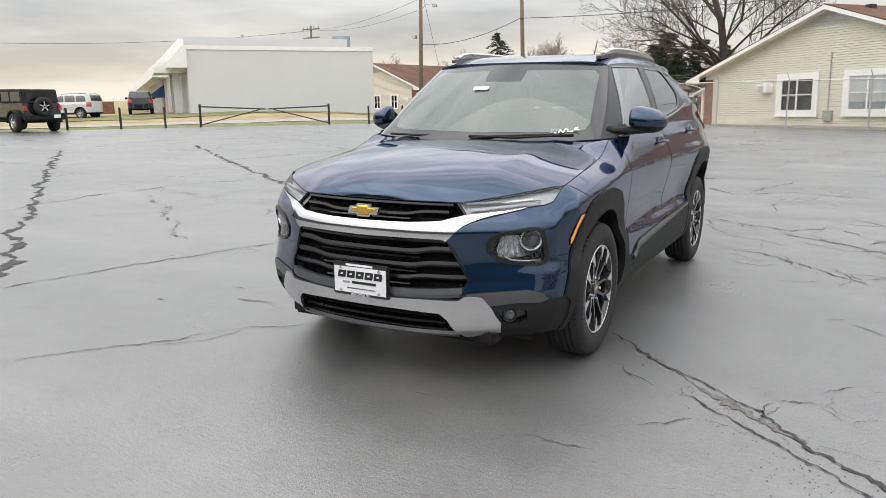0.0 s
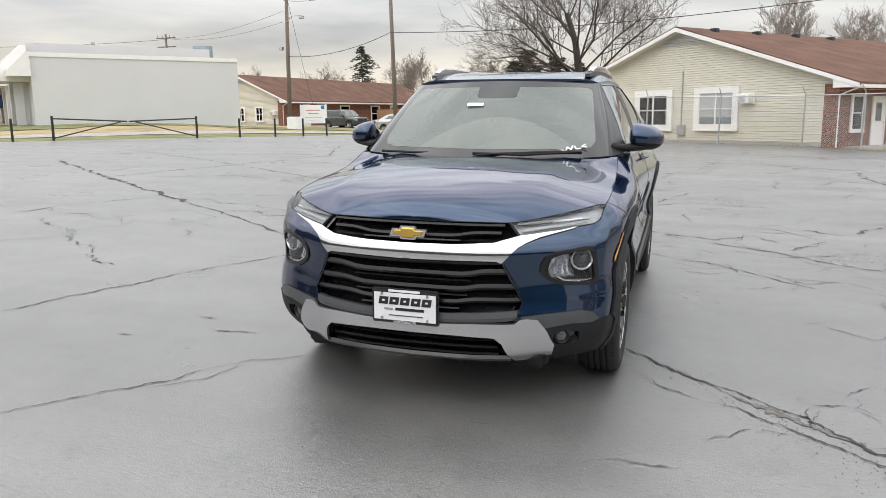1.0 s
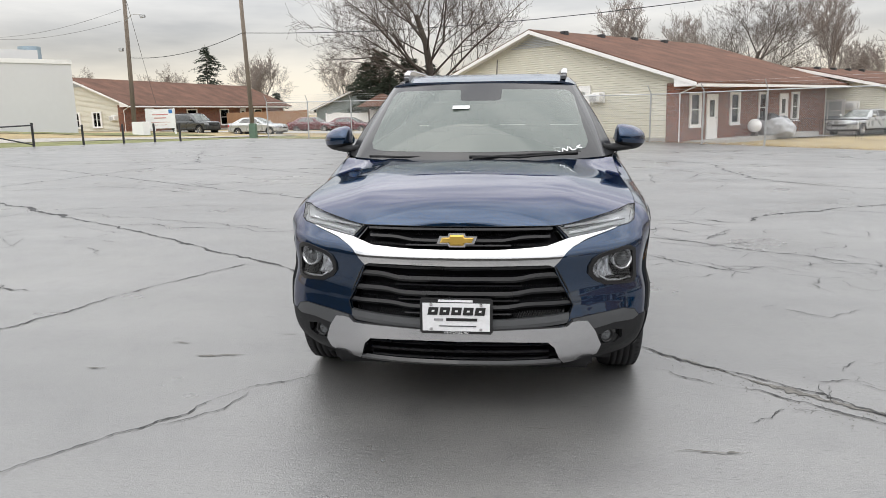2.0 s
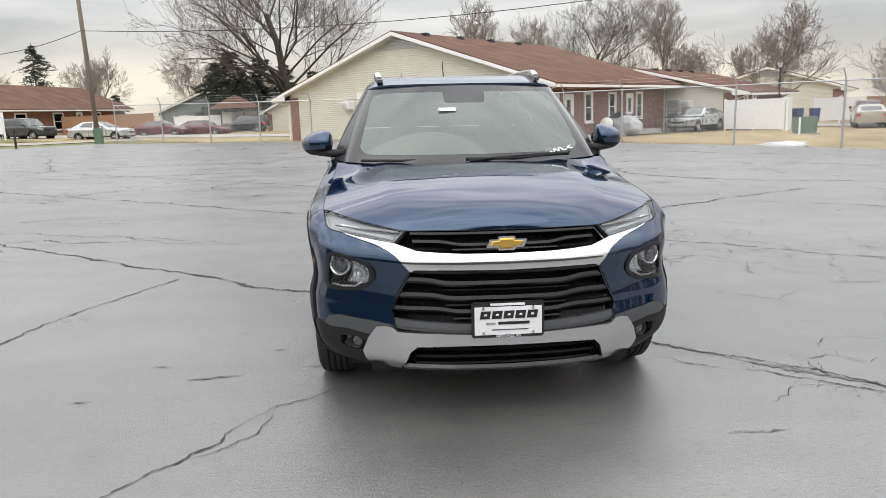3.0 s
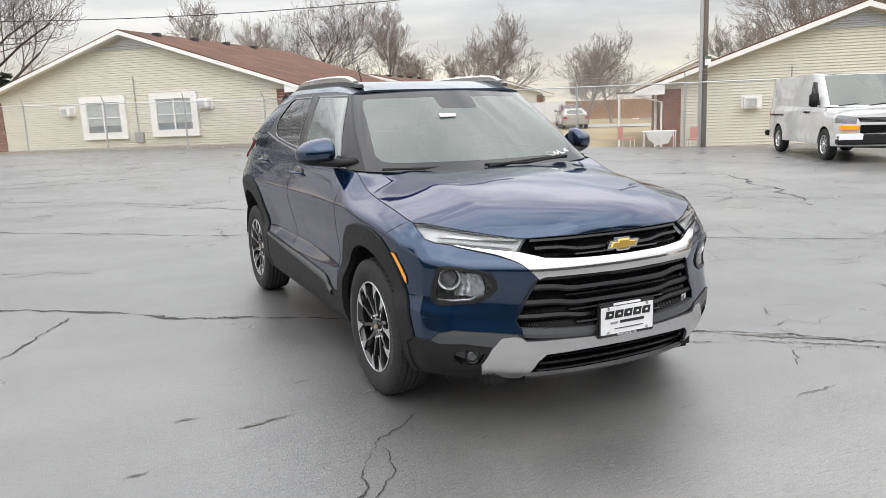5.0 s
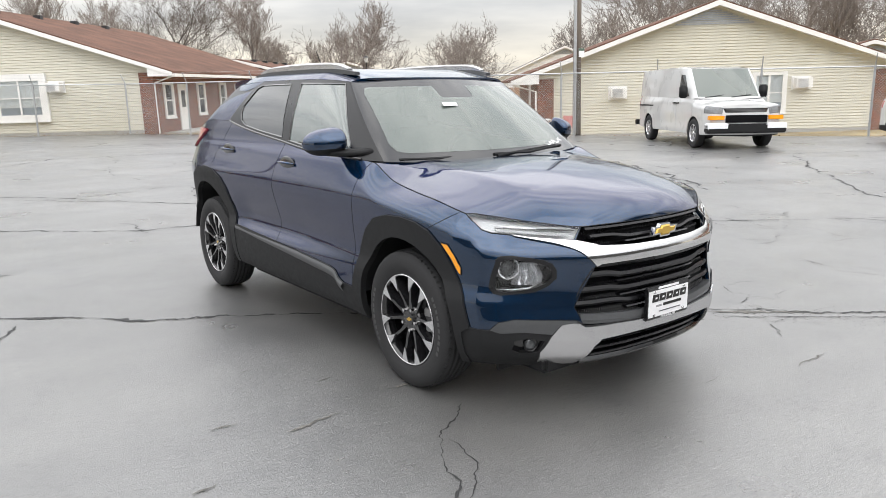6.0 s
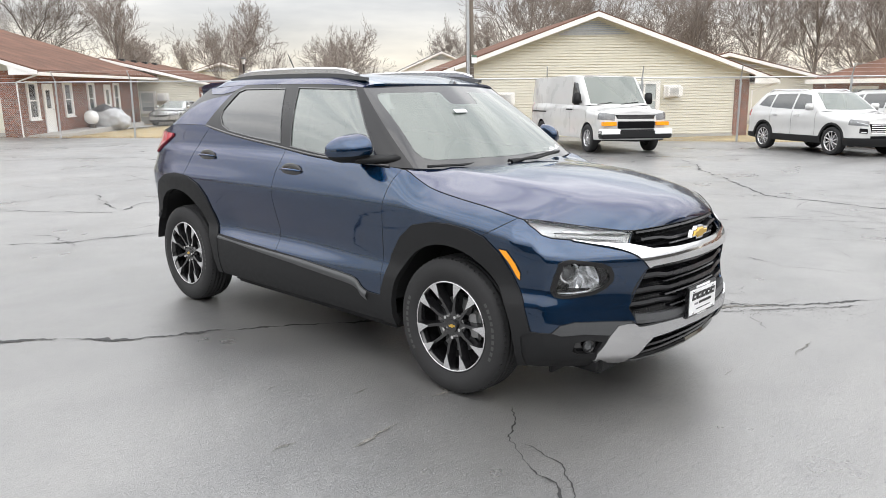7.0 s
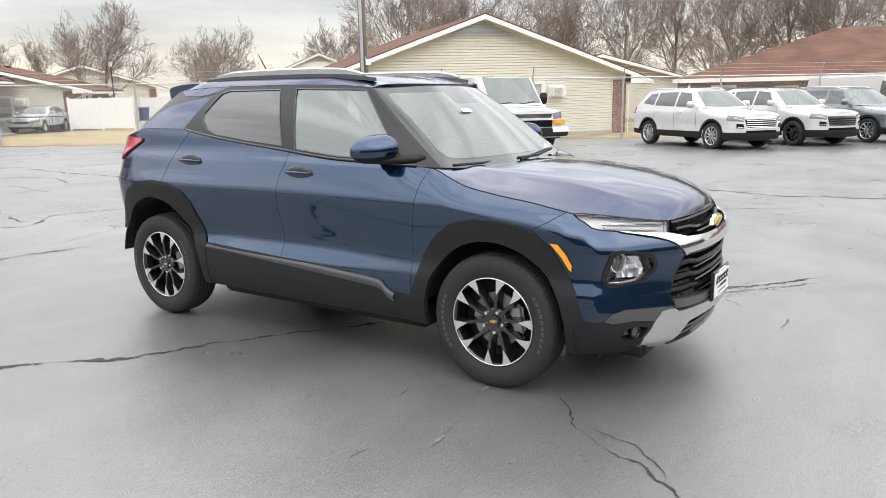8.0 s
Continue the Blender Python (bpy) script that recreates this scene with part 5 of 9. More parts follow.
V = {
    "navy": paint("navy_blue_metallic_paint", (0.0014, 0.0245, 0.070), 0.9, 0.24),
    "white": paint("white_car_paint", (0.52, 0.52, 0.515)),
    "grey": paint("grey_green_car_paint", (0.16, 0.18, 0.185), 0.3),
    "dark_grey": paint("dark_grey_car_paint", (0.040, 0.043, 0.043), 0.2),
    "black": paint("black_car_paint", (0.012, 0.013, 0.015)),
    "silver": paint("silver_car_paint", (0.42, 0.43, 0.43), 0.5),
    "maroon": paint("maroon_car_paint", (0.10, 0.014, 0.02), 0.2),
    "champagne": paint("champagne_car_paint", (0.40, 0.37, 0.32), 0.4),
    "clad": material("black_textured_plastic", (0.015, 0.0153, 0.0163), 0.6, spec=0.22, var=0.15, scale=30, bump=0.0006, bscale=500),
    "clad_grey": material("dark_grey_satin_plastic", (0.055, 0.057, 0.06), 0.42, var=0.08, scale=20),
    "gloss_black": material("gloss_black_plastic", (0.008, 0.008, 0.009), 0.12, var=0.1, coat=0.5),
    "pillar": material("satin_pillar_film", (0.012, 0.012, 0.013), 0.30, var=0.06, spec=0.35),
    "chrome": material("bright_chrome", (0.70, 0.70, 0.70), 0.10, metal=1.0, var=0.02),
    "silver_trim": material("satin_silver_trim", (0.56, 0.56, 0.57), 0.25, metal=0.92, var=0.03),
    "alloy": material("machined_alloy", (0.66, 0.66, 0.67), 0.24, metal=0.9, var=0.05),
    "alloy_black": material("gloss_black_alloy", (0.010, 0.010, 0.011), 0.18, var=0.1, coat=0.6),
    "tyre": material("tyre_rubber", (0.023, 0.023, 0.024), 0.75, spec=0.3, var=0.2, scale=20, bump=0.0008, bscale=160),
    "tyre_mark": material("raised_tyre_marks", (0.045, 0.045, 0.045), 0.7),
    "brake": material("cast_brake_metal", (0.30, 0.30, 0.30), 0.45, metal=0.8),
    "void": material("dark_underbody", (0.006, 0.006, 0.007), 0.9),
    "slat": material("black_satin_slat", (0.006, 0.006, 0.007), 0.28, spec=0.35, var=0.1),
    "mesh": material("black_grille_mesh", (0.004, 0.004, 0.005), 0.7, spec=0.1, var=0.5, scale=60, bump=0.006, bscale=120),
    # the matt share of these three panes paints in sky that glass would mirror
    "screen": glass("windscreen_glass", (0.28, 0.32, 0.30), 1.0, 1.72, sheen_mix=0.28, sheen_tint=(0.34, 0.40, 0.36)),
    "side_glass": glass("door_glass", (0.28, 0.32, 0.30), 1.0, 2.0, sheen_mix=0.28, sheen_tint=(0.34, 0.40, 0.37)),
    "privacy": glass("privacy_glass", (0.05, 0.052, 0.055), 1.0, 1.85, sheen_mix=0.5, sheen_tint=(0.07, 0.075, 0.075)),
    "lens": glass("clear_lamp_lens", (0.93, 0.94, 0.95), 1.0, 1.5),
    "lamp_inner": material("lamp_reflector", (0.82, 0.83, 0.85), 0.16, metal=0.75, var=0.15, scale=40),
    "drl": material("frosted_lamp_bar", (0.55, 0.57, 0.58), 0.3, var=0.05),
    "liner": material("pale_headliner", (0.42, 0.42, 0.41), 0.9),
    "lamp_grey": material("grey_lamp_housing", (0.58, 0.59, 0.60), 0.35, metal=0.1, var=0.15, scale=30),
    "lamp_dark": material("smoked_lamp_lens", (0.17, 0.175, 0.18), 0.15, metal=0.3, var=0.4, scale=30, coat=0.7),
    "fog": material("small_dark_lamp_lens", (0.10, 0.105, 0.11), 0.12, metal=0.4, var=0.6, scale=90, coat=0.6),
    "amber": material("amber_lens", (0.85, 0.33, 0.01), 0.2, coat=0.6),
    "red_lens": material("red_lens", (0.42, 0.026, 0.045), 0.12, coat=0.8),
    "gold": material("gold_badge", (0.62, 0.40, 0.09), 0.3, metal=0.7, var=0.05),
    "seat": material("charcoal_seat_cloth", (0.035, 0.035, 0.037), 0.9, bump=0.001),
    "dash": material("charcoal_dashboard", (0.028, 0.028, 0.03), 0.7),
    "plate_white": material("white_plate", (0.74, 0.74, 0.75), 0.35),
    "ink": material("black_ink", (0.01, 0.01, 0.01), 0.5),
    "film": material("white_protective_film", (0.82, 0.82, 0.84), 0.35, var=0.08, scale=14, bump=0.01, bscale=18),
    "lettering": material("white_paint_marker", (0.85, 0.85, 0.86), 0.6),
}


def surface(points, flip=False):
    """A bmesh over a grid of points, with a face tag for the panels."""
    bm = bmesh.new()
    bm.faces.layers.int.new("tag")
    bm.verts.layers.float_vector.new("n")
    add_surface(bm, points, flip)
    return bm


def stamp(bm):
    """Keeps the normals of the whole, smooth surface, so that panels cut from it shade as one."""
    lay = bm.verts.layers.float_vector["n"]
    if any(v[lay].length > 0.5 for v in itertools.islice(bm.verts, 40)):
        return
    bm.normal_update()
    for v in bm.verts:
        n = Vector((0, 0, 0))
        for f in v.link_faces:
            n += f.normal * f.calc_area()
        if abs(v.co.x) < 1e-3:
            n.x = 0
        v[lay] = n.normalized() if n.length > 1e-12 else v.normal


def add_surface(bm, points, flip=False):
    vs = [[bm.verts.new(p) for p in row] for row in points]
    for r0, r1 in zip(vs, vs[1:]):
        for k in range(len(r0) - 1):
            q = (r0[k], r0[k + 1], r1[k + 1], r1[k])
            if flip:
                q = tuple(reversed(q))
            bm.faces.new(q)
    bmesh.ops.remove_doubles(bm, verts=[v for r in vs for v in r], dist=1e-4)


def imprint(bm, poly, axes, tag, test=None):
    """Cuts an outline, seen along the third axis, into a surface and tags what lies inside it."""
    a, b = axes
    stamp(bm)
    lay = bm.faces.layers.int["tag"]
    n = len(poly)
    for i in range(n):
        p, q = poly[i], poly[(i + 1) % n]
        if abs(p[0] - q[0]) + abs(p[1] - q[1]) < 1e-6:
            continue
        lo = (min(p[0], q[0]) - 1e-4, min(p[1], q[1]) - 1e-4)
        hi = (max(p[0], q[0]) + 1e-4, max(p[1], q[1]) + 1e-4)
        fs = []
        for f in bm.faces:
            us = [v.co[a] for v in f.verts]
            if max(us) < lo[0] or min(us) > hi[0]:
                continue
            ws = [v.co[b] for v in f.verts]
            if max(ws) < lo[1] or min(ws) > hi[1] or (test and not test(f)):
                continue
            fs.append(f)
        if not fs:
            continue
        es = list({e for f in fs for e in f.edges})
        vs = list({v for f in fs for v in f.verts})
        co, no = Vector((0, 0, 0)), Vector((0, 0, 0))
        co[a], co[b] = p
        no[a], no[b] = -(q[1] - p[1]), q[0] - p[0]
        bmesh.ops.bisect_plane(bm, geom=fs + es + vs, dist=1e-5, plane_co=co, plane_no=no.normalized())
    for f in bm.faces:
        c = f.calc_center_median()
        if inside((c[a], c[b]), poly) and (test is None or test(f)):
            f[lay] = tag


def extract(bm, tags, lift=0.0, flange=0.0, gap=0.0):
    """A copy of the faces with those tags, lifted outward, its rim drawn in by a gap and turned inward by a flange."""
    lay = bm.faces.layers.int["tag"]
    out = bmesh.new()
    rim_lay = out.faces.layers.int.new("tag")
    stamp(bm)
    src_n = bm.verts.layers.float_vector["n"]
    nl = out.verts.layers.float_vector.new("n")
    rim_lay = out.faces.layers.int["tag"]
    mp = {}
    tags = tags if isinstance(tags, (set, tuple, list)) else (tags,)
    for f in bm.faces:
        if f[lay] in tags:
            vs = []
            for v in f.verts:
                if v not in mp:
                    mp[v] = out.verts.new(v.co)
                    n = v[src_n]
                    mp[v][nl] = n.normalized() if n.length > 0.1 else v.normal
                vs.append(mp[v])
            try:
                out.faces.new(vs)
            except ValueError:
                pass
    out.normal_update()
    if lift:
        for v in out.verts:
            v.co += v[nl] * lift
    if flange or gap:
        out.normal_update()
        rim = [e for e in out.edges if len(e.link_faces) == 1 and max(abs(v.co.x) for v in e.verts) > 1e-3]
        rv = {v for e in rim for v in e.verts}
        if gap:
            mv = {}
            for v in rv:
                d = Vector((0, 0, 0))
                for e in v.link_edges:
                    if e in rim:
                        f = e.link_faces[0]
                        t = (e.verts[1].co - e.verts[0].co).normalized()
                        w = f.calc_center_median() - e.verts[0].co
                        d += (w - t * w.dot(t)).normalized()
                if d.length > 0.1:
                    mv[v] = d.normalized() * gap
            for v, d in mv.items():
                if abs(v.co.x) < 1e-3:
                    d.x = 0
                v.co += d
        if flange:
            r = bmesh.ops.extrude_edge_only(out, edges=rim)
            for g in r["geom"]:
                if isinstance(g, bmesh.types.BMVert):
                    g.co -= g[nl] * flange
                elif isinstance(g, bmesh.types.BMFace):
                    g[rim_lay] = 1
    return out


def seam(bm, r=0.0022):
    """Dark joint lines along the rim of a panel."""
    nl = bm.verts.layers.float_vector["n"]
    out = bmesh.new()
    for e in bm.edges:
        if len(e.link_faces) == 1 and max(abs(v.co.x) for v in e.verts) > 1e-3:
            a, b = e.verts
            if (a.co - b.co).length > 1e-4:
                d = (b.co - a.co).normalized() * r * 0.6
                tube(out, [a.co - d - a[nl] * 0.0010, b.co + d - b[nl] * 0.0010], r, 4, cap=False)
    return out


def mirrored(bm):
    out = bm.copy()
    nl = out.verts.layers.float_vector.get("n")
    for v in out.verts:
        v.co.x = -v.co.x
        if nl is not None:
            n = v[nl]
            v[nl] = Vector((-n.x, n.y, n.z))
    bmesh.ops.reverse_faces(out, faces=out.faces)
    return out


def both(bm):
    """Joins a half with its mirror image."""
    out = bm.copy()
    r = bmesh.ops.duplicate(out, geom=out.verts[:] + out.edges[:] + out.faces[:])["geom"]
    nl = out.verts.layers.float_vector.get("n")
    for g in r:
        if isinstance(g, bmesh.types.BMVert):
            g.co.x = -g.co.x
            if nl is not None:
                n = g[nl]
                g[nl] = Vector((-n.x, n.y, n.z))
    bmesh.ops.reverse_faces(out, faces=[g for g in r if isinstance(g, bmesh.types.BMFace)])
    bmesh.ops.remove_doubles(out, verts=[v for v in out.verts if abs(v.co.x) < 1e-3], dist=2e-3)
    bm.free()
    return out


def circle(cy, cz, ry, rz, n=40, a0=0.0, a1=360.0):
    return [(cy + ry * math.cos(radians(a0 + (a1 - a0) * i / n)), cz + rz * math.sin(radians(a0 + (a1 - a0) * i / n))) for i in range(n + (0 if a1 - a0 == 360 else 1))]


def lathe(bm, profile, segs, axis_pt=(0, 0, 0)):
    """Turns a profile of (along x, radius) rows round the x axis."""
    rings = []
    for x, r in profile:
        rings.append([bm.verts.new((axis_pt[0] + x, axis_pt[1] + r * math.cos(2 * math.pi * k / segs), axis_pt[2] + r * math.sin(2 * math.pi * k / segs))) for k in range(segs)])
    for a, b in zip(rings, rings[1:]):
        for k in range(segs):
            bm.faces.new((a[k], a[(k + 1) % segs], b[(k + 1) % segs], b[k]))
    return rings


def car_surfaces(S, dens=1.0):
    """Half (x >= 0) of a car: the skin round front, side and rear; the bonnet; the glasshouse; the roof."""
    yc, kf, w, prof, zt, ztf, zlo = S["yc"], S["kf"], S["w"], S["prof"], S["ztop"], S["ztop_front"], S["zlo"]
    xf, y0, y1, yr = S["xf"], S["y0"], S["y1"], S["yr"]
    tuck = S["tuck"]

    def roll(z, top, amount):
        t = max(0.0, min(1.0, (z - (top - 0.11)) / 0.11))
        return -amount * t * t

    cols = []
    n = int(34 * dens)
    for i in range(n):
        cols.append(("F", xf * (1 - (1 - i / n) ** 1.25)))
    n = int(92 * dens)
    for i in range(n + 1):
        cols.append(("S", y0 + (y1 - y0) * i / n))
    n = int(14 * dens)
    for i in range(1, n + 1):
        cols.append(("R", xf * (1 - i / n) ** 1.0))

    def skin(c, v):
        kind, q = c
        if kind == "F":
            top = ztf(q)
            z = zlo(y0) - 0.03 * (1 - q / xf) + (top - zlo(y0) + 0.03 * (1 - q / xf)) * v
            x = q * (1 + prof(z) / 0.9) + roll(z, top, tuck(y0)) * (q / xf) ** 4
            return Vector((max(0, x), yc(z) + kf(q), z))
        if kind == "S":
            top = zt(q)
            z = zlo(q) + (top - zlo(q)) * v
            return Vector((w(q) + prof(z) + roll(z, top, tuck(q)) + S["muscle"](q, z), q, z))
        top = zt(y1)
        z = zlo(y1) + (top - zlo(y1)) * v
        x = (w(y1) + prof(z)) * q / xf
        return Vector((x, y1 + (yr - y1) * (1 - (q / xf) ** 3) - 0.10 * max(0, z - 0.75), z))

    nv = int(S.get("rows", 34) * dens)
    skin_pts = [[skin(c, j / nv) for c in cols] for j in range(nv + 1)]
    top_row = skin_pts[-1]
    edge = [p for p, c in zip(top_row, cols) if c[0] != "R" and p.y <= S["cowl"][1] + 0.02]

    # bonnet
    ys = [p.y for p in edge]
    hood = []
    zc = S["hood"]
    for p in edge:
        row = []
        for k in range(int(22 * dens) + 1):
            t = k / int(22 * dens)
            x = p.x * t
            g = 1 - t ** 2.4
            z = p.z + (zc(p.y) - p.z) * g + S["hood_crease"](x, p.y)* (1 - t ** 8)
            row.append(Vector((x, p.y - S["cowl"][2] * (1 - t * t) * max(0, (p.y - y0) / (S["cowl"][1] - y0)) if p.y > y0 else p.y, z)))
        hood.append(row)

    # glasshouse
    G = S["gh"]
    nf, ns, nr = int(20 * dens), int(56 * dens), int(12 * dens)
    base, topl = [], []
    xb, xt = G["xb"], G["xt"]
    for i in range(nf):
        t = i / nf
        base.append(Vector((xb * t, G["yb"] - G["bow"] * (1 - t * t), G["zb"] + 0.03 * t * t)))
        topl.append(Vector((xt * t, G["yt"] - G["bow"] * (1 - t * t), G["zt"](G["yt"]) + 0.015 * (1 - t * t))))
    for i in range(ns + 1):
        s = i / ns
        yb = G["yb"] + (G["yb2"] - G["yb"]) * s
        yt = G["yt"] + (G["yt2"] - G["yt"]) * s
        zz = zt(yb)
        xs = w(yb) + prof(zz) + roll(zz, zz, tuck(yb)) + S["muscle"](yb, zz)
        if yb < G["yb"] + 0.12:
            u = (yb - G["yb"]) / 0.12
            xs = xb * (1 - u) + xs * u
            zz = (G["zb"] + 0.03) * (1 - u) + zz * u
        base.append(Vector((xs - 0.004, yb, zz)))
        topl.append(Vector((G["xtop"](yt), yt, G["zt"](yt))))
    eb, et = base[-1], topl[-1]
    for i in range(1, nr + 1):
        t = i / nr
        base.append(Vector((eb.x * (1 - t), eb.y + G["rbow"] * (1 - (1 - t) ** 3), eb.z)))
        topl.append(Vector((et.x * (1 - t), et.y + 0.6 * G["rbow"] * (1 - (1 - t) ** 3), et.z + 0.02 * t)))
    nz = int(20 * dens)
    gh = []
    for j in range(nz + 1):
        v = j / nz
        row = []
        for i, (b, t) in enumerate(zip(base, topl)):
            p = b.lerp(t, v)
            bulge = G["bulge"] * math.sin(math.pi * v)
            if i < nf:
                p.y -= bulge * 0.6
                p.z += bulge * 0.6
            elif i <= nf + ns:
                p.x += bulge
            else:
                p.y += bulge
            row.append(p)
        gh.append(row)
    # roof
    side_top = topl[nf:nf + ns + 1]
    roof = []
    for i, p in enumerate(side_top):
        s = i / ns
        row = []
        for k in range(int(18 * dens) + 1):
            t = k / int(18 * dens)
            dy = -G["bow"] * (1 - t * t) * (1 - s) ** 2 + 0.6 * G["rbow"] * (1 - t ** 3) * s ** 3
            row.append(Vector((p.x * t, p.y + dy, p.z + G["crown"] * (1 - t ** 12) * min(1, 0.36 + 3.2 * s) * min(1, 0.3 + 6 * (1 - s)))))
        roof.append(row)
    return skin_pts, hood, gh, roof, (len(cols), nf, ns, nr)


ARCH_F, ARCH_R = 0.0, 2.64


def hero_spec():
    crease = table([(0.0, 0.0), (0.30, 0.0), (0.44, 0.010), (0.50, 0.014), (0.56, 0.002), (0.68, -0.006), (0.9, 0.0)])
    fade = table([(-0.80, 0.0), (-0.5, 0.6), (-0.1, 1.0), (0.25, 0.9), (0.42, 0.8)])
    hump = table([(1.2, 0.0), (1.7, 0.004), (2.2, 0.014), (2.64, 0.018), (3.0, 0.008), (3.2, 0.0)])
    humpf = table([(-0.4, 0.004), (0.0, 0.014), (0.35, 0.008), (0.8, 0.0)])
    band = table([(0.6, 0.0), (0.78, 1.0), (0.92, 1.0), (1.02, 0.15), (1.1, 0.0)])
    scoop = table([(0.525, 0.0), (0.56, 0.40), (0.60, 0.85), (0.65, 1.0), (0.76, 0.55), (0.88, 0.0)])
    scoop_y = table([(0.45, 0.0), (0.7, -0.006), (1.2, -0.024), (1.9, -0.028), (2.2, -0.006), (2.4, 0.0)])
    return {
        "yc": table([(0.2, -0.78), (0.25, -0.82), (0.30, -0.862), (0.38, -0.886), (0.45, -0.886), (0.49, -0.877), (0.53, -0.868), (0.60, -0.862), (0.68, -0.868), (0.73, -0.874), (0.78, -0.856), (0.81, -0.828), (0.87, -0.790), (0.95, -0.775)]),
        "kf": table([(0, 0), (0.2, 0.010), (0.42, 0.050), (0.52, 0.098), (0.60, 0.148), (0.68, 0.198), (0.77, 0.265), (0.83, 0.328), (0.86, 0.37)]),
        "w": table([(-0.5, 0.864), (-0.40, 0.884), (-0.25, 0.8945), (0.0, 0.898), (0.6, 0.893), (1.5, 0.897), (2.3, 0.898), (2.64, 0.898), (2.9, 0.888), (3.08, 0.858)]),
        "rows": 62,
        "prof": table([(0.18, -0.12), (0.26, -0.055), (0.33, -0.022), (0.42, -0.006), (0.50, -0.002), (0.535, -0.003), (0.57, -0.011), (0.60, -0.020), (0.63, -0.0262), (0.66, -0.0265), (0.72, -0.0205), (0.80, -0.0112), (0.88, -0.0026), (0.905, -0.0006), (0.92, -0.0002), (0.935, -0.0018), (0.96, -0.0085), (1.00, -0.0215), (1.05, -0.039), (1.10, -0.058), (1.15, -0.086), (1.25, -0.115), (1.34, -0.145)]),
        "ztop": table([(-0.40, 0.925), (-0.2, 0.962), (0.0, 0.988), (0.19, 1.02), (0.30, 1.06), (0.40, 1.10), (0.6, 1.118), (1.06, 1.133), (1.47, 1.17), (2.0, 1.222), (2.3, 1.262), (2.45, 1.285), (2.8, 1.285), (3.08, 1.235)]),
        "ztop_front": table([(0, 0.868), (0.3, 0.868), (0.42, 0.866), (0.6, 0.888), (0.775, 0.915), (0.86, 0.925)]),
        "zlo": table([(-0.5, 0.235), (-0.3, 0.25), (0.4, 0.275), (2.2, 0.285), (2.84, 0.36), (2.92, 0.55), (3.1, 0.58)]),
        "xf": 0.86, "y0": -0.40, "y1": 3.08, "yr": 3.42,
        "tuck": table([(-0.5, 0.085), (-0.2, 0.085), (0.1, 0.08), (0.38, 0.06), (0.6, 0.0)]),
        "muscle": lambda y, z: (hump(y) + humpf(y)) * band(z) + scoop(z) * scoop_y(y),
        "cowl": (0.0, 0.40, 0.06),
        "hood": table([(-0.80, 0.868), (-0.775, 0.905), (-0.73, 0.945), (-0.66, 0.978), (-0.55, 1.008), (-0.4, 1.040), (-0.2, 1.070), (0.0, 1.088), (0.2, 1.096), (0.4, 1.090)]),
        "hood_crease": lambda x, y: 0.6 * crease(x) * fade(y),
        "gh": {"xb": 0.735, "xt": 0.585, "yb": 0.385, "yt": 0.945, "bow": 0.125, "zb": 1.075, "yb2": 2.98, "yt2": 2.70, "rbow": 0.10, "bulge": 0.016, "crown": 0.062,
               "xtop": table([(0.9, 0.585), (1.3, 0.612), (1.6, 0.615), (2.2, 0.60), (2.7, 0.56)]),
               "zt": table([(0.9, 1.525), (1.2, 1.548), (1.55, 1.556), (2.1, 1.558), (2.7, 1.54)])},
    }


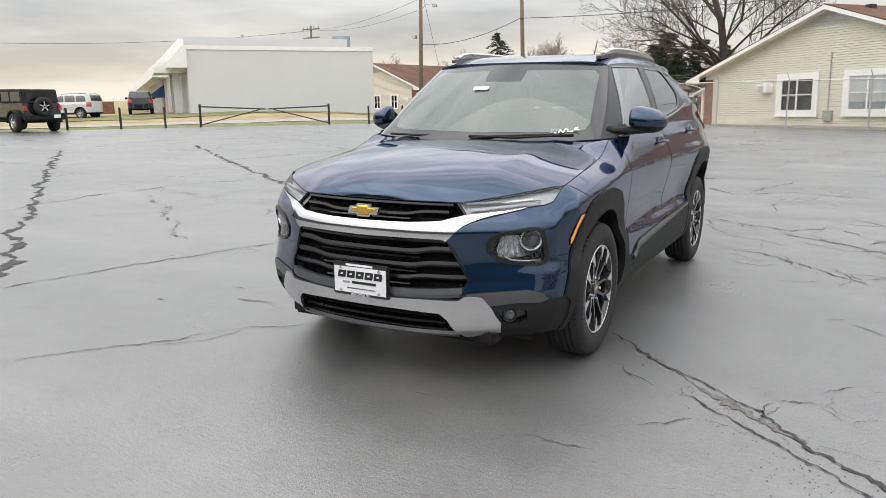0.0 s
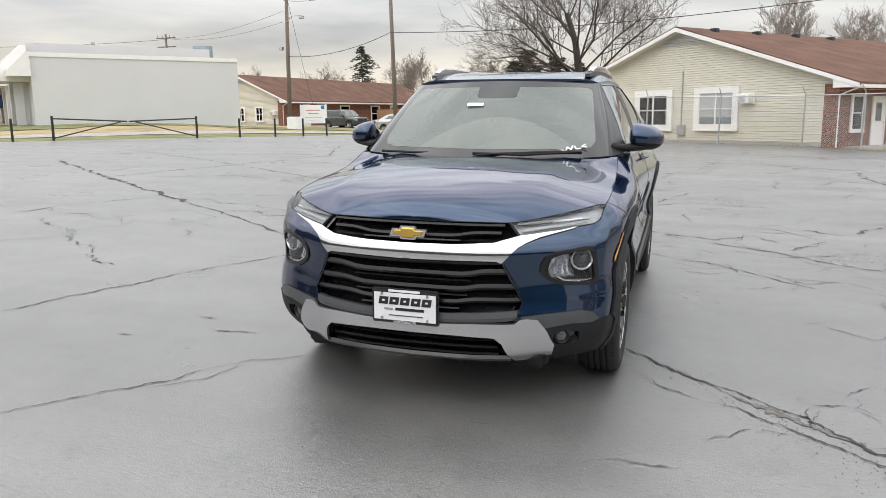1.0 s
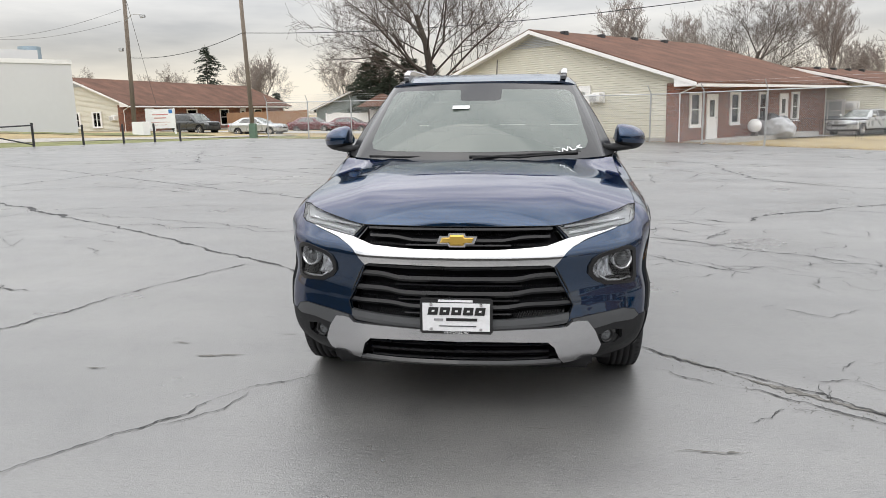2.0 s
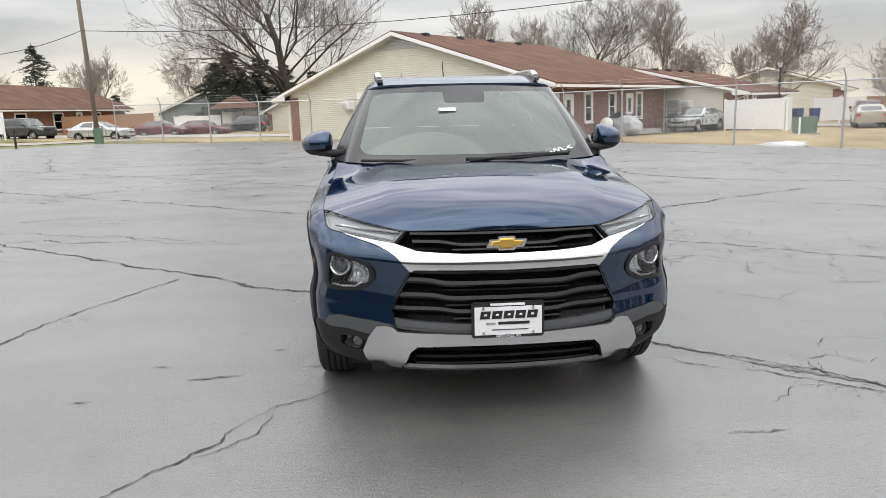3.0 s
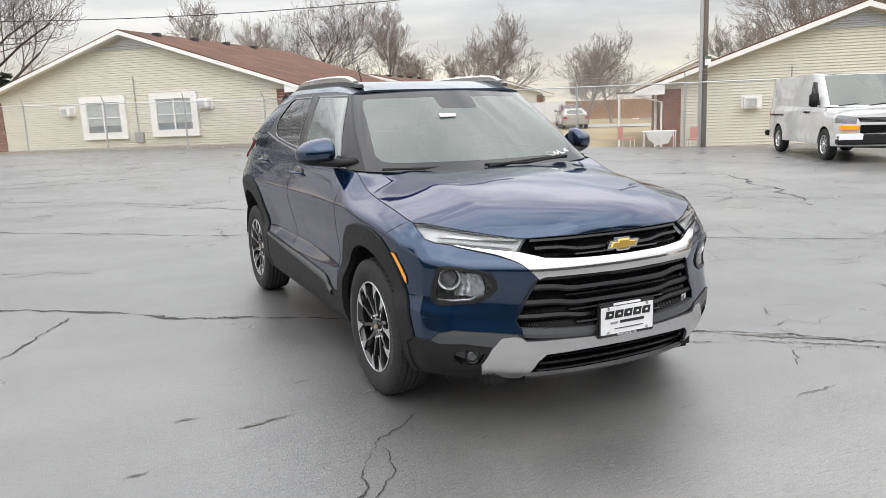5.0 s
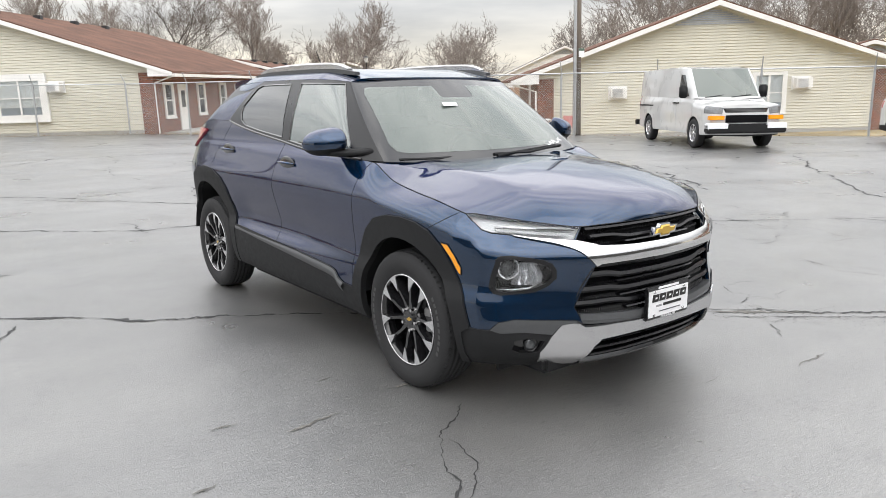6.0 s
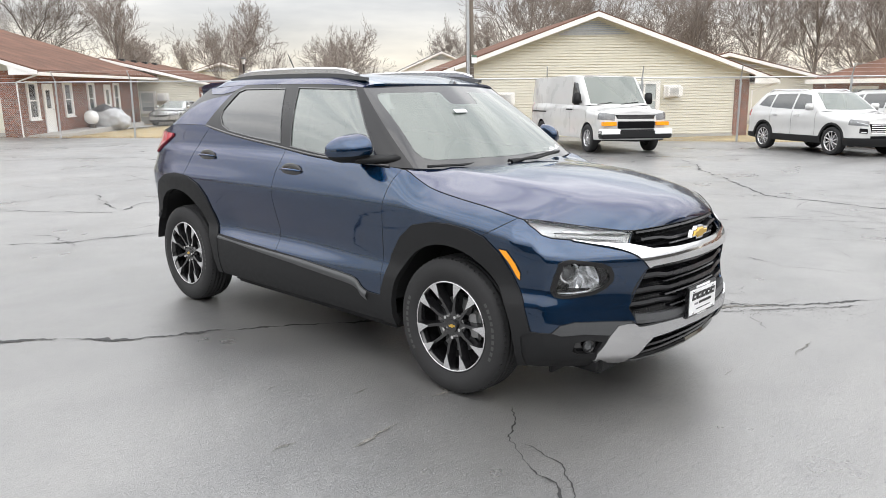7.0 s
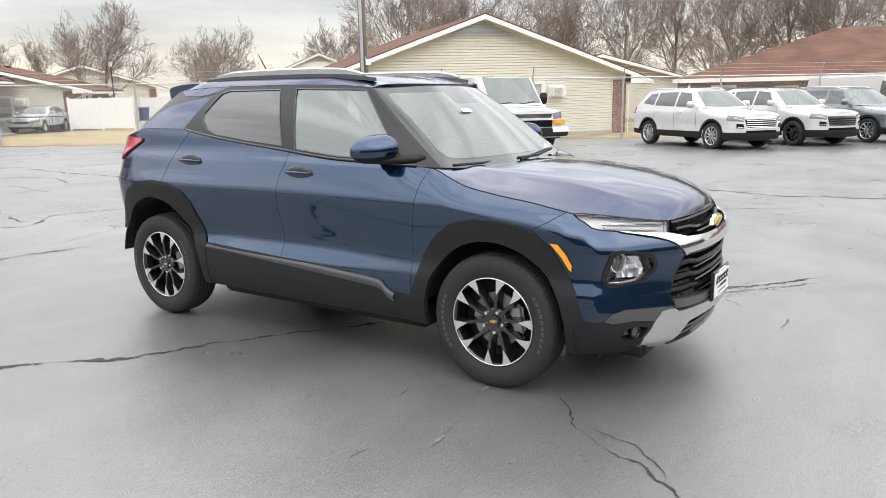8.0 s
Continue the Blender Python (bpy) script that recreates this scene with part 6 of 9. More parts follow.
def wheel(parent, x, y, z, R, width, side, style="hero", rim_r=0.232, spin=0.0, dark=False, detail=True):
    """A wheel facing outward along side * x."""
    root = empty("wheel")
    root.parent = parent
    root.matrix_basis = pose(x, y, z, 0, 0, 0 if side > 0 else 180) @ pose(0, 0, 0, spin, 0, 0)
    segs = 64 if detail else 32
    h = width / 2
    bm = bmesh.new()
    prof = [(-h * 0.8, rim_r * 0.98), (-h, rim_r * 1.15), (-h, R * 0.86), (-h * 0.86, R * 0.965), (-h * 0.55, R * 0.995)]
    if detail:
        for g in (-0.42, -0.14, 0.14, 0.42):
            prof += [(h * (g - 0.035), R), (h * (g - 0.03), R - 0.008), (h * (g + 0.03), R - 0.008), (h * (g + 0.035), R)]
    prof += [(h * 0.55, R * 0.995), (h * 0.86, R * 0.965), (h * 0.97, R * 0.90), (h, R * 0.84), (h, rim_r * 1.22), (h * 0.93, rim_r * 1.08), (h * 0.8, rim_r * 0.99)]
    lathe(bm, prof, segs)
    bmesh.ops.recalc_face_normals(bm, faces=bm.faces)
    tyre = part("tyre", bm, V["tyre"], root, smooth=True)
    if detail:
        me = finish(boxes(((h * 0.60, -0.004, R * 0.965), (h * 0.80, 0.004, R * 0.985))), "tread_block", V["tyre"])
        for k in range(72):
            block = new("tread_block", me)
            block.parent = tyre
            block.matrix_basis = Matrix.Rotation(2 * math.pi * k / 72, 4, "X")
        me = None
        for a0, span in ((60, 60), (240, 60)):
            for k in range(int(span / 6)):
                if me is None:
                    me = finish(boxes(((h * 0.985, -0.010, R * 0.80), (h * 1.004, 0.010, R * 0.845))), "lettering_bar", V["tyre_mark"])
                bar = new("lettering_bar", me)
                bar.parent = tyre
                bar.matrix_basis = Matrix.Rotation(radians(a0 + k * 6), 4, "X")
    bm = bmesh.new()
    lathe(bm, [(h * 0.82, rim_r * 1.03), (h * 0.88, rim_r * 1.03), (h * 0.88, rim_r * 0.985), (h * 0.6, rim_r * 0.95), (-h * 0.8, rim_r * 0.93)], segs)
    bmesh.ops.recalc_face_normals(bm, faces=bm.faces)
    part("rim", bm, V["alloy"] if style in ("steel", "multi") else V["alloy_black"], root, smooth=True)
    if style == "hero":
        bm = bmesh.new()
        lathe(bm, [(h * 0.885, rim_r * 1.012), (h * 0.900, rim_r * 1.008), (h * 0.900, rim_r * 0.988), (h * 0.885, rim_r * 0.984)], segs)
        part("rim_lip", bm, V["alloy"], root, smooth=True)
    bm = bmesh.new()
    bmesh.ops.create_cone(bm, segments=32, radius1=rim_r * 0.62, radius2=rim_r * 0.62, depth=0.02, cap_ends=True, matrix=pose(h * 0.15, 0, 0, 0, 90, 0))
    part("brake_disc", bm, V["brake"], root)
    if detail:
        part("caliper", boxes(((h * 0.1, 0.08, -0.075), (h * 0.42, 0.155, 0.075), 0.015)), V["brake"], root)
    bm = bmesh.new()
    bmesh.ops.create_cone(bm, segments=32, radius1=rim_r * 0.96, radius2=rim_r * 0.96, depth=0.01, cap_ends=True, matrix=pose(-h * 0.3, 0, 0, 0, 90, 0))
    part("back_plate", bm, V["void"], root)
    if style == "hero":
        spokes, face = [], []
        for i in range(5):
            for s in (-1, 1):
                a = 2 * math.pi * i / 5
                bm = bmesh.new()
                # each spoke leaves the hub beside its twin and spreads to the rim
                pts = []
                for u, half, lat, dep in ((0.035, 0.015, 0.014, 0.62), (0.09, 0.0085, 0.026, 0.72), (0.145, 0.0085, 0.050, 0.80), (0.185, 0.013, 0.070, 0.84), (rim_r * 0.965, 0.020, 0.086, 0.865)):
                    pts.append((u, half, lat, dep))
                lo, hi = [], []
                for u, half, lat, dep in pts:
                    hi.append([(h * dep, s * lat - half, u), (h * dep, s * lat + half, u)])
                    lo.append([(h * (dep - 0.42), s * lat - half - 0.010, u), (h * (dep - 0.42), s * lat + half + 0.010, u)])
                ring = []
                for (p, q), (r, t) in zip(hi, lo):
                    ring.append([bm.verts.new(p), bm.verts.new(q), bm.verts.new(t), bm.verts.new(r)])
                for r0, r1 in zip(ring, ring[1:]):
                    for k in range(4):
                        bm.faces.new((r0[k], r0[(k + 1) % 4], r1[(k + 1) % 4], r1[k]))
                bm.faces.new(ring[0])
                bm.faces.new(list(reversed(ring[-1])))
                bmesh.ops.recalc_face_normals(bm, faces=bm.faces)
                bmesh.ops.transform(bm, matrix=Matrix.Rotation(a, 4, "X"), verts=bm.verts)
                sp = part("spoke", bm, V["alloy_black"], root)
                bm = bmesh.new()
                tip = [(s * 0.049, 0.140), (s * 0.084, 0.178), (s * 0.110, 0.198), (s * 0.060, 0.2185), (s * 0.053, 0.180)]
                prism(bm, tip, 0, h * 0.845, h * 0.885)
                bmesh.ops.transform(bm, matrix=Matrix.Rotation(a, 4, "X"), verts=bm.verts)
                part("machined_tip", bm, V["alloy"], sp, "bright machined spoke tip")
        bm = bmesh.new()
        lathe(bm, [(h * 0.3, 0.074), (h * 0.58, 0.072), (h * 0.66, 0.06), (h * 0.62, 0.036), (h * 0.62, 0.0)], 32)
        bmesh.ops.recalc_face_normals(bm, faces=bm.faces)
        part("hub", bm, V["alloy_black"], root, smooth=True)
        for i in range(5):
            a = 2 * math.pi * (i + 0.5) / 5
            bm = bmesh.new()
            bmesh.ops.create_cone(bm, segments=6, radius1=0.011, radius2=0.009, depth=0.03, cap_ends=True, matrix=pose(h * 0.66, 0.056 * math.sin(a), 0.056 * math.cos(a), 0, 90, 0))
            part("lug_nut", bm, V["chrome"], root)
        bm = bmesh.new()
        bmesh.ops.create_cone(bm, segments=32, radius1=0.034, radius2=0.031, depth=0.014, cap_ends=True, matrix=pose(h * 0.66, 0, 0, 0, 90, 0))
        cap = part("hub_cap", bm, V["alloy_black"], root)
        bm = bmesh.new()
        prism(bm, [(-0.020, -0.005), (0.020, -0.005), (0.020, 0.005), (-0.020, 0.005)], 0, h * 0.725, h * 0.735)
        prism(bm, [(-0.007, -0.009), (0.007, -0.009), (0.007, 0.009), (-0.007, 0.009)], 0, h * 0.724, h * 0.737)
        part("badge", bm, V["gold"], cap, "small gold cross-shaped badge")
    else:
        n = {"multi": 10, "steel": 8, "black": 8}.get(style, 10)
        mat = V["alloy_black"] if style == "black" else V["alloy"]
        for i in range(n):
            bm = bmesh.new()
            box(bm, (h * 0.45, -0.016, 0.02), (h * 0.84, 0.016, rim_r * 0.99), 0.004, m=Matrix.Rotation(2 * math.pi * i / n, 4, "X") @ Matrix.Rotation(radians(8), 4, "Z"))
            part("spoke", bm, mat, root)
        bm = bmesh.new()
        bmesh.ops.create_cone(bm, segments=20, radius1=0.06, radius2=0.045, depth=0.04, cap_ends=True, matrix=pose(h * 0.8, 0, 0, 0, 90, 0))
        part("hub_cap", bm, mat, root)
    return root


def bar_on(S, x0, x1, zf, height, depth, inset, n=40, taper=0.0):
    """A bar that follows the nose of the car between x0 and x1."""
    bm = bmesh.new()
    ring = []
    for i in range(n + 1):
        x = x0 + (x1 - x0) * i / n
        z = zf(x)
        y = S["yc"](z) + S["kf"](abs(x)) + inset
        hh = height / 2
        ring.append([bm.verts.new(p) for p in ((x, y, z - hh * 0.7), (x, y - 0.006, z), (x, y, z + hh), (x, y + depth, z + hh * 0.8), (x, y + depth, z - hh))])
    for a, b in zip(ring, ring[1:]):
        for k in range(5):
            bm.faces.new((a[k], a[(k + 1) % 5], b[(k + 1) % 5], b[k]))
    bm.faces.new(ring[0])
    bm.faces.new(list(reversed(ring[-1])))
    bmesh.ops.recalc_face_normals(bm, faces=bm.faces)
    return bm


def hero_car():
    S = hero_spec()
    skin_pts, hood, gh, roof, _ = car_surfaces(S)
    car = empty("compact_suv", Matrix.Identity(4), label="navy blue compact SUV with black cladding and chrome grille bar", category="car")
    navy = V["navy"]
    bm = surface(skin_pts)
    bmesh.ops.recalc_face_normals(bm, faces=bm.faces)
    probe = max(bm.faces, key=lambda f: f.calc_center_median().x)
    if probe.normal.x < 0:
        bmesh.ops.reverse_faces(bm, faces=bm.faces)

    def front(f):
        return f.calc_center_median().y < -0.30

    POD = [(0.785, 0.745), (0.765, 0.758), (0.735, 0.760), (0.625, 0.740), (0.588, 0.721), (0.568, 0.688), (0.566, 0.655), (0.592, 0.622), (0.645, 0.594), (0.765, 0.582), (0.790, 0.590), (0.798, 0.615)]

    def pod_in(d):
        """The outline of the lamp pod, drawn in by d."""
        cx, cz = 0.685, 0.672
        return [(x + (cx - x) * d / math.hypot(x - cx, z - cz) * 1.15, z + (cz - z) * d / math.hypot(x - cx, z - cz) * 1.15) for x, z in POD]

    def flank(f):
        c = f.calc_center_median()
        return c.y > -0.62 and c.x > 0.6 and c.y < 3.2

    T = dict(fender=1, bumper=2, front_door=3, rear_door=4, quarter=5, rocker=6, clad=7, chrome=8, upper_grille=9, grille=10, skid=11, intake=12, headlamp=13, lamp=14, fog=15, flare_f=16, flare_r=17, marker=18, hole=19, trim=20, tail=21, lower_side=22, rear_clad=23, bezel=24)
    lay = bm.faces.layers.int["tag"]
    for f in bm.faces:
        c = f.calc_center_median()
        f[lay] = T["quarter"] if c.y > 1.5 else T["fender"]
    # flank, seen from the side
    imprint(bm, [(0.455, 1.20), (0.42, 1.095), (0.447, 0.966), (0.469, 0.787), (0.485, 0.64), (0.498, 0.2), (1.46, 0.2), (1.462, 0.536), (1.467, 0.844), (1.458, 1.026), (1.43, 1.09), (1.415, 1.3)], (1, 2), T["front_door"], flank)
    imprint(bm, [(1.415, 1.3), (1.43, 1.09), (1.458, 1.026), (1.467, 0.844), (1.462, 0.536), (1.46, 0.2), (2.2, 0.2), (2.30, 0.70), (2.40, 0.82), (2.52, 0.90), (2.53, 0.945), (2.505, 1.045), (2.44, 1.181), (2.33, 1.3)], (1, 2), T["rear_door"], flank)
    imprint(bm, [(-0.362, 0.96), (-0.372, 0.935), (-0.30, 0.885), (-0.19, 0.825), (-0.25, 0.70), (-0.44, 0.55), (-0.44, 0.1), (-1.2, 0.1), (-1.2, 0.98)], (1, 2), T["bumper"], lambda f: f.calc_center_median().y < 0)
    # nose, seen from the front
    imprint(bm, [(0.46, 0.15), (0.46, 0.43), (0.50, 0.462), (0.56, 0.467), (0.735, 0.477), (0.79, 0.463), (0.815, 0.427), (1.0, 0.427), (1.0, 0.1)], (0, 2), T["clad"], front)
    imprint(bm, [(0.815, 0.428), (0.79, 0.463), (0.735, 0.477), (0.56, 0.467), (0.50, 0.462), (0.50, 0.44), (0.575, 0.400), (0.70, 0.418), (0.785, 0.414)], (0, 2), T["trim"], front)
    imprint(bm, [(-0.02, 0.90), (-0.02, 0.773), (0.107, 0.774), (0.19, 0.775), (0.266, 0.778), (0.382, 0.785), (0.45, 0.804), (0.474, 0.812), (0.424, 0.866), (0.42, 0.90)], (0, 2), T["upper_grille"], front)
    imprint(bm, [(0.432, 0.90), (0.428, 0.868), (0.479, 0.8145), (0.64, 0.832), (0.70, 0.842), (0.765, 0.851), (0.79, 0.864), (0.805, 0.93), (0.80, 0.96), (0.6, 0.96)], (0, 2), T["headlamp"], lambda f: f.calc_center_median().y < -0.385)
    imprint(bm, [(-0.02, 0.772), (0.107, 0.773), (0.19, 0.774), (0.266, 0.777), (0.382, 0.784), (0.45, 0.803), (0.478, 0.811), (0.64, 0.829), (0.70, 0.841), (0.69, 0.835), (0.56, 0.803), (0.50, 0.780), (0.474, 0.765), (0.412, 0.702), (0.392, 0.711), (0.267, 0.712), (0.12, 0.710), (-0.02, 0.708)], (0, 2), T["chrome"], front)
    imprint(bm, [(-0.02, 0.707), (0.12, 0.709), (0.267, 0.711), (0.392, 0.710), (0.415, 0.701), (0.442, 0.638), (0.504, 0.521), (0.487, 0.477), (0.477, 0.437), (0.30, 0.433), (0.142, 0.427), (-0.02, 0.413)], (0, 2), T["grille"], front)
    imprint(bm, [(-0.02, 0.412), (0.142, 0.426), (0.30, 0.432), (0.472, 0.434), (0.493, 0.451), (0.52, 0.454), (0.563, 0.448), (0.60, 0.395), (0.630, 0.325), (0.615, 0.272), (0.50, 0.250), (0.462, 0.250), (0.44, 0.29), (0.42, 0.345), (0.391, 0.371), (0.224, 0.377), (-0.02, 0.378)], (0, 2), T["skid"], front)
    imprint(bm, [(-0.02, 0.377), (0.224, 0.376), (0.391, 0.370), (0.419, 0.345), (0.439, 0.29), (0.468, 0.237), (0.46, 0.15), (-0.02, 0.15)], (0, 2), T["intake"], front)
    imprint(bm, POD, (0, 2), T["bezel"], front)
    imprint(bm, pod_in(0.016), (0, 2), T["lamp"], front)
    imprint(bm, [(0.637, 0.318), (0.622, 0.375), (0.68, 0.392), (0.735, 0.380), (0.735, 0.335), (0.70, 0.315)], (0, 2), T["fog"], front)
    # sill and wheel arches
    rock = [(2.20, 0.564), (2.14, 0.560), (1.807, 0.546), (1.46, 0.535), (1.199, 0.526), (0.931, 0.511), (0.731, 0.498), (0.681, 0.485), (0.647, 0.448), (0.598, 0.429), (0.40, 0.424), (0.40, 0.1), (2.3, 0.1)]
    imprint(bm, rock, (1, 2), T["rocker"], flank)
    imprint(bm, [(2.95, 0.60), (3.3, 0.66), (3.6, 0.66), (3.6, 0.2), (2.8, 0.2)], (1, 2), T["rear_clad"], lambda f: f.calc_center_median().y > 2.8)
    imprint(bm, [(2.865, 1.195), (3.02, 1.12), (3.12, 1.04), (3.5, 1.04), (3.5, 1.225), (3.0, 1.225), (2.86, 1.215)], (1, 2), T["tail"], lambda f: f.calc_center_median().y > 2.8 and f.calc_center_median().x > 0.5)
    outer_f = [(0.505, 0.1), (0.500, 0.40), (0.454, 0.527), (0.408, 0.664), (0.325, 0.771), (0.227, 0.843), (0.093, 0.874), (-0.036, 0.879), (-0.145, 0.868), (-0.237, 0.839), (-0.324, 0.766), (-0.384, 0.674), (-0.443, 0.568), (-0.475, 0.46), (-0.483, 0.427), (-0.44, 0.40), (-0.42, 0.1)]
    outer_r = [(2.145, 0.1), (2.138, 0.56), (2.196, 0.694), (2.248, 0.809), (2.33, 0.887), (2.466, 0.936), (2.636, 0.947), (2.805, 0.926), (2.94, 0.866), (3.03, 0.76), (3.09, 0.62), (3.11, 0.46), (3.0, 0.40)]
    imprint(bm, outer_f, (1, 2), T["flare_f"], flank)
    imprint(bm, outer_r, (1, 2), T["flare_r"], flank)
    imprint(bm, [(-0.317, 0.793), (-0.36, 0.791), (-0.40, 0.74), (-0.423, 0.69), (-0.42, 0.657), (-0.407, 0.667), (-0.375, 0.725), (-0.34, 0.767)], (1, 2), T["marker"], flank)
    imprint(bm, circle(0.0, 0.350, 0.402, 0.422, 44), (1, 2), T["hole"], flank)
    imprint(bm, [(-0.40, 0.35), (0.405, 0.35), (0.39, 0.1), (-0.37, 0.1)], (1, 2), T["hole"], flank)
    imprint(bm, circle(2.64, 0.350, 0.436, 0.482, 44), (1, 2), T["hole"], flank)
    imprint(bm, [(2.20, 0.35), (3.08, 0.35), (3.05, 0.1), (2.215, 0.1)], (1, 2), T["hole"], flank)

    def side_part(name, tag, mat, lift=0.0, flange=0.014, gap=0.002, label="", smooth=True):
        h = extract(bm, tag, lift, flange, 0)
        other = mirrored(h)
        a = part(name, h, mat, car, label, smooth)
        b = part(name, other, mat, car, label, smooth)
        if gap:
            j = seam(extract(bm, tag, lift))
            tagged(part("panel_joint", mirrored(j), V["void"], b), kind="stuff")
            tagged(part("panel_joint", j, V["void"], a), kind="stuff")
        return a, b

    def full_part(name, tag, mat, lift=0.0, flange=0.014, gap=0.002, label="", smooth=True, src=None):
        h = extract(src or bm, tag, lift, flange, 0)
        ob = part(name, both(h), mat, car, label, smooth)
        if gap >= 0.002:
            tagged(part("panel_joint", both(seam(extract(src or bm, tag, lift))), V["void"], ob), kind="stuff")
        return ob

    doors = side_part("front_door", T["front_door"], navy)
    rdoors = side_part("rear_door", T["rear_door"], navy)
    side_part("fender", T["fender"], navy)
    side_part("quarter_panel", T["quarter"], navy)
    full_part("bumper", T["bumper"], navy)
    side_part("sill_cladding", T["rocker"], V["clad"], lift=0.006, flange=0.03, gap=0.0015, label="black textured sill cladding")
    side_part("lower_bumper", T["clad"], V["clad"], lift=0.003, flange=0.03, gap=0.001, label="black lower bumper plastic")
    side_part("bumper_trim", T["trim"], V["clad_grey"], lift=0.004, flange=0.02, gap=0.001, label="grey bumper trim wedge")
    full_part("rear_bumper", T["rear_clad"], V["clad"], lift=0.004, flange=0.02, gap=0.001)
    full_part("grille_bar", T["chrome"], V["chrome"], lift=0.010, flange=0.03, gap=0.001, label="bright chrome bar across the grille")
    full_part("skid_plate", T["skid"], V["silver_trim"], lift=0.012, flange=0.04, gap=0.001, label="satin silver skid plate")
    side_part("wheel_arch", T["flare_f"], V["clad"], lift=0.010, flange=0.035, gap=0.0, label="black plastic wheel arch moulding")
    side_part("wheel_arch", T["flare_r"], V["clad"], lift=0.010, flange=0.035, gap=0.0, label="black plastic wheel arch moulding")
    side_part("side_marker", T["marker"], V["amber"], lift=0.004, flange=0.02, gap=0.001, label="amber side marker lens")
    side_part("tail_lamp", T["tail"], V["red_lens"], lift=0.012, flange=0.03, gap=0.0015, label="red tail lamp")
    for side, dset in ((1, (doors[0], rdoors[0])), (-1, (doors[1], rdoors[1]))):
        for d, (y, z) in zip(dset, ((1.30, 1.043), (2.285, 1.080))):
            xx = S["w"](y) + S["prof"](z) + S["muscle"](y, z)
            # black dome in place of a hollow: paints the shade behind the handle
            g = bmesh.new()
            bmesh.ops.create_uvsphere(g, u_segments=24, v_segments=12, radius=1.0)
            for v in g.verts:
                v.co = Vector((side * (xx - 0.001) + v.co.x * 0.010, y + v.co.y * 0.104, z - 0.002 + v.co.z * 0.050))
            part("handle_recess", g, V["gloss_black"], d, smooth=True)
            g = bmesh.new()
            tube(g, [(side * (xx + 0.004), y - 0.10, z + 0.006), (side * (xx + 0.030), y - 0.05, z + 0.010), (side * (xx + 0.034), y, z + 0.011), (side * (xx + 0.030), y + 0.06, z + 0.010), (side * (xx + 0.004), y + 0.112, z + 0.004)], [0.007, 0.0095, 0.0105, 0.0095, 0.007], 10, squash=0.8)
            part("handle", g, navy, d, smooth=True)

    # dark inner shell behind the panels, with wheel wells
    inner = extract(bm, [t for k, t in T.items() if k not in ("hole", "grille", "upper_grille", "intake", "lamp", "headlamp", "fog")])
    nl = inner.verts.layers.float_vector["n"]
    for v in inner.verts:
        v.co -= v[nl] * 0.020
    part("inner_shell", both(inner), V["void"], car)
    for yy, r in ((0.0, 0.43), (2.64, 0.46)):
        for s in (-1, 1):
            well = bmesh.new()
            rings = []
            for x in (0.58, 0.862):
                rings.append([well.verts.new((s * x, yy + r * math.cos(radians(a)), 0.345 + r * 1.04 * math.sin(radians(a)))) for a in range(8, 173, 4)])
            for k in range(len(rings[0]) - 1):
                well.faces.new((rings[0][k], rings[0][k + 1], rings[1][k + 1], rings[1][k]))
            well.faces.new(rings[0])
            part("wheel_well", well, V["void"], car)
    part("underbody", boxes(((-0.60, -0.70, 0.20), (0.60, 3.2, 0.34), 0.02), ((-0.80, 0.46, 0.22), (0.80, 2.1, 0.30), 0.02)), V["void"], car)
    for q in (-1, 1):
        lo, hi = sorted((q * 0.50, q * 0.70))
        part("air_deflector", boxes(((lo, -0.50, 0.19), (hi, -0.48, 0.27), 0.004)), V["clad"], car)

    # grille
    g = both(extract(bm, (T["grille"], T["upper_grille"], T["intake"]), lift=-0.055))
    part("grille_mesh", g, V["mesh"], car, "black honeycomb grille mesh", True)

    g = bmesh.new()
    for z0, z1, half in ((0.462, 0.500, 0.465), (0.528, 0.556, 0.482), (0.592, 0.615, 0.455), (0.785, 0.797, 0.40), (0.826, 0.850, 0.41)):
        h, n = z1 - z0, int(2 * half / 0.011)
        for i in range(n):
            x = -half + 2 * half * i / n
            for d in (h * 0.5, -h * 0.5):
                pts = [(min(half, max(-half, x + d * k)), z0 + h * k) for k in (0, 1)]
                tube(g, [Vector((px, S["yc"](pz) + S["kf"](abs(px)) + 0.040, pz)) for px, pz in pts], 0.0014, 3, cap=False)
    tagged(part("honeycomb", g, V["slat"], car), kind="stuff")

    def step(z0, d, c, wdt=0.02):
        return lambda x: z0 + d * (1 / (1 + math.exp(-(abs(x) - c) / wdt)))
    for k, (z0, d, c, hw, x1) in enumerate(((0.640, 0.018, 0.30, 0.030, 0.455), (0.574, 0.016, 0.285, 0.030, 0.490), (0.516, 0.014, 0.255, 0.028, 0.497))):
        part("grille_slat", bar_on(S, -x1, x1, step(z0, d, c), hw, 0.04, 0.012), V["slat"], car)
        part("grille_slat", bar_on(S, -c + 0.02, c - 0.02, lambda x, q=z0: q - 0.026, 0.010, 0.03, 0.016), V["slat"], car)
    part("grille_trim", bar_on(S, -0.485, 0.485, lambda x: 0.442 + 0.10 * x * x, 0.052, 0.04, 0.004), V["clad_grey"], car, "dark grey lower grille trim")
    part("grille_frame", bar_on(S, -0.42, 0.42, lambda x: 0.694 + 0.02 * abs(x), 0.026, 0.05, 0.010), V["slat"], car)
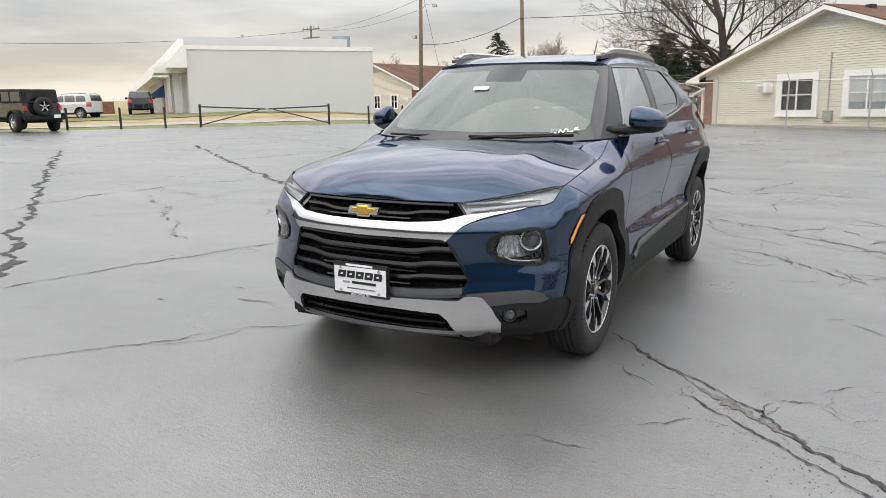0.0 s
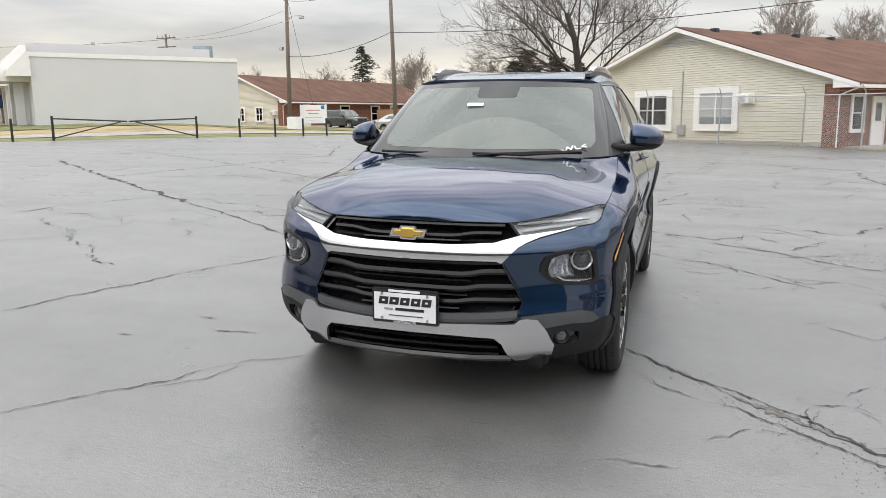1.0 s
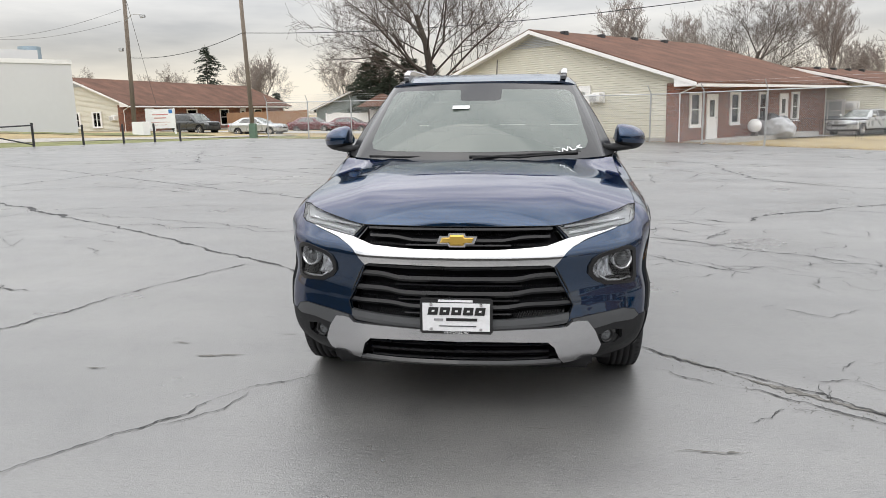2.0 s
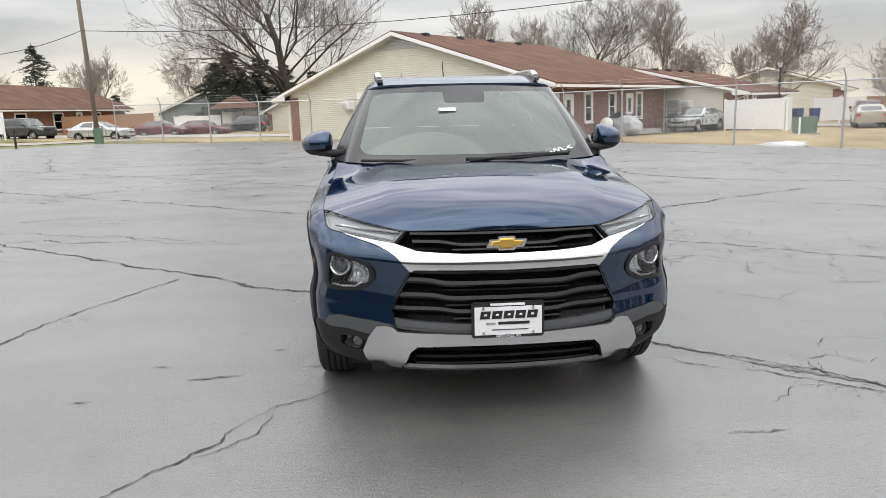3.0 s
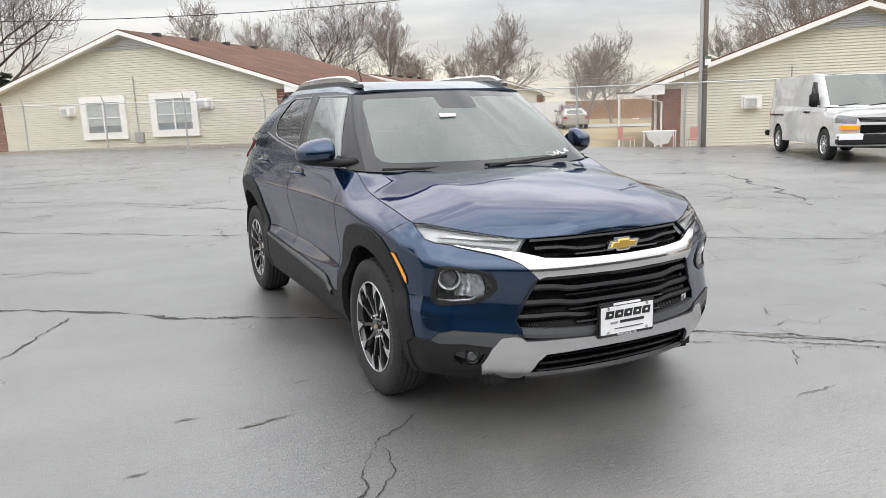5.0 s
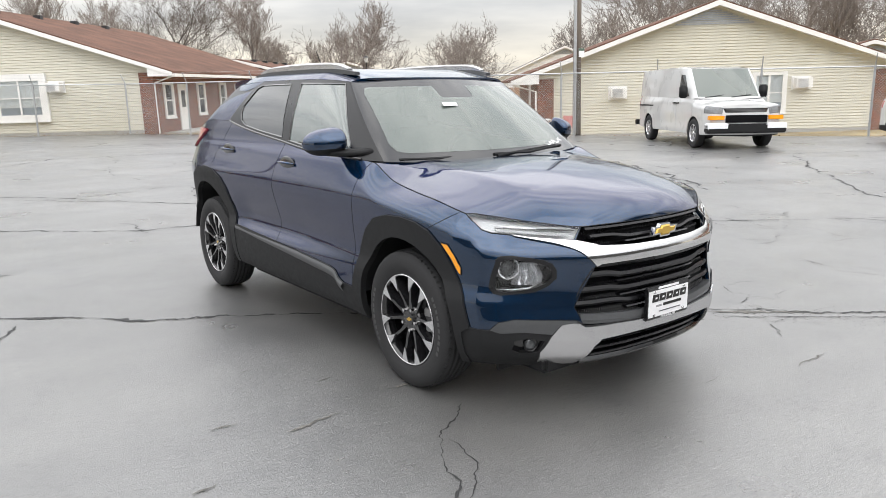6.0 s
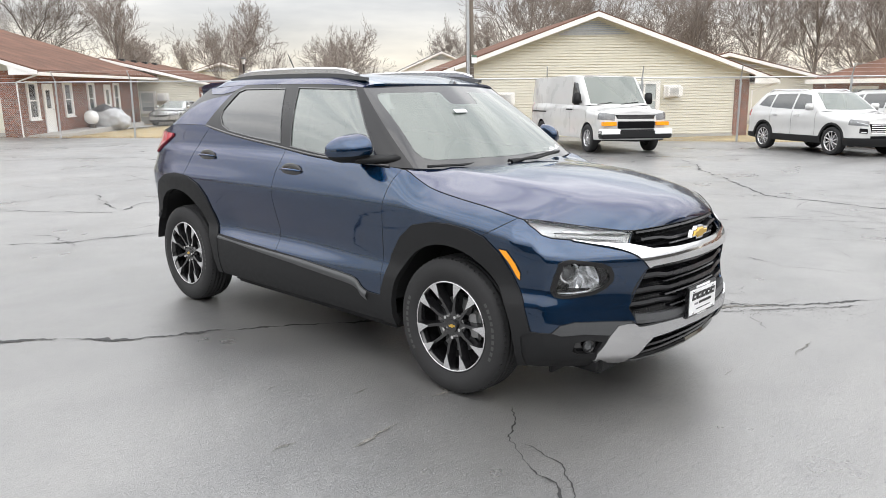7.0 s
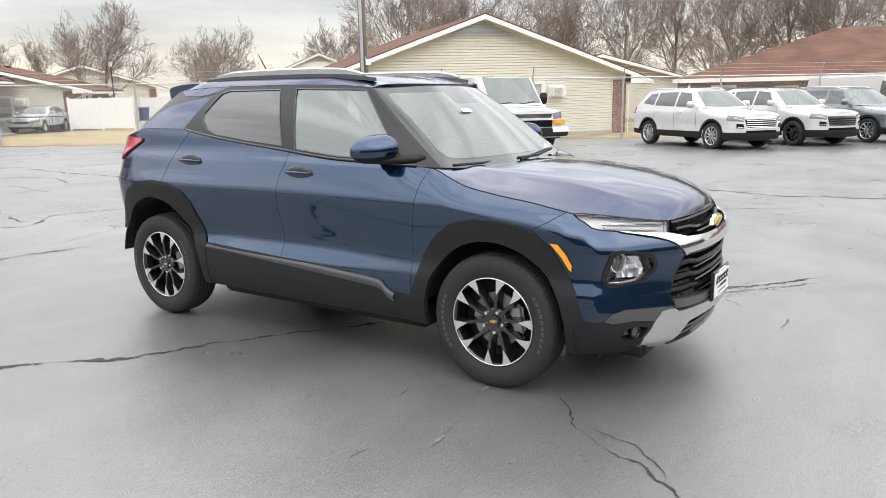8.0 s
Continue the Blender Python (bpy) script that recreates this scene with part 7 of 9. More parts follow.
    for s in (-1, 1):
        part("grille_frame", bar_on(S, s * 0.425, s * 0.505, lambda x: 0.695 - (abs(x) - 0.425) * 2.0, 0.03, 0.05, 0.008, 12), V["slat"], car)
    part("upper_grille_slat", bar_on(S, -0.40, 0.40, step(0.806, 0.014, 0.24), 0.022, 0.03, 0.010), V["slat"], car)
    part("upper_grille_slat", bar_on(S, -0.23, 0.23, lambda x: 0.790, 0.010, 0.03, 0.012), V["slat"], car)
    part("upper_grille_slat", bar_on(S, -0.41, 0.41, lambda x: 0.852, 0.018, 0.03, 0.008), V["slat"], car)
    for zz in (0.352, 0.315, 0.275):
        part("intake_slat", bar_on(S, -0.40, 0.40, lambda x, q=zz: q, 0.014, 0.04, 0.02), V["slat"], car)
    part("lower_lip", bar_on(S, -0.455, 0.455, lambda x: 0.252 + 0.03 * x * x, 0.030, 0.05, -0.004), V["gloss_black"], car, "gloss black lower lip of the bumper")
    # badge
    g = bmesh.new()
    y0 = -0.868
    prism(g, [(-0.088, 0.803), (-0.040, 0.803), (-0.034, 0.790), (0.034, 0.790), (0.040, 0.803), (0.074, 0.803), (0.088, 0.838), (0.040, 0.838), (0.034, 0.851), (-0.034, 0.851), (-0.040, 0.838), (-0.074, 0.838)], 1, y0, y0 + 0.02)
    badge = part("badge", g, V["chrome"], car, "chrome-edged gold cross-shaped badge")
    g = bmesh.new()
    rim = [(-0.074, 0.809), (-0.034, 0.809), (-0.028, 0.797), (0.028, 0.797), (0.034, 0.809), (0.064, 0.809), (0.074, 0.832), (0.034, 0.832), (0.028, 0.844), (-0.028, 0.844), (-0.034, 0.832), (-0.064, 0.832)]
    low = [g.verts.new((x, y0 - 0.001, z)) for x, z in rim]
    top = [g.verts.new((x * 0.90, y0 - 0.007, 0.8205 + (z - 0.8205) * 0.72)) for x, z in rim]
    g.faces.new(top)
    for k in range(len(rim)):
        g.faces.new((low[k], low[(k + 1) % len(rim)], top[(k + 1) % len(rim)], top[k]))
    bmesh.ops.recalc_face_normals(g, faces=g.faces)
    part("badge_face", g, V["gold"], badge)

    # lamps
    def sided(g, s):
        if s > 0:
            return g
        out = mirrored(g)
        g.free()
        return out

    def on_nose(x, z, inset):
        """A place on the nose, seen from the front at x and z, sunk by inset."""
        q = abs(x) / (1 + S["prof"](z) / 0.9)
        return Vector((x, S["yc"](z) + S["kf"](q) + inset, z))

    def nose_strip(rows, inset, depth, s):
        """A solid strip that follows the nose between rows of (x, lower z, upper z)."""
        g = bmesh.new()
        ring = [[g.verts.new(p) for p in (on_nose(s * x, z0, inset), on_nose(s * x, (z0 + z1) / 2, inset - 0.003), on_nose(s * x, z1, inset), on_nose(s * x, z1, inset + depth), on_nose(s * x, z0, inset + depth))] for x, z0, z1 in rows]
        for a, b in zip(ring, ring[1:]):
            for k in range(5):
                g.faces.new((a[k], a[(k + 1) % 5], b[(k + 1) % 5], b[k]))
        g.faces.new(ring[0])
        g.faces.new(list(reversed(ring[-1])))
        bmesh.ops.recalc_face_normals(g, faces=g.faces)
        return g

    for s in (1, -1):
        lamp = part("headlamp", sided(extract(bm, T["headlamp"], lift=-0.030), s), V["lamp_grey"], car, "slim clear headlamp strip with a bright light bar", True)
        lens = part("lens", sided(extract(bm, T["headlamp"], lift=0.003, flange=0.03), s), V["lens"], lamp, smooth=True)
        lens.visible_shadow = False
        tagged(part("panel_joint", sided(seam(extract(bm, T["headlamp"], lift=0.003)), s), V["void"], lamp), kind="stuff")
        n = 18
        part("light_bar", nose_strip([(0.482 + 0.26 * i / n, 0.826 + 0.028 * i / n, 0.840 + 0.024 * i / n) for i in range(n + 1)], 0.016, 0.010, s), V["drl"], lamp, "frosted light bar")
        part("inner_bar", nose_strip([(0.462 + 0.20 * i / n, 0.856 + 0.012 * i / n, 0.864 + 0.012 * i / n) for i in range(n + 1)], 0.014, 0.008, s), V["drl"], lamp)
        part("lamp_shade", nose_strip([(0.455 + 0.29 * i / n, 0.849 + 0.020 * i / n, 0.853 + 0.020 * i / n) for i in range(n + 1)], 0.012, 0.012, s), V["clad_grey"], lamp)
        for k in range(14):
            x = 0.60 + 0.0085 * k
            part("lamp_cell", nose_strip([(x, 0.857 + 0.10 * (x - 0.60), 0.868 + 0.12 * (x - 0.60)), (x + 0.005, 0.857 + 0.10 * (x - 0.60), 0.868 + 0.12 * (x - 0.60))], 0.012, 0.008, s), V["lamp_inner"], lamp)

        pod = part("lamp_cluster", sided(extract(bm, T["lamp"], lift=-0.075, flange=-0.07), s), V["gloss_black"], car, "lower headlamp cluster in a black bezel", True)
        part("bezel", sided(extract(bm, T["bezel"], lift=0.007, flange=0.035), s), V["pillar"], pod, "satin black bezel", True)
        lens = part("lens", sided(extract(bm, T["lamp"], lift=-0.002, flange=0.004), s), V["lens"], pod, smooth=True)
        lens.visible_shadow = False
        g = bmesh.new()
        lathe(g, [(-0.02, 0.046), (0.012, 0.051), (0.016, 0.049), (0.014, 0.043), (-0.004, 0.039)], 32)
        bmesh.ops.transform(g, matrix=pose(s * 0.726, -0.590, 0.700, 0, 0, -90 + s * 24), verts=g.verts)
        part("projector_ring", g, V["lamp_inner"], pod, "bright ring round the projector", smooth=True)
        g = bmesh.new()
        bmesh.ops.create_uvsphere(g, u_segments=24, v_segments=14, radius=0.040, matrix=pose(s * 0.722, -0.572, 0.700))
        part("projector", g, V["fog"], pod, "glass projector lens", smooth=True)
        rng = random.Random(8)
        g = bmesh.new()
        nx, nz = 9, 5
        grid = []
        for j in range(nz + 1):
            row = []
            for i in range(nx + 1):
                u, v = i / nx, j / nz
                z = 0.618 + 0.098 * v
                x = 0.592 + 0.030 * abs(v - 0.45) + (0.092 - 0.02 * v) * u
                row.append(g.verts.new(on_nose(x, z, 0.022 + 0.022 * u + 0.012 * (i % 2) + 0.030 * v + rng.uniform(0, 0.012))))
            grid.append(row)
        for r0, r1 in zip(grid, grid[1:]):
            for k in range(nx):
                g.faces.new((r0[k], r0[k + 1], r1[k + 1], r1[k]))
        part("reflector", sided(g, s), V["lamp_inner"], pod, "faceted bright reflector")
        g = bmesh.new()
        tube(g, [on_nose(s * x, z, 0.010) for x, z in ((0.775, 0.606), (0.72, 0.604), (0.66, 0.610), (0.622, 0.636))], 0.005, 6)
        part("lamp_trim", g, V["lamp_inner"], pod, smooth=True)
    # fog lamps
    for s in (1, -1):
        back = extract(bm, T["fog"], lift=-0.02, flange=-0.02)
        if s < 0:
            b2 = mirrored(back)
            back.free()
            back = b2
        fog = part("fog_lamp", back, V["gloss_black"], car, "round fog lamp in a black recess", True)
        g = bmesh.new()
        lathe(g, [(0.0, 0.034), (0.010, 0.034), (0.010, 0.029), (0.0, 0.025)], 24)
        bmesh.ops.transform(g, matrix=pose(s * 0.660, -0.668, 0.356, 0, 0, -90 + s * 20), verts=g.verts)
        part("bezel", g, V["slat"], fog, smooth=True)
        g = bmesh.new()
        lathe(g, [(0.000, 0.026), (0.004, 0.020), (0.006, 0.010), (0.0065, 0.0)], 24)
        bmesh.ops.transform(g, matrix=pose(s * 0.660, -0.668, 0.356, 0, 0, -90 + s * 20), verts=g.verts)
        part("reflector", g, V["fog"], fog, smooth=True)

    # bonnet
    hb = surface(hood)
    bmesh.ops.recalc_face_normals(hb, faces=hb.faces)
    if max(hb.faces, key=lambda f: f.calc_area()).normal.z < 0:
        bmesh.ops.reverse_faces(hb, faces=hb.faces)
    for f in hb.faces:
        f[hb.faces.layers.int["tag"]] = 1
    full_part("bonnet", 1, navy, lift=0.002, flange=0.02, gap=0.002, src=hb)
    dk = extract(hb, 1, lift=-0.05)
    part("bonnet_lining", both(dk), V["void"], car)

    # glasshouse
    gb = surface(gh)
    bmesh.ops.recalc_face_normals(gb, faces=gb.faces)
    if max(gb.faces, key=lambda f: f.calc_center_median().x).normal.x < 0:
        bmesh.ops.reverse_faces(gb, faces=gb.faces)
    gl = gb.faces.layers.int["tag"]

    def gside(f):
        c = f.calc_center_median()
        return f.normal.x > 0.5

    def gfront(f):
        return f.normal.y < -0.3 and f.calc_center_median().y < 1.2 and f.normal.x < 0.55
    for f in gb.faces:
        c = f.calc_center_median()
        f[gl] = 1 if gfront(f) else (6 if c.y > 1.6 else 2)
    imprint(gb, [(0.3, 0.9), (0.78, 1.60), (2.10, 1.60), (2.16, 1.550), (2.25, 1.525), (2.44, 1.280), (2.3, 1.1)], (1, 2), 2, gside)
    imprint(gb, [(2.24, 1.520), (2.40, 1.498), (2.58, 1.500), (2.72, 1.560), (3.3, 1.560), (3.3, 1.30), (2.90, 1.30), (2.80, 1.38), (2.66, 1.44), (2.50, 1.470), (2.30, 1.490)], (1, 2), 8, lambda f: f.calc_center_median().y > 1.9)
    imprint(gb, [(0.60, 1.150), (0.985, 1.520), (1.505, 1.532), (1.385, 1.180), (1.063, 1.150), (0.70, 1.140)], (1, 2), 3, gside)
    imprint(gb, [(1.645, 1.530), (2.12, 1.530), (2.185, 1.512), (2.275, 1.39), (2.27, 1.345), (2.215, 1.290), (2.116, 1.256), (1.806, 1.222), (1.495, 1.197)], (1, 2), 4, gside)
    imprint(gb, [(-0.02, 1.132), (0.56, 1.138), (0.625, 1.150), (0.645, 1.185), (0.575, 1.455), (0.553, 1.486), (0.52, 1.496), (0.13, 1.50), (0.125, 1.44), (0.11, 1.43), (-0.02, 1.43)], (0, 2), 5, gfront)
    for f in gb.faces:
        c = f.calc_center_median()
        if f.normal.y > 0.5 and f[gl] == 6 and c.x < 0.6 and 1.36 < c.z < 1.52:
            f[gl] = 7
    full_part("windscreen_border", 1, V["gloss_black"], 0, 0.01, 0.001, "black ceramic border of the windscreen", src=gb)
    ws = full_part("windscreen", 5, V["screen"], 0.001, 0, 0, "clear windscreen reflecting grey sky", src=gb)
    full_part("tailgate_glass", 7, V["privacy"], 0, 0.01, 0.001, src=gb)
    for tag, nm, mat, lab, lift in ((2, "pillar_trim", V["pillar"], "satin black pillar trim", 0.0), (3, "front_window", V["side_glass"], "", -0.004), (4, "rear_window", V["privacy"], "dark privacy glass", -0.004), (6, "rear_pillar", navy, "", 0.0), (8, "roof_filler", V["pillar"], "glossy black filler under the roof edge", -0.003)):
        h = extract(gb, tag, lift, 0.014 if tag in (2, 6) else 0.0)
        o = mirrored(h)
        for q in (h, o):
            ob = part(nm, q, mat, car, lab, True)
            if tag in (3, 4):
                ob.visible_shadow = False
    ws.visible_shadow = False
    for tag in (3, 4):
        for s in (1, -1):
            part("window_seal", sided(seam(extract(gb, tag, -0.001), 0.0055), s), V["gloss_black"], car, "black rubber window seal")
    # upper edge of the sill cladding, a sloping step coloured greyer as its sky highlight
    for s in (1, -1):
        g = bmesh.new()
        rows = []
        crest = table([(0.598, 0.429), (0.647, 0.448), (0.681, 0.485), (0.731, 0.498), (0.931, 0.511), (1.199, 0.526), (1.46, 0.535), (1.807, 0.546), (2.15, 0.561)])
        for i in range(61):
            y = 0.60 + 1.545 * i / 60
            z = crest(y)
            x = S["w"](y) + S["prof"](z) + S["muscle"](y, z)
            rows.append([g.verts.new((s * (x + 0.002), y, z + 0.002)), g.verts.new((s * (x + 0.014), y, z - 0.014)), g.verts.new((s * (x + 0.017), y, z - 0.024)), g.verts.new((s * (x + 0.004), y, z - 0.052))])
        for a, b in zip(rows, rows[1:]):
            for k in range(3):
                g.faces.new((a[k], a[k + 1], b[k + 1], b[k]))
        bmesh.ops.recalc_face_normals(g, faces=g.faces)
        if sum(f.normal.x for f in g.faces) * s < 0:
            bmesh.ops.reverse_faces(g, faces=g.faces)
        part("sill_step", g, V["clad_grey"], car, "upper edge of the sill cladding, greyed to show its highlight", True)
    # belt mouldings and window edge lines
    for s in (1, -1):
        g = bmesh.new()
        pts = []
        for i in range(30):
            y = 0.50 + (2.40 - 0.50) * i / 29
            z = S["ztop"](y)
            x = S["w"](y) + S["prof"](z) + S["muscle"](y, z) - S["tuck"](y)
            pts.append((s * (x + 0.003), y, z + 0.004))
        tube(g, pts, 0.008, 6)
        part("belt_moulding", g, V["gloss_black"], car, smooth=True)
    # roof
    rb = surface(roof)
    bmesh.ops.recalc_face_normals(rb, faces=rb.faces)
    if max(rb.faces, key=lambda f: f.calc_area()).normal.z < 0:
        bmesh.ops.reverse_faces(rb, faces=rb.faces)
    for f in rb.faces:
        f[rb.faces.layers.int["tag"]] = 1
    full_part("roof", 1, navy, 0.002, 0.012, 0.0, src=rb)
    lin = extract(rb, 1, lift=-0.03)
    part("headliner", both(lin), V["liner"], car)
    g = bmesh.new()
    prism(g, [(2.55, 1.585), (2.72, 1.583), (2.85, 1.566), (2.872, 1.548), (2.86, 1.485), (2.80, 1.45), (2.66, 1.46)], 0, -0.535, 0.535)
    bmesh.ops.bevel(g, geom=g.edges[:], offset=0.008, segments=2, affect="EDGES")
    part("roof_spoiler", g, navy, car, smooth=False)
    # roof rails: a dark base with feet and a bright cap
    lift = table([(1.0, 0.0), (1.06, 0.016), (1.14, 0.036), (1.24, 0.046), (1.7, 0.049), (2.15, 0.042), (2.32, 0.024), (2.46, 0.0)])
    for s in (1, -1):
        def loft(rows):
            g = bmesh.new()
            ring = [[g.verts.new(p) for p in row] for row in rows]
            n = len(ring[0])
            for a, b in zip(ring, ring[1:]):
                for k in range(n):
                    g.faces.new((a[k], a[(k + 1) % n], b[(k + 1) % n], b[k]))
            g.faces.new(ring[0])
            g.faces.new(list(reversed(ring[-1])))
            bmesh.ops.recalc_face_normals(g, faces=g.faces)
            return g
        base, cap = [], []
        for i in range(41):
            y = 0.99 + 1.48 * i / 40
            x = S["gh"]["xtop"](y) - 0.078
            zb = S["gh"]["zt"](y) + 0.056
            t = lift(y)
            base.append([(s * (x + 0.018), y, zb - 0.020), (s * (x + 0.018), y, zb + t * 0.24), (s * (x - 0.014), y, zb + t * 0.24), (s * (x - 0.018), y, zb - 0.020)])
            if 1.06 < y < 2.36:
                cap.append([(s * (x + 0.0185), y, zb + t * 0.20), (s * (x + 0.021), y, zb + t * 0.80), (s * (x + 0.010), y, zb + t), (s * (x - 0.010), y, zb + t), (s * (x - 0.017), y, zb + t * 0.8), (s * (x - 0.0145), y, zb + t * 0.20)])
        rail = part("roof_rail", loft(base), V["clad_grey"], car, "dark roof rail with a bright silver cap")
        part("rail_cap", loft(cap), V["silver_trim"], rail)
    # antenna
    g = bmesh.new()
    tube(g, [(0.02, 2.35, 1.60), (0.02, 2.40, 1.62), (0.02, 2.52, 1.80)], [0.02, 0.006, 0.003], 6)
    part("antenna", g, V["clad"], car, "short black whip antenna")

    # door mirrors: a wedge-shaped cap over a black bowl that runs into the arm
    def soft(v, p):
        return math.copysign(abs(v) ** p, v)

    for s in (1, -1):
        def pod(keep):
            g = bmesh.new()
            bmesh.ops.create_uvsphere(g, u_segments=48, v_segments=32, radius=1.0)
            split = -0.36
            bmesh.ops.bisect_plane(g, geom=g.verts[:] + g.edges[:] + g.faces[:], plane_co=(0, 0, split), plane_no=(0.05, 0, 1), dist=1e-5)
            bmesh.ops.delete(g, geom=[f for f in g.faces if (f.calc_center_median().z > split - 0.05 * f.calc_center_median().x) != keep], context="FACES")
            for v in g.verts:
                x, y, z = v.co
                x = -(abs(x) ** 0.42) if x < 0 else x
                y = y if y < 0 else soft(y, 0.55) * 0.32
                up = soft(z, 0.8) * (1.0 - 0.16 * x) if z > 0 else z * 0.86
                v.co = Vector((s * (0.915 + 0.098 * x), 0.715 + 0.115 * y + 0.045 * x, 1.195 + 0.080 * up - 0.006 * x))
                if not keep:
                    v.co += (Vector((s * 0.905, 0.725, 1.19)) - v.co) * 0.03
            bmesh.ops.recalc_face_normals(g, faces=g.faces)
            return g
        shell = part("door_mirror", pod(False), V["clad"], car, "door mirror with a black lower shell", True)
        part("mirror_cap", pod(True), navy, shell, "navy blue mirror cap", True)
        g = bmesh.new()
        rows = []
        for x, y, z0, z1, d in ((0.91, 0.70, 1.128, 1.160, 0.075), (0.84, 0.65, 1.122, 1.166, 0.075), (0.79, 0.60, 1.124, 1.166, 0.075), (0.735, 0.555, 1.118, 1.172, 0.075)):
            rows.append([g.verts.new((s * x, y - d, z0 + 0.012)), g.verts.new((s * x, y - d, z1 - 0.010)), g.verts.new((s * x, y - d * 0.5, z1)), g.verts.new((s * x, y + d * 0.4, z1)), g.verts.new((s * x, y + d * 0.4, z0)), g.verts.new((s * x, y - d * 0.5, z0))])
        for p, q in zip(rows, rows[1:]):
            for k in range(6):
                g.faces.new((p[k], p[(k + 1) % 6], q[(k + 1) % 6], q[k]))
        g.faces.new(rows[0])
        g.faces.new(list(reversed(rows[-1])))
        bmesh.ops.recalc_face_normals(g, faces=g.faces)
        part("mirror_arm", g, V["clad"], shell, smooth=True)
        g = bmesh.new()
        bmesh.ops.create_cone(g, segments=24, radius1=0.085, radius2=0.085, depth=0.004, cap_ends=True, matrix=pose(s * 0.905, 0.753, 1.198, 90, 0, 0))
        for v in g.verts:
            v.co.z = 1.198 + (v.co.z - 1.198) * 0.68
        part("mirror_glass", g, V["chrome"], shell)

    # wipers and cowl
    g = bmesh.new()
    rows = []
    for i in range(25):
        x = -0.70 + 1.40 * i / 24
        t = abs(x) / 0.735
        yb = 0.385 - 0.125 * (1 - t * t)
        rows.append([g.verts.new((x, yb - 0.055, 1.062)), g.verts.new((x, yb + 0.012, 1.078 + 0.02 * t))])
    for a, b in zip(rows, rows[1:]):
        g.faces.new((a[0], b[0], b[1], a[1]))
    part("cowl", g, V["clad"], car, "black plastic cowl")
    for x0, x1, z1, lift in ((-0.62, -0.20, 1.100, 0.0), (-0.02, 0.52, 1.118, 0.01)):
        g = bmesh.new()
        tube(g, [(x0, 0.285 + 0.2 * x0 * x0, 1.098), (x0 + 0.1, 0.288 + 0.2 * x0 * x0, 1.108), (x1, 0.31 + 0.2 * x1 * x1, z1 + 0.012)], [0.010, 0.008, 0.005], 6)
        wp = part("wiper", g, V["clad"], car, "black wiper blade and arm")
        g = bmesh.new()
        tube(g, [(x0 - 0.02, 0.292 + 0.2 * x0 * x0, 1.110), ((x0 + x1) / 2, 0.290 + 0.2 * ((x0 + x1) / 2) ** 2, 1.106), (x1 + 0.06, 0.315 + 0.2 * x1 * x1, z1 + 0.008)], 0.008, 6)
        part("wiper_blade", g, V["clad"], wp)
    # inside
    part("dashboard", boxes(((-0.66, 0.48, 0.80), (0.66, 0.92, 1.055), 0.05)), V["dash"], car, smooth=True)
    part("cabin_floor", boxes(((-0.70, 0.5, 0.38), (0.70, 2.9, 0.45))), V["dash"], car)
    for y, xs in ((1.55, (-0.36, 0.36)), (2.32, (-0.36, 0.0, 0.36))):
        for x in xs:
            g = bmesh.new()
            box(g, (x - 0.24, y - 0.09, 0.55), (x + 0.24, y + 0.10, 1.22), 0.06, m=Matrix.Identity(4))
            box(g, (x - 0.24, y - 0.52, 0.55), (x + 0.24, y - 0.05, 0.72), 0.05)
            box(g, (x - 0.13, y - 0.02, 1.26), (x + 0.13, y + 0.09, 1.43), 0.04)
            box(g, (x - 0.05, y + 0.01, 1.2), (x + 0.05, y + 0.05, 1.3))
            part("seat", g, V["seat"], car, smooth=True)
    g = bmesh.new()
    ringp = [(0.36 + 0.19 * math.cos(2 * math.pi * k / 32), 0.0, 0.19 * math.sin(2 * math.pi * k / 32)) for k in range(34)]
    mm = Matrix.Translation((0, 0.98, 1.0)) @ Matrix.Rotation(radians(-22), 4, "X")
    tube(g, [mm @ Vector(p) for p in ringp], 0.016, 8, cap=False)
    part("steering_wheel", g, V["dash"], car, smooth=True)
    part("camera_housing", boxes(((-0.11, 0.80, 1.41), (0.11, 0.95, 1.50), 0.02)), V["dash"], car, "black sensor housing behind the windscreen")
    g = bmesh.new()
    box(g, (-0.052, -0.001, -0.014), (0.052, 0.001, 0.014), m=Matrix.Translation((-0.115, 0.606, 1.392)) @ Matrix.Rotation(radians(-48), 4, "X"))
    part("windscreen_sticker", g, V["plate_white"], car, "small white sticker on the windscreen")
    g = bmesh.new()
    mk = Matrix.Translation((0.52, 0.368, 1.135)) @ Matrix.Rotation(radians(39), 4, "X") @ Matrix.Rotation(radians(12), 4, "Z")
    for p, q in (((-0.08, 0.0), (-0.06, 0.045)), ((-0.075, 0.045), (-0.035, 0.035)), ((-0.07, 0.02), (-0.02, -0.01)), ((-0.03, -0.01), (-0.02, 0.03)), ((-0.02, 0.03), (0.0, 0.0)), ((0.0, 0.0), (0.012, 0.035)), ((0.02, 0.03), (0.03, 0.0)), ((0.03, 0.0), (0.055, 0.006)), ((0.085, 0.035), (0.06, 0.02)), ((0.06, 0.02), (0.09, 0.008))):
        a, b = Vector((*p, 0)), Vector((*q, 0))
        d = (b - a).normalized()
        n = Vector((-d.y, d.x, 0)) * 0.0035
        g.faces.new([g.verts.new(mk @ (v + Vector((0, 0, 0.002)))) for v in (a - n, b - n, b + n, a + n)])
    part("marker_scrawl", g, V["lettering"], car, "white hand-drawn marker strokes on the windscreen")

    # plate
    plate_y = -0.905
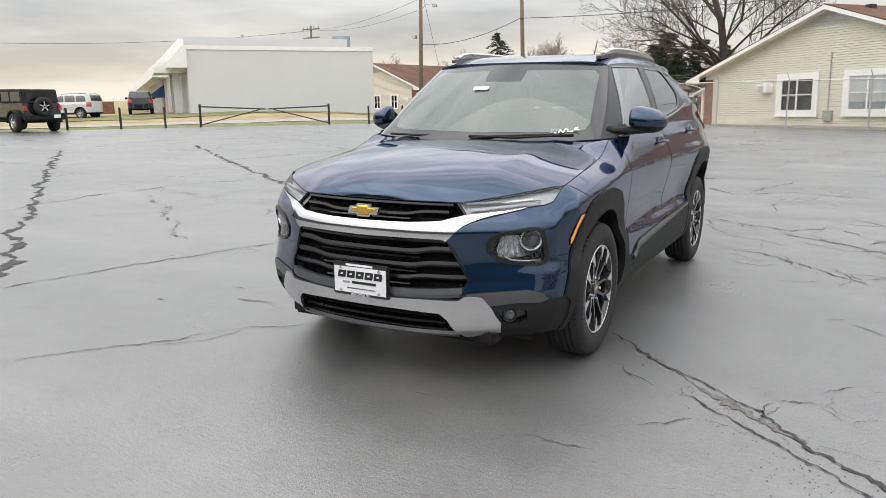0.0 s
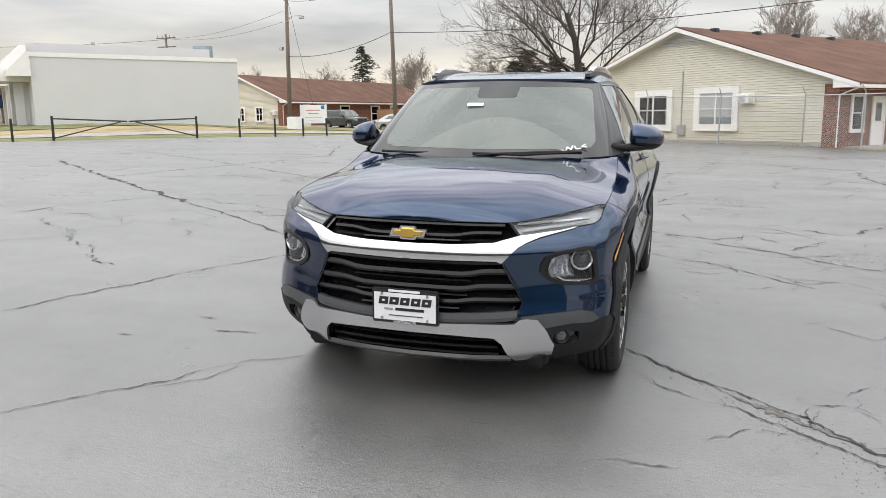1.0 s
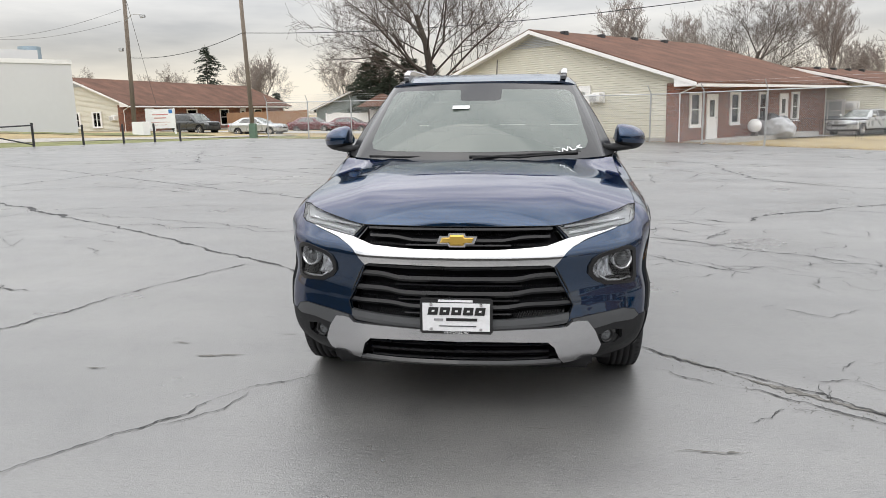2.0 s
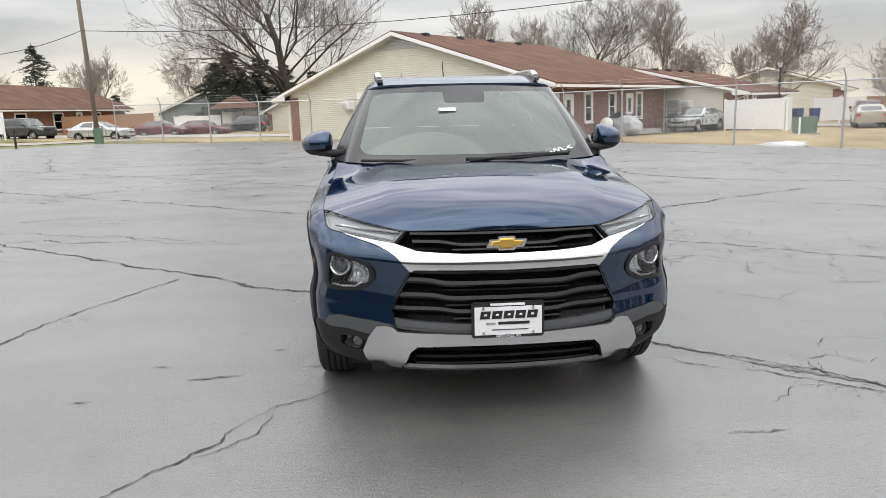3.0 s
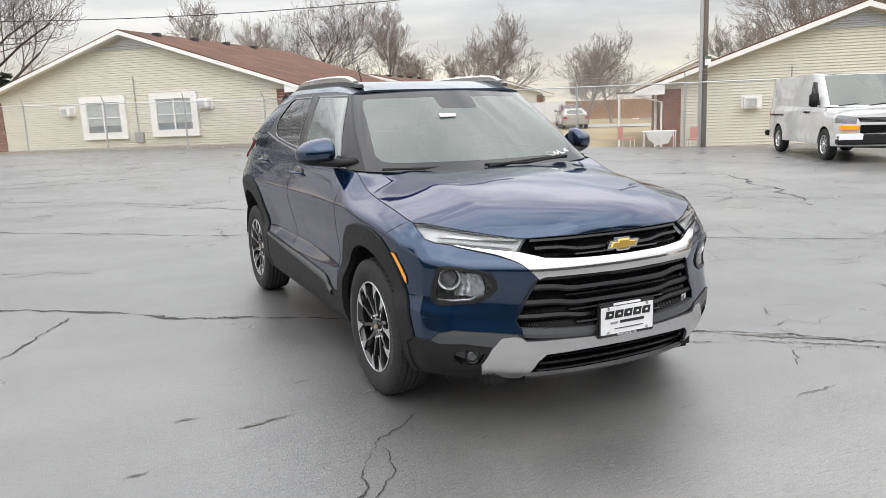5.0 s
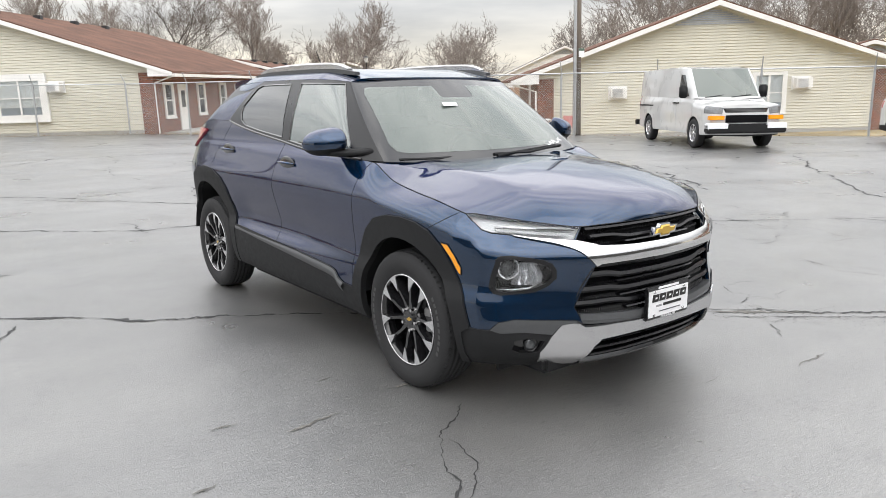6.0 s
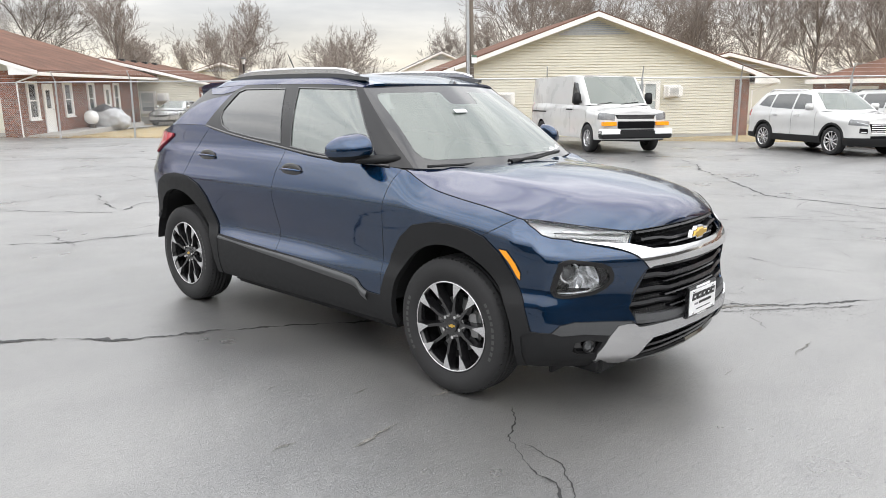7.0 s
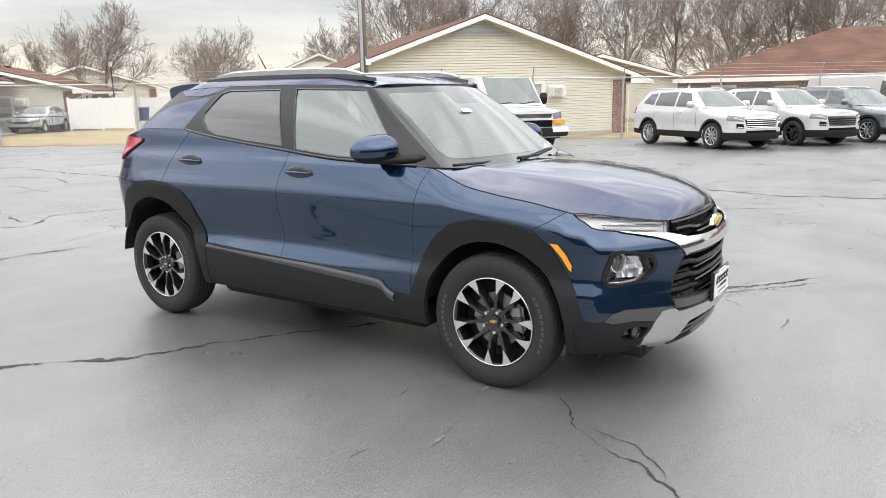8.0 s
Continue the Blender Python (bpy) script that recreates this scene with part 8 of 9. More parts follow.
    plate = part("licence_plate", boxes(((-0.160, plate_y, 0.413), (0.156, plate_y + 0.018, 0.572), 0.006)), V["gloss_black"], car, "black plate frame with a white dealer plate")
    part("plate_face", boxes(((-0.148, plate_y - 0.003, 0.428), (0.144, plate_y - 0.0005, 0.552))), V["plate_white"], plate)
    for i in range(5):
        g = bmesh.new()
        x0 = -0.126 + i * 0.051
        prism(g, [(x0, 0.500), (x0 + 0.043, 0.500), (x0 + 0.049, 0.534), (x0 + 0.006, 0.534)], 1, plate_y - 0.006, plate_y - 0.0035)
        bar = part("lettering_bar", g, V["ink"], plate, "bold slanted black bar")
        g = bmesh.new()
        prism(g, [(x0 + 0.018, 0.514), (x0 + 0.030, 0.514), (x0 + 0.032, 0.522), (x0 + 0.020, 0.522)], 1, plate_y - 0.008, plate_y - 0.0065)
        part("slit", g, V["plate_white"], bar)
    part("lettering_bar", boxes(((-0.045, plate_y - 0.006, 0.474), (0.090, plate_y - 0.0035, 0.486))), V["ink"], plate)
    part("lettering_bar", boxes(((-0.075, plate_y - 0.006, 0.449), (0.085, plate_y - 0.0035, 0.453))), V["clad_grey"], plate)
    part("lettering_bar", boxes(((-0.080, plate_y - 0.003, 0.557), (0.070, plate_y - 0.0005, 0.567))), V["plate_white"], plate)
    part("emblem", boxes(((-0.098, plate_y - 0.006, 0.474), (-0.058, plate_y - 0.0035, 0.484))), V["silver_trim"], plate)
    for x in (-0.11, 0.106):
        for z in (0.437, 0.545):
            g = bmesh.new()
            bmesh.ops.create_cone(g, segments=12, radius1=0.008, radius2=0.006, depth=0.006, cap_ends=True, matrix=pose(x, plate_y - 0.005, z, 90, 0, 0))
            part("screw", g, V["chrome"], plate)
    cu = bpy.data.curves.new("town_name", "FONT")
    cu.body, cu.size, cu.align_x, cu.extrude = "WENTZVILLE, MO", 0.0135, "CENTER", 0.0006
    ob = new("town_name", cu)
    ob.data.materials.append(V["plate_white"])
    ob.parent = plate
    ob.matrix_basis = pose(-0.002, plate_y - 0.001, 0.4165, 90, 0, 0)

    # wheels
    for y in (ARCH_F, ARCH_R):
        for s in (1, -1):
            wheel(car, s * 0.778, y, 0.351, 0.351, 0.215, s, "hero", 0.228, spin=17 if y else 9)
    return car


hero = hero_car()


# ---- other vehicles ----
def make_spec(fo, wb, ro, W, hood_z, nose_z, belt, roof_z, cowl, ws_top, r_top, r_base, boxy=0.0, low=0.26, top_in=0.24):
    yf, yr = -fo, wb + ro
    return {
        "yc": table([(0.15, yf + 0.10), (0.42, yf), (0.62, yf), (nose_z, yf + 0.05), (nose_z + 0.1, yf + 0.08)]),
        "kf": table([(0, 0), (0.5 * W, 0.03), (0.78 * W, 0.10 - 0.04 * boxy), (0.92 * W, 0.24 - 0.10 * boxy), (W - 0.03, 0.36 - 0.14 * boxy)]),
        "w": table([(yf, W - 0.04), (yf + 0.5, W - 0.015), (0.8, W - 0.01), (wb, W), (wb + ro * 0.6, W - 0.03), (yr, W - 0.10)]),
        "prof": table([(0.15, -0.10), (0.30, -0.03), (0.45, -0.005), (0.62, -0.012), (0.85, 0.0), (belt - 0.12, -0.005), (belt, -0.045), (belt + 0.1, -0.07)]),
        "ztop": table([(yf + 0.35, nose_z + 0.03), (0.0, (nose_z + hood_z) / 2), (cowl, belt - 0.01), (wb * 0.5, belt + 0.02), (wb, belt + 0.05), (yr, belt + 0.06)]),
        "ztop_front": table([(0, nose_z), (W * 0.6, nose_z), (W - 0.03, nose_z + 0.03)]),
        "zlo": table([(yf, low), (0.5, low + 0.02), (wb, low + 0.02), (yr, low + 0.10)]),
        "xf": W - 0.03, "y0": yf + 0.36 - 0.14 * boxy, "y1": yr - 0.26, "yr": yr,
        "tuck": table([(yf, 0.07), (cowl - 0.1, 0.06), (cowl + 0.15, 0.0)]),
        "muscle": lambda y, z: 0.0,
        "cowl": (0.0, cowl, 0.05),
        "hood": table([(yf, nose_z), (yf + 0.12, nose_z + 0.55 * (hood_z - nose_z)), (yf + 0.5, nose_z + 0.85 * (hood_z - nose_z)), (cowl, hood_z)]),
        "hood_crease": lambda x, y: 0.0,
        "gh": {"xb": W - 0.14, "xt": W - top_in - 0.06, "yb": cowl, "yt": ws_top, "bow": 0.08, "zb": belt - 0.02, "yb2": r_base, "yt2": r_top, "rbow": 0.08, "bulge": 0.012, "crown": 0.045,
               "xtop": table([(ws_top, W - top_in - 0.06), (ws_top + 0.4, W - top_in), (r_top - 0.3, W - top_in), (r_top, W - top_in - 0.04)]),
               "zt": table([(ws_top, roof_z - 0.085), (ws_top + 0.5, roof_z - 0.055), (r_top - 0.4, roof_z - 0.055), (r_top, roof_z - 0.08)])},
    }


def other_car(m, spec, wb, W, R, paint_mat, label, name="car", category="car", clad=True, style="multi", windows=(), lamp_z=(0.72, 0.86), grille=(0.5, 0.74, 0.45), rim_r=0.225, rails=None, tail_z=(0.85, 1.05), group=""):
    """A parked vehicle with body, glass, lamps, mirrors and wheels, facing its own -y."""
    S = spec
    skin_pts, hood, gh, roof, _ = car_surfaces(S, 0.5)
    car = empty(name, m, label=label, category=category, group=group)
    bm = surface(skin_pts)
    bmesh.ops.recalc_face_normals(bm, faces=bm.faces)
    if max(bm.faces, key=lambda f: f.calc_center_median().x).normal.x < 0:
        bmesh.ops.reverse_faces(bm, faces=bm.faces)
    lay = bm.faces.layers.int["tag"]
    for f in bm.faces:
        f[lay] = 1
    yf = S["yc"](0.5)

    def front(f):
        return f.normal.y < -0.35

    def flank(f):
        return f.normal.x > 0.5
    lowz = 0.46 if clad else 0.36
    imprint(bm, [(-9, lowz), (9, lowz), (9, 0), (-9, 0)], (1, 2), 6)
    imprint(bm, [(-0.02, grille[0]), (grille[2], grille[0]), (grille[2] + 0.06, grille[1]), (-0.02, grille[1])], (0, 2), 2, front)
    imprint(bm, [(grille[2] + 0.08, lamp_z[0]), (grille[2] + 0.05, lamp_z[1]), (W, lamp_z[1] + 0.06), (W, lamp_z[0] + 0.03)], (0, 2), 3, lambda f: f.calc_center_median().y < yf + 0.42 and f.normal.y < -0.1)
    imprint(bm, [(wb + 0.45, tail_z[0]), (9, tail_z[0] - 0.05), (9, tail_z[1]), (wb + 0.40, tail_z[1])], (1, 2), 4, lambda f: f.calc_center_median().x > W * 0.72 and f.calc_center_median().y > S["y1"] - 0.12)
    if clad:
        for yy in (0.0, wb):
            imprint(bm, circle(yy, R, R + 0.11, R + 0.11, 24), (1, 2), 6, flank)
    for yy in (0.0, wb):
        imprint(bm, circle(yy, R, R + 0.045, R + 0.055, 28), (1, 2), 9, flank)
        imprint(bm, [(yy - R - 0.04, R), (yy + R + 0.04, R), (yy + R, 0), (yy - R, 0)], (1, 2), 9, flank)
    for yy in [y for y in S.get("gaps", ())]:
        imprint(bm, [(yy, 1.4), (yy + 0.012, 1.4), (yy + 0.012, lowz), (yy, lowz)], (1, 2), 8, flank)
    part("body", both(extract(bm, 1, 0, 0.02)), paint_mat, car, smooth=True)
    part("lower_cladding", both(extract(bm, 6, 0.004, 0.03)), V["clad"], car, smooth=True)
    for tag, nm, mat, lift in ((3, "headlamp", V["lamp_dark"], 0.004), (4, "tail_lamp", V["red_lens"], 0.006)):
        h = extract(bm, tag, lift, 0.02)
        if len(h.faces):
            o = mirrored(h)
            part(nm, h, mat, car, smooth=True)
            part(nm, o, mat, car, smooth=True)
    part("grille", both(extract(bm, 2, -0.02)), V["mesh"], car, "black grille")
    for k in range(4):
        z = grille[0] + (grille[1] - grille[0]) * (k + 0.5) / 4
        part("grille_bar", bar_on(S, -grille[2], grille[2], lambda x, q=z: q, 0.022, 0.02, -0.002, 10), V["chrome"] if style == "multi" else V["gloss_black"], car)
    part("door_gap", both(extract(bm, 8, -0.004)), V["void"], car)
    inner = extract(bm, (1, 3, 4, 6, 8))
    inner.normal_update()
    for v in inner.verts:
        v.co -= v.normal * 0.03
    part("inner_shell", both(inner), V["void"], car)
    hb = surface(hood)
    bmesh.ops.recalc_face_normals(hb, faces=hb.faces)
    if max(hb.faces, key=lambda f: f.calc_area()).normal.z < 0:
        bmesh.ops.reverse_faces(hb, faces=hb.faces)
    part("bonnet", both(hb), paint_mat, car, smooth=True)
    gb = surface(gh)
    bmesh.ops.recalc_face_normals(gb, faces=gb.faces)
    if max(gb.faces, key=lambda f: f.calc_center_median().x).normal.x < 0:
        bmesh.ops.reverse_faces(gb, faces=gb.faces)
    gl = gb.faces.layers.int["tag"]
    G = S["gh"]
    for f in gb.faces:
        f[gl] = 1
    zb, zt = G["zb"], G["zt"](G["yt"] + 0.3)
    imprint(gb, [(-0.02, zb + 0.05), (G["xb"] - 0.05, zb + 0.07), (G["xt"] - 0.05, zt - 0.03), (-0.02, zt - 0.02)], (0, 2), 2, lambda f: f.normal.y < -0.2 and f.normal.x < 0.6 and f.calc_center_median().y < G["yt"] + 0.1)
    for poly in windows:
        imprint(gb, poly, (1, 2), 3, lambda f: f.normal.x > 0.45)
    if S.get("rear_glass", True):
        imprint(gb, [(-0.02, zb + 0.12), (G["xt"] - 0.02, zb + 0.14), (G["xt"] - 0.08, zt - 0.06), (-0.02, zt - 0.05)], (0, 2), 4, lambda f: f.normal.y > 0.35)
    part("cabin_frame", both(extract(gb, 1, 0, 0.012)), paint_mat if not S.get("black_pillars") else V["pillar"], car, smooth=True)
    w = part("windscreen", both(extract(gb, 2)), V["screen"], car, smooth=True)
    w.visible_shadow = False
    h = extract(gb, 3, -0.003)
    if len(h.faces):
        o = mirrored(h)
        part("side_glass", h, V["privacy"], car, "dark side glass", smooth=True)
        part("side_glass", o, V["privacy"], car, "dark side glass", smooth=True)
    h = extract(gb, 4, -0.003)
    if len(h.faces):
        part("rear_glass", both(h), V["privacy"], car, "dark rear glass", smooth=True)
    rb = surface(roof)
    bmesh.ops.recalc_face_normals(rb, faces=rb.faces)
    if max(rb.faces, key=lambda f: f.calc_area()).normal.z < 0:
        bmesh.ops.reverse_faces(rb, faces=rb.faces)
    part("roof", both(rb), paint_mat, car, smooth=True)
    part("cabin_floor", boxes(((-W + 0.12, G["yb"], 0.5), (W - 0.12, G["yb2"] - 0.1, 0.55))), V["dash"], car)
    part("dashboard", boxes(((-W + 0.16, G["yb"] + 0.05, 0.6), (W - 0.16, G["yb"] + 0.45, zb - 0.02), 0.04)), V["dash"], car)
    for x in (-0.38, 0.38):
        g = bmesh.new()
        yy = G["yb"] + 1.15
        box(g, (x - 0.24, yy, 0.55), (x + 0.24, yy + 0.18, zb + 0.12), 0.05)
        box(g, (x - 0.13, yy + 0.05, zb + 0.15), (x + 0.13, yy + 0.15, zb + 0.33), 0.03)
        part("seat", g, V["seat"], car, smooth=True)
    for s in (1, -1):
        g = bmesh.new()
        box(g, (s * (W - 0.02) - 0.0, G["yb"] + 0.28, belt_of(S) + 0.02), (s * (W + 0.18), G["yb"] + 0.42, belt_of(S) + (0.20 if W < 0.97 else 0.34)), 0.03) if s > 0 else box(g, (-(W + 0.18), G["yb"] + 0.28, belt_of(S) + 0.02), (-(W - 0.02), G["yb"] + 0.42, belt_of(S) + (0.20 if W < 0.97 else 0.34)), 0.03)
        part("door_mirror", g, paint_mat if W < 0.97 else V["clad"], car, smooth=True)
        for yy in S.get("handles", ()):
            part("door_handle", boxes(((s * W - 0.02, yy, belt_of(S) - 0.13), (s * W + 0.025, yy + 0.17, belt_of(S) - 0.095), 0.006)), paint_mat if S.get("painted_handles", True) else V["clad"], car)
        if rails:
            g = bmesh.new()
            tube(g, [(s * (W - 0.30), G["yt"] + 0.2, roof_of(S) - 0.05), (s * (W - 0.30), G["yt"] + 0.35, roof_of(S) + 0.015), (s * (W - 0.30), G["yt2"] - 0.3, roof_of(S) + 0.015), (s * (W - 0.30), G["yt2"] - 0.1, roof_of(S) - 0.05)], 0.018, 6)
            part("roof_rail", g, rails, car)
        for yy in (0.0, wb):
            wheel(car, s * (W - 0.125), yy, R, R, 0.22, s, style, rim_r, detail=False)
    return car


def belt_of(S):
    return S["ztop"](S["gh"]["yb"] + 0.3)


def roof_of(S):
    return S["gh"]["zt"](S["gh"]["yt"] + 0.5) + 0.045


def suv(m, paint_mat, label, style="multi", rails=None, group="white SUVs in a row"):
    S = make_spec(0.93, 2.73, 1.0, 0.92, 1.06, 0.90, 1.08, 1.64, 0.40, 1.05, 3.02, 3.42)
    S["black_pillars"], S["gaps"], S["handles"] = False, (0.62, 1.55, 2.45), (1.25, 2.15)
    wins = ([(0.78, 1.12), (1.10, 1.50), (1.52, 1.54), (1.56, 1.13)], [(1.62, 1.13), (1.60, 1.54), (2.42, 1.53), (2.50, 1.16)], [(2.56, 1.17), (2.50, 1.52), (2.86, 1.49), (3.12, 1.22)])
    car = other_car(m, S, 2.73, 0.92, 0.355, paint_mat, label, "mid_size_suv", "car", True, style, wins, (0.74, 0.86), (0.58, 0.80, 0.50), 0.24, rails, (0.92, 1.10), group)
    trim = V["chrome"] if style == "multi" else V["gloss_black"]
    part("grille_frame", bar_on(S, -0.54, 0.54, lambda x: 0.815, 0.03, 0.02, -0.006, 12), trim, car)
    part("grille_frame", bar_on(S, -0.50, 0.50, lambda x: 0.572, 0.025, 0.02, -0.006, 12), trim, car)
    part("lower_intake", bar_on(S, -0.52, 0.52, lambda x: 0.475, 0.07, 0.02, -0.004, 12), V["mesh"], car, "black lower intake")
    for s in (1, -1):
        part("fog_recess", bar_on(S, s * 0.60, s * 0.76, lambda x: 0.615 + 0.1 * (abs(x) - 0.6), 0.13, 0.03, -0.004, 8), V["gloss_black"], car, "black fog lamp recess")
        part("light_bar", bar_on(S, s * 0.58, s * 0.80, lambda x: 0.775 + 0.28 * (abs(x) - 0.58), 0.016, 0.02, -0.010, 8), V["drl"], car, "slim bright lamp strip")
        part("fog_trim", bar_on(S, s * 0.62, s * 0.74, lambda x: 0.60, 0.014, 0.02, -0.010, 6), V["silver_trim"], car)
    return car


suv(pose(17.75, 2.85, 0, 0, 0, -34.5), V["white"], "white mid-size SUV with silver wheels parked in a row", "multi", V["silver_trim"])
suv(pose(19.95, 1.15, 0, 0, 0, -34.5), V["white"], "white mid-size SUV with black wheels parked in a row", "black", V["gloss_black"])
suv(pose(22.1, -0.55, 0, 0, 0, -34.5), V["grey"], "grey-green mid-size SUV parked in a row", "multi", V["silver_trim"])


def cargo_van(m, label, detail=True):
    S = make_spec(0.92, 3.43, 1.25, 1.0, 1.22, 1.06, 1.24, 2.10, 0.16, 0.84, 4.45, 4.58, boxy=0.6, low=0.34, top_in=0.13)
    S["gaps"], S["handles"], S["painted_handles"], S["rear_glass"] = (0.10, 1.18, 2.35), (1.02, 1.24), False, False
    wins = ([(0.46, 1.30), (0.90, 1.85), (1.16, 1.88), (1.18, 1.30)],)
    van = other_car(m, S, 3.43, 1.0, 0.375, V["white"], label, "cargo_van", "van", False, "steel", wins, (0.86, 1.02), (0.90, 1.01, 0.52), 0.22, None, (1.0, 1.4))
    yf = -0.925
    part("lower_grille", boxes(((-0.52, yf - 0.012, 0.66), (0.52, yf + 0.05, 0.84), 0.01)), V["mesh"], van, "black lower grille")
    for s in (1, -1):
        a, b = sorted((s * 0.56, s * 0.93))
        part("turn_signal", boxes(((a, yf - 0.004, 0.73), (b, yf + 0.16, 0.83), 0.01)), V["amber"], van, "amber turn signal")
        a, b = sorted((s * 0.48, s * 1.0))
        part("bumper_film", boxes(((a, yf - 0.09, 0.50), (b, yf + 0.16, 0.65), 0.02)), V["film"], van, "white protective film on the bumper end")
    part("bumper", boxes(((-1.0, yf - 0.08, 0.40), (1.0, yf + 0.18, 0.63), 0.03)), V["clad"], van, "black front bumper")
    part("rear_bumper", boxes(((-0.95, 4.62, 0.42), (0.95, 4.80, 0.58), 0.02)), V["clad"], van)
    part("side_rail", boxes(((-1.012, 3.0, 1.02), (-0.99, 4.2, 1.06))), V["clad"], van, "black sliding door rail")
    for x in (-0.4, 0.3):
        g = bmesh.new()
        tube(g, [(x - 0.25, 0.10, 1.27), (x + 0.30, 0.18, 1.33)], 0.010, 5)
        part("wiper", g, V["clad"], van)
    return van


cargo_van(pose(14.75, 8.05, 0, 0, 0, -33.5), "white cargo van with film-wrapped bumper and amber turn signals")
cargo_van(pose(27.9, -1.4, 0, 0, 0, -34.5), "white cargo van behind the row of SUVs")


def sedan(m, paint_mat, label, group="sedans by the houses"):
    S = make_spec(0.92, 2.72, 1.08, 0.90, 0.94, 0.74, 0.96, 1.44, 0.50, 1.22, 2.55, 3.20)
    S["gaps"], S["handles"] = (0.62, 1.55, 2.40), (1.3, 2.15)
    wins = ([(0.88, 1.0), (1.28, 1.33), (1.55, 1.35), (1.58, 1.01)], [(1.64, 1.01), (1.62, 1.35), (2.30, 1.32), (2.62, 1.05)])
    car = other_car(m, S, 2.72, 0.90, 0.32, paint_mat, label, "sedan", "car", False, "steel", wins, (0.58, 0.70), (0.52, 0.64, 0.40), 0.20, None, (0.74, 0.90), group)
    part("boot_lid", boxes(((-0.78, 3.05, 0.88), (0.78, 3.74, 1.0), 0.05)), paint_mat, car, smooth=True)
    return car


sedan(far(-19.5, 52.3, -0.2, 82), V["silver"], "silver sedan parked before the brick house")
sedan(far(-17.7, 61.3, -0.25, 80), V["maroon"], "maroon sedan parked on the street")
sedan(far(-14.5, 62.1, -0.3, 78), V["maroon"], "maroon sedan parked on the street")
sedan(far(18.0, 40.4, -0.12, -52), V["silver"], "silver sedan with its nose out, beside the cream house")
sedan(far(30.9, 42.2, -0.12, 150), V["champagne"], "champagne sedan seen from behind on the lane")


def old_suv(m, paint_mat, label, spare=False, rz=None):
    S = make_spec(0.85, 2.7, 0.85, 0.90, 1.10, 0.98, 1.12, 1.74, 0.42, 0.95, 3.30, 3.42, boxy=0.5, low=0.34, top_in=0.18)
    S["gaps"], S["handles"] = (0.5, 1.45, 2.35), (1.2, 2.1)
    wins = ([(0.72, 1.18), (1.0, 1.58), (1.45, 1.60), (1.48, 1.18)], [(1.56, 1.18), (1.54, 1.60), (2.30, 1.60), (2.34, 1.18)], [(2.42, 1.18), (2.40, 1.59), (3.05, 1.57), (3.16, 1.20)])
    car = other_car(m, S, 2.7, 0.90, 0.37, paint_mat, label, "station_wagon", "car", True, "steel", wins, (0.78, 0.92), (0.70, 0.90, 0.5), 0.22, V["clad"], (0.85, 1.15))
    if spare:
        w = empty("spare_wheel", pose(0, 3.62, 1.0, 0, 0, 90))
        w.parent = car
        g = bmesh.new()
        lathe(g, [(-0.1, 0.2), (-0.1, 0.34), (-0.05, 0.36), (0.08, 0.36), (0.11, 0.33), (0.11, 0.22), (0.09, 0.2)], 28)
        bmesh.ops.recalc_face_normals(g, faces=g.faces)
        part("tyre", g, V["tyre"], w, smooth=True)
    return car


old_suv(far(-14.8, 69.0, -0.35, -95), V["black"], "black off-road wagon with a spare wheel on its tail", True)
old_suv(far(-26.2, 55.0, -0.15, 68), V["dark_grey"], "dark grey wagon parked beside the property sign")
old_suv(far(-48.0, 29.5, 0.0, -70), V["white"], "white pickup parked beyond the bollards")
old_suv(far(-47.2, 36.3, 0.25, -129), V["black"], "black pickup at the white building")
old_suv(far(33.6, 46.4, -0.12, 150), V["maroon"], "dark red wagon ahead of the champagne sedan")


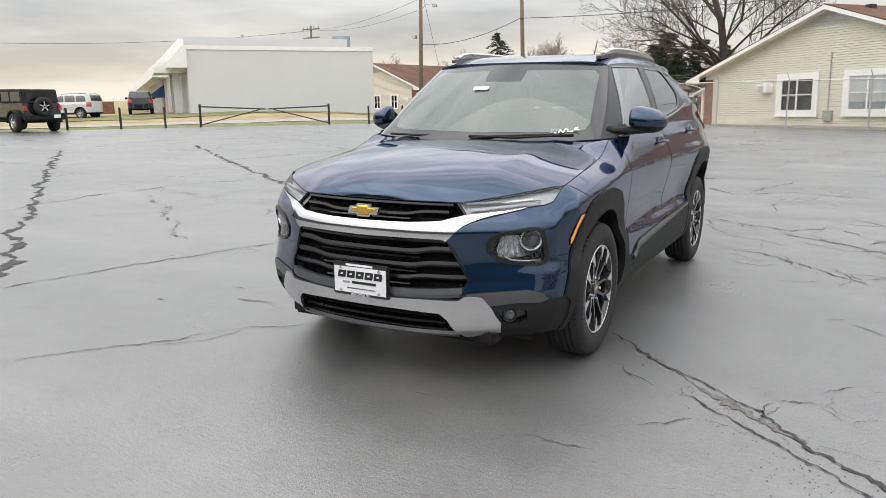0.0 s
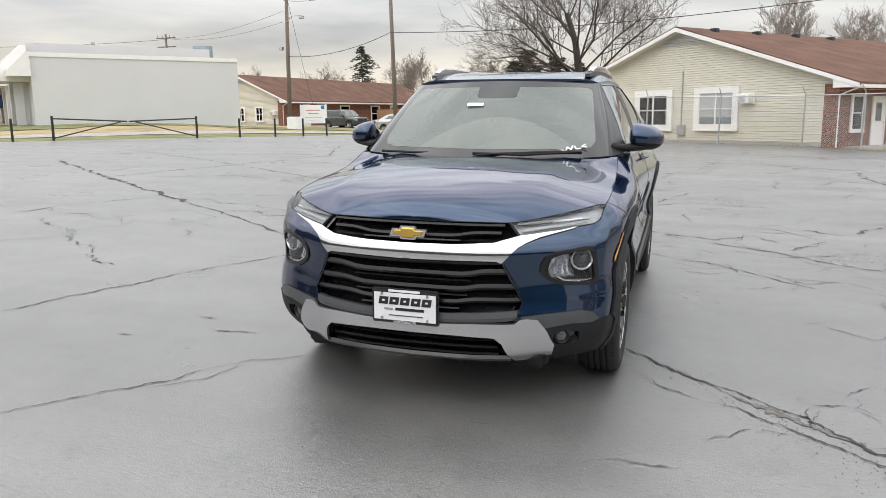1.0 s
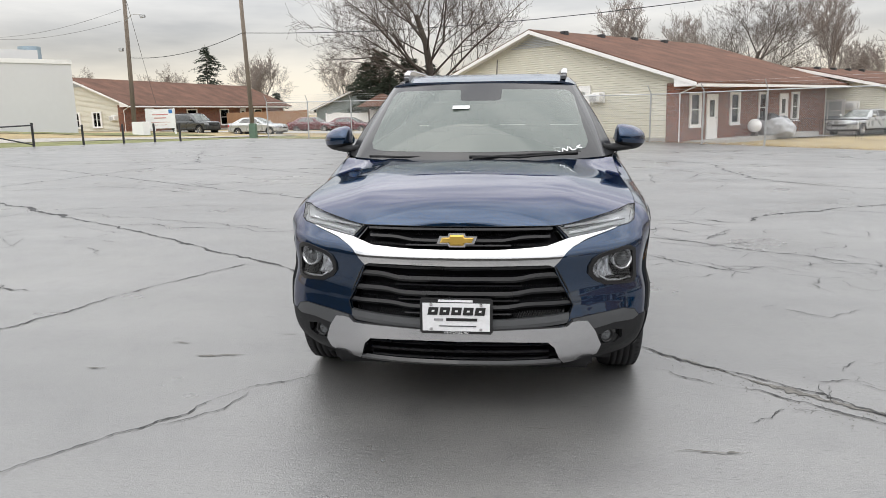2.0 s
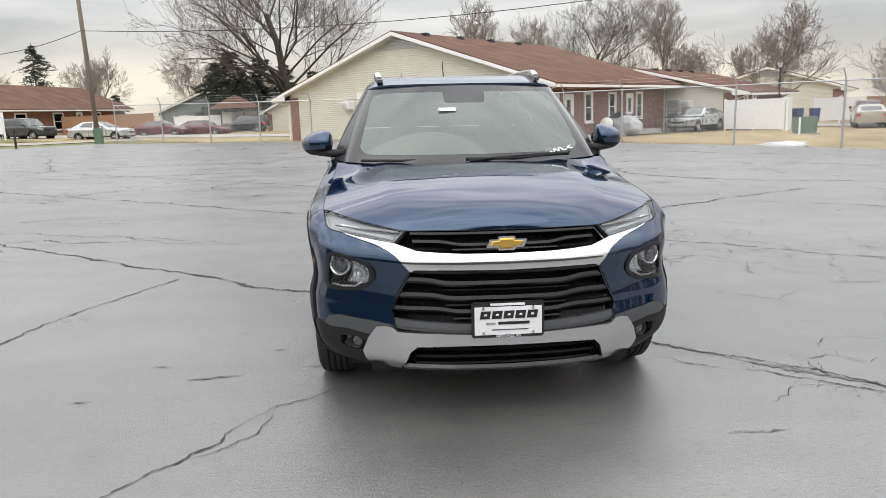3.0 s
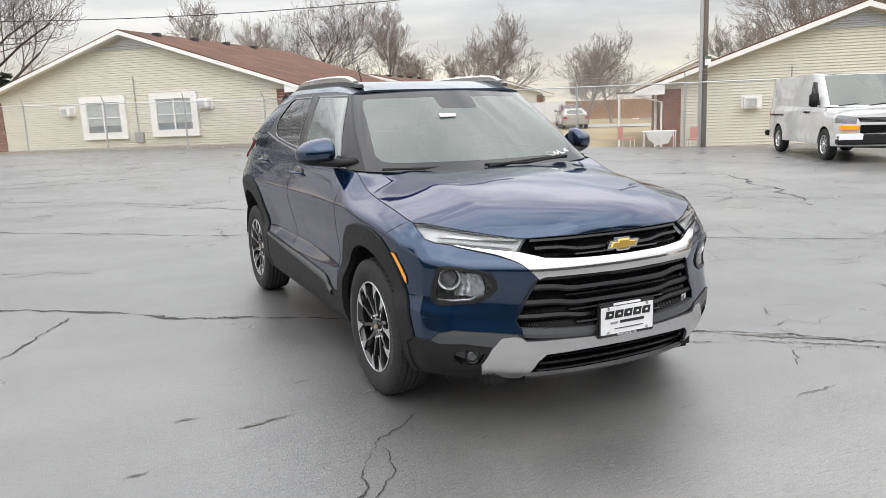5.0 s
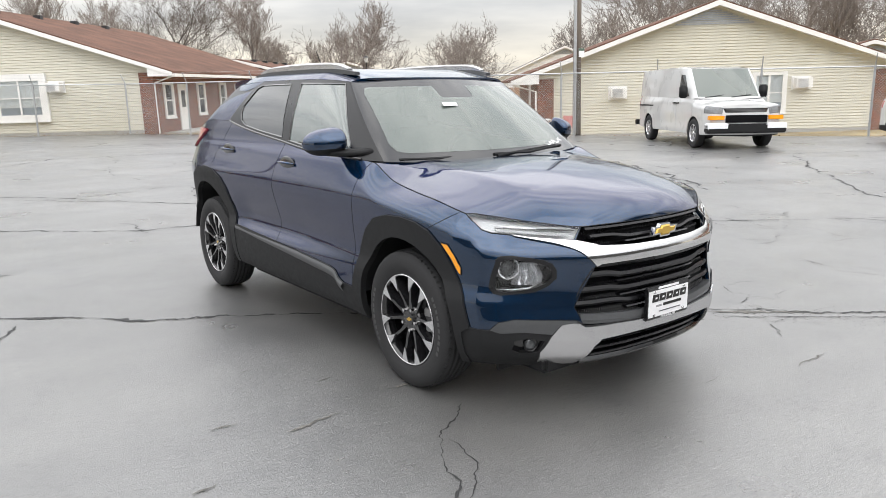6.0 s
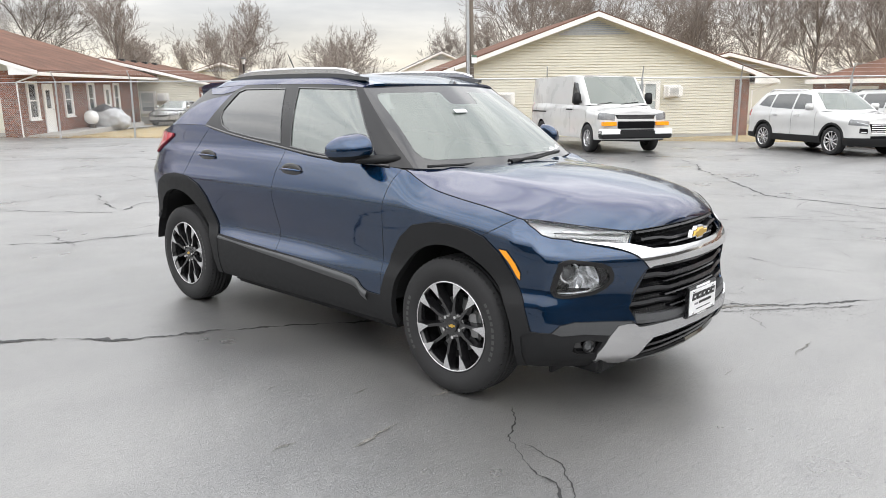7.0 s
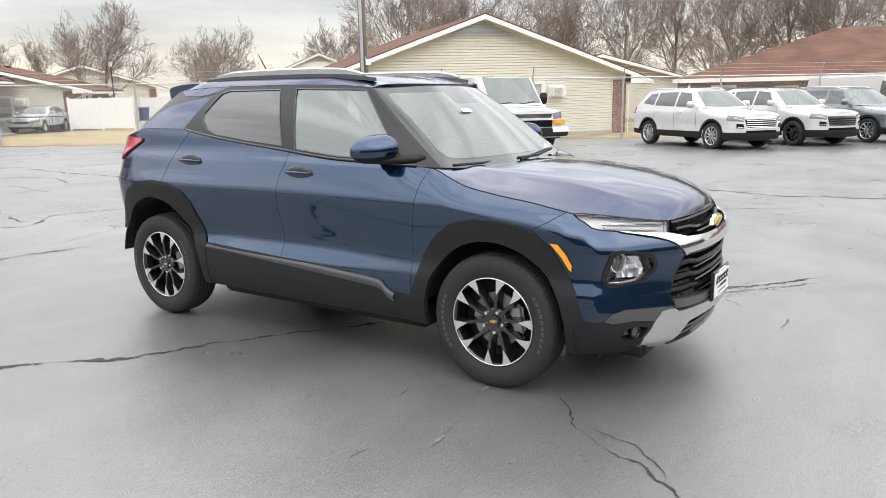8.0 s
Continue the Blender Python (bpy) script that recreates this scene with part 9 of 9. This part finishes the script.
def offroader(m):
    """A boxy open-topped style four-door with a spare wheel on its tail."""
    car = empty("off_roader", m, label="black boxy off-roader with a spare wheel on its tailgate", category="car")
    k = V["black"]
    g = bmesh.new()
    prism(g, [(-0.55, 0.62), (-0.55, 1.12), (0.72, 1.20), (3.75, 1.22), (3.80, 0.62)], 0, -0.78, 0.78)
    bmesh.ops.bevel(g, geom=g.edges[:], offset=0.03, segments=2, affect="EDGES")
    part("body", g, k, car, smooth=False)
    g = bmesh.new()
    prism(g, [(0.80, 1.21), (1.06, 1.82), (3.62, 1.80), (3.76, 1.21)], 0, -0.74, 0.74)
    bmesh.ops.bevel(g, geom=g.edges[:], offset=0.04, segments=2, affect="EDGES")
    part("hard_top", g, V["clad"], car)
    for s in (1, -1):
        for a, b in ((1.12, 1.72), (1.82, 2.52), (2.66, 3.5)):
            lo, hi = sorted((s * 0.742, s * 0.752))
            part("side_glass", boxes(((lo, a, 1.30), (hi, b, 1.70), 0.003)), V["gloss_black"], car, "dark side glass")
        for y in (0.0, 3.0):
            g = bmesh.new()
            ring = []
            for aa in range(0, 181, 12):
                ca, sa = math.cos(radians(aa)), math.sin(radians(aa))
                ring.append([g.verts.new((s * xx, y + 0.50 * ca, 0.46 + 0.50 * sa + dz)) for xx, dz in ((0.76, 0.0), (0.95, -0.02), (0.95, -0.07), (0.76, -0.06))])
            for r0, r1 in zip(ring, ring[1:]):
                for q in range(4):
                    g.faces.new((r0[q], r0[(q + 1) % 4], r1[(q + 1) % 4], r1[q]))
            part("fender_flare", g, V["clad"], car)
            wheel(car, s * 0.80, y, 0.40, 0.40, 0.25, s, "steel", 0.22, detail=False)
        lo, hi = sorted((s * 0.66, s * 0.80))
        part("tail_lamp", boxes(((lo, 3.78, 0.92), (hi, 3.84, 1.12), 0.01)), V["red_lens"], car, "square red tail lamp")
        lo, hi = sorted((s * 0.76, s * 0.98))
        part("door_mirror", boxes(((lo, 0.95, 1.28), (hi, 1.05, 1.45), 0.02)), V["clad"], car)
    part("rear_glass", boxes(((-0.60, 3.705, 1.30), (0.60, 3.735, 1.68), 0.003)), V["gloss_black"], car, "dark rear glass")
    part("rear_bumper", boxes(((-0.86, 3.80, 0.52), (0.86, 4.02, 0.72), 0.03)), V["clad"], car)
    part("licence_plate", boxes(((-0.62, 4.021, 0.60), (-0.34, 4.03, 0.74))), V["plate_white"], car)
    part("underbody", boxes(((-0.6, -0.4, 0.40), (0.6, 3.6, 0.62))), V["void"], car)
    sp = empty("spare_wheel", pose(0.05, 3.98, 1.08, 0, 0, 90))
    sp.parent = car
    g = bmesh.new()
    lathe(g, [(-0.12, 0.2), (-0.12, 0.36), (-0.07, 0.39), (0.08, 0.39), (0.13, 0.35), (0.13, 0.23), (0.10, 0.21)], 32)
    bmesh.ops.recalc_face_normals(g, faces=g.faces)
    part("tyre", g, V["tyre"], sp, smooth=True)
    for i in range(5):
        g = bmesh.new()
        box(g, (0.06, -0.03, 0.03), (0.125, 0.03, 0.21), 0.005, m=Matrix.Rotation(2 * math.pi * i / 5, 4, "X"))
        part("spoke", g, V["alloy"], sp)
    return car


offroader(pose(-32.2, 16.5, 0, 0, 0, -97))


def gazebo(m):
    root = empty("gazebo", m, label="small dark gazebo with a brown peaked roof", category="gazebo")
    g = bmesh.new()
    bmesh.ops.create_cone(g, segments=6, radius1=2.9, radius2=0.2, depth=1.3, cap_ends=True, matrix=Matrix.Translation((0, 0, 3.0)))
    part("roof", g, M["shingle"], root)
    for i in range(6):
        a = 2 * math.pi * i / 6
        g = bmesh.new()
        tube(g, [(2.2 * math.cos(a), 2.2 * math.sin(a), -0.2), (2.2 * math.cos(a), 2.2 * math.sin(a), 2.4)], 0.08, 6)
        part("post", g, M["bark"], root)
    part("floor", boxes(((-2, -2, -0.2), (2, 2, 0.12))), M["bark"], root)


gazebo(far(-15.2, 74, -0.2))
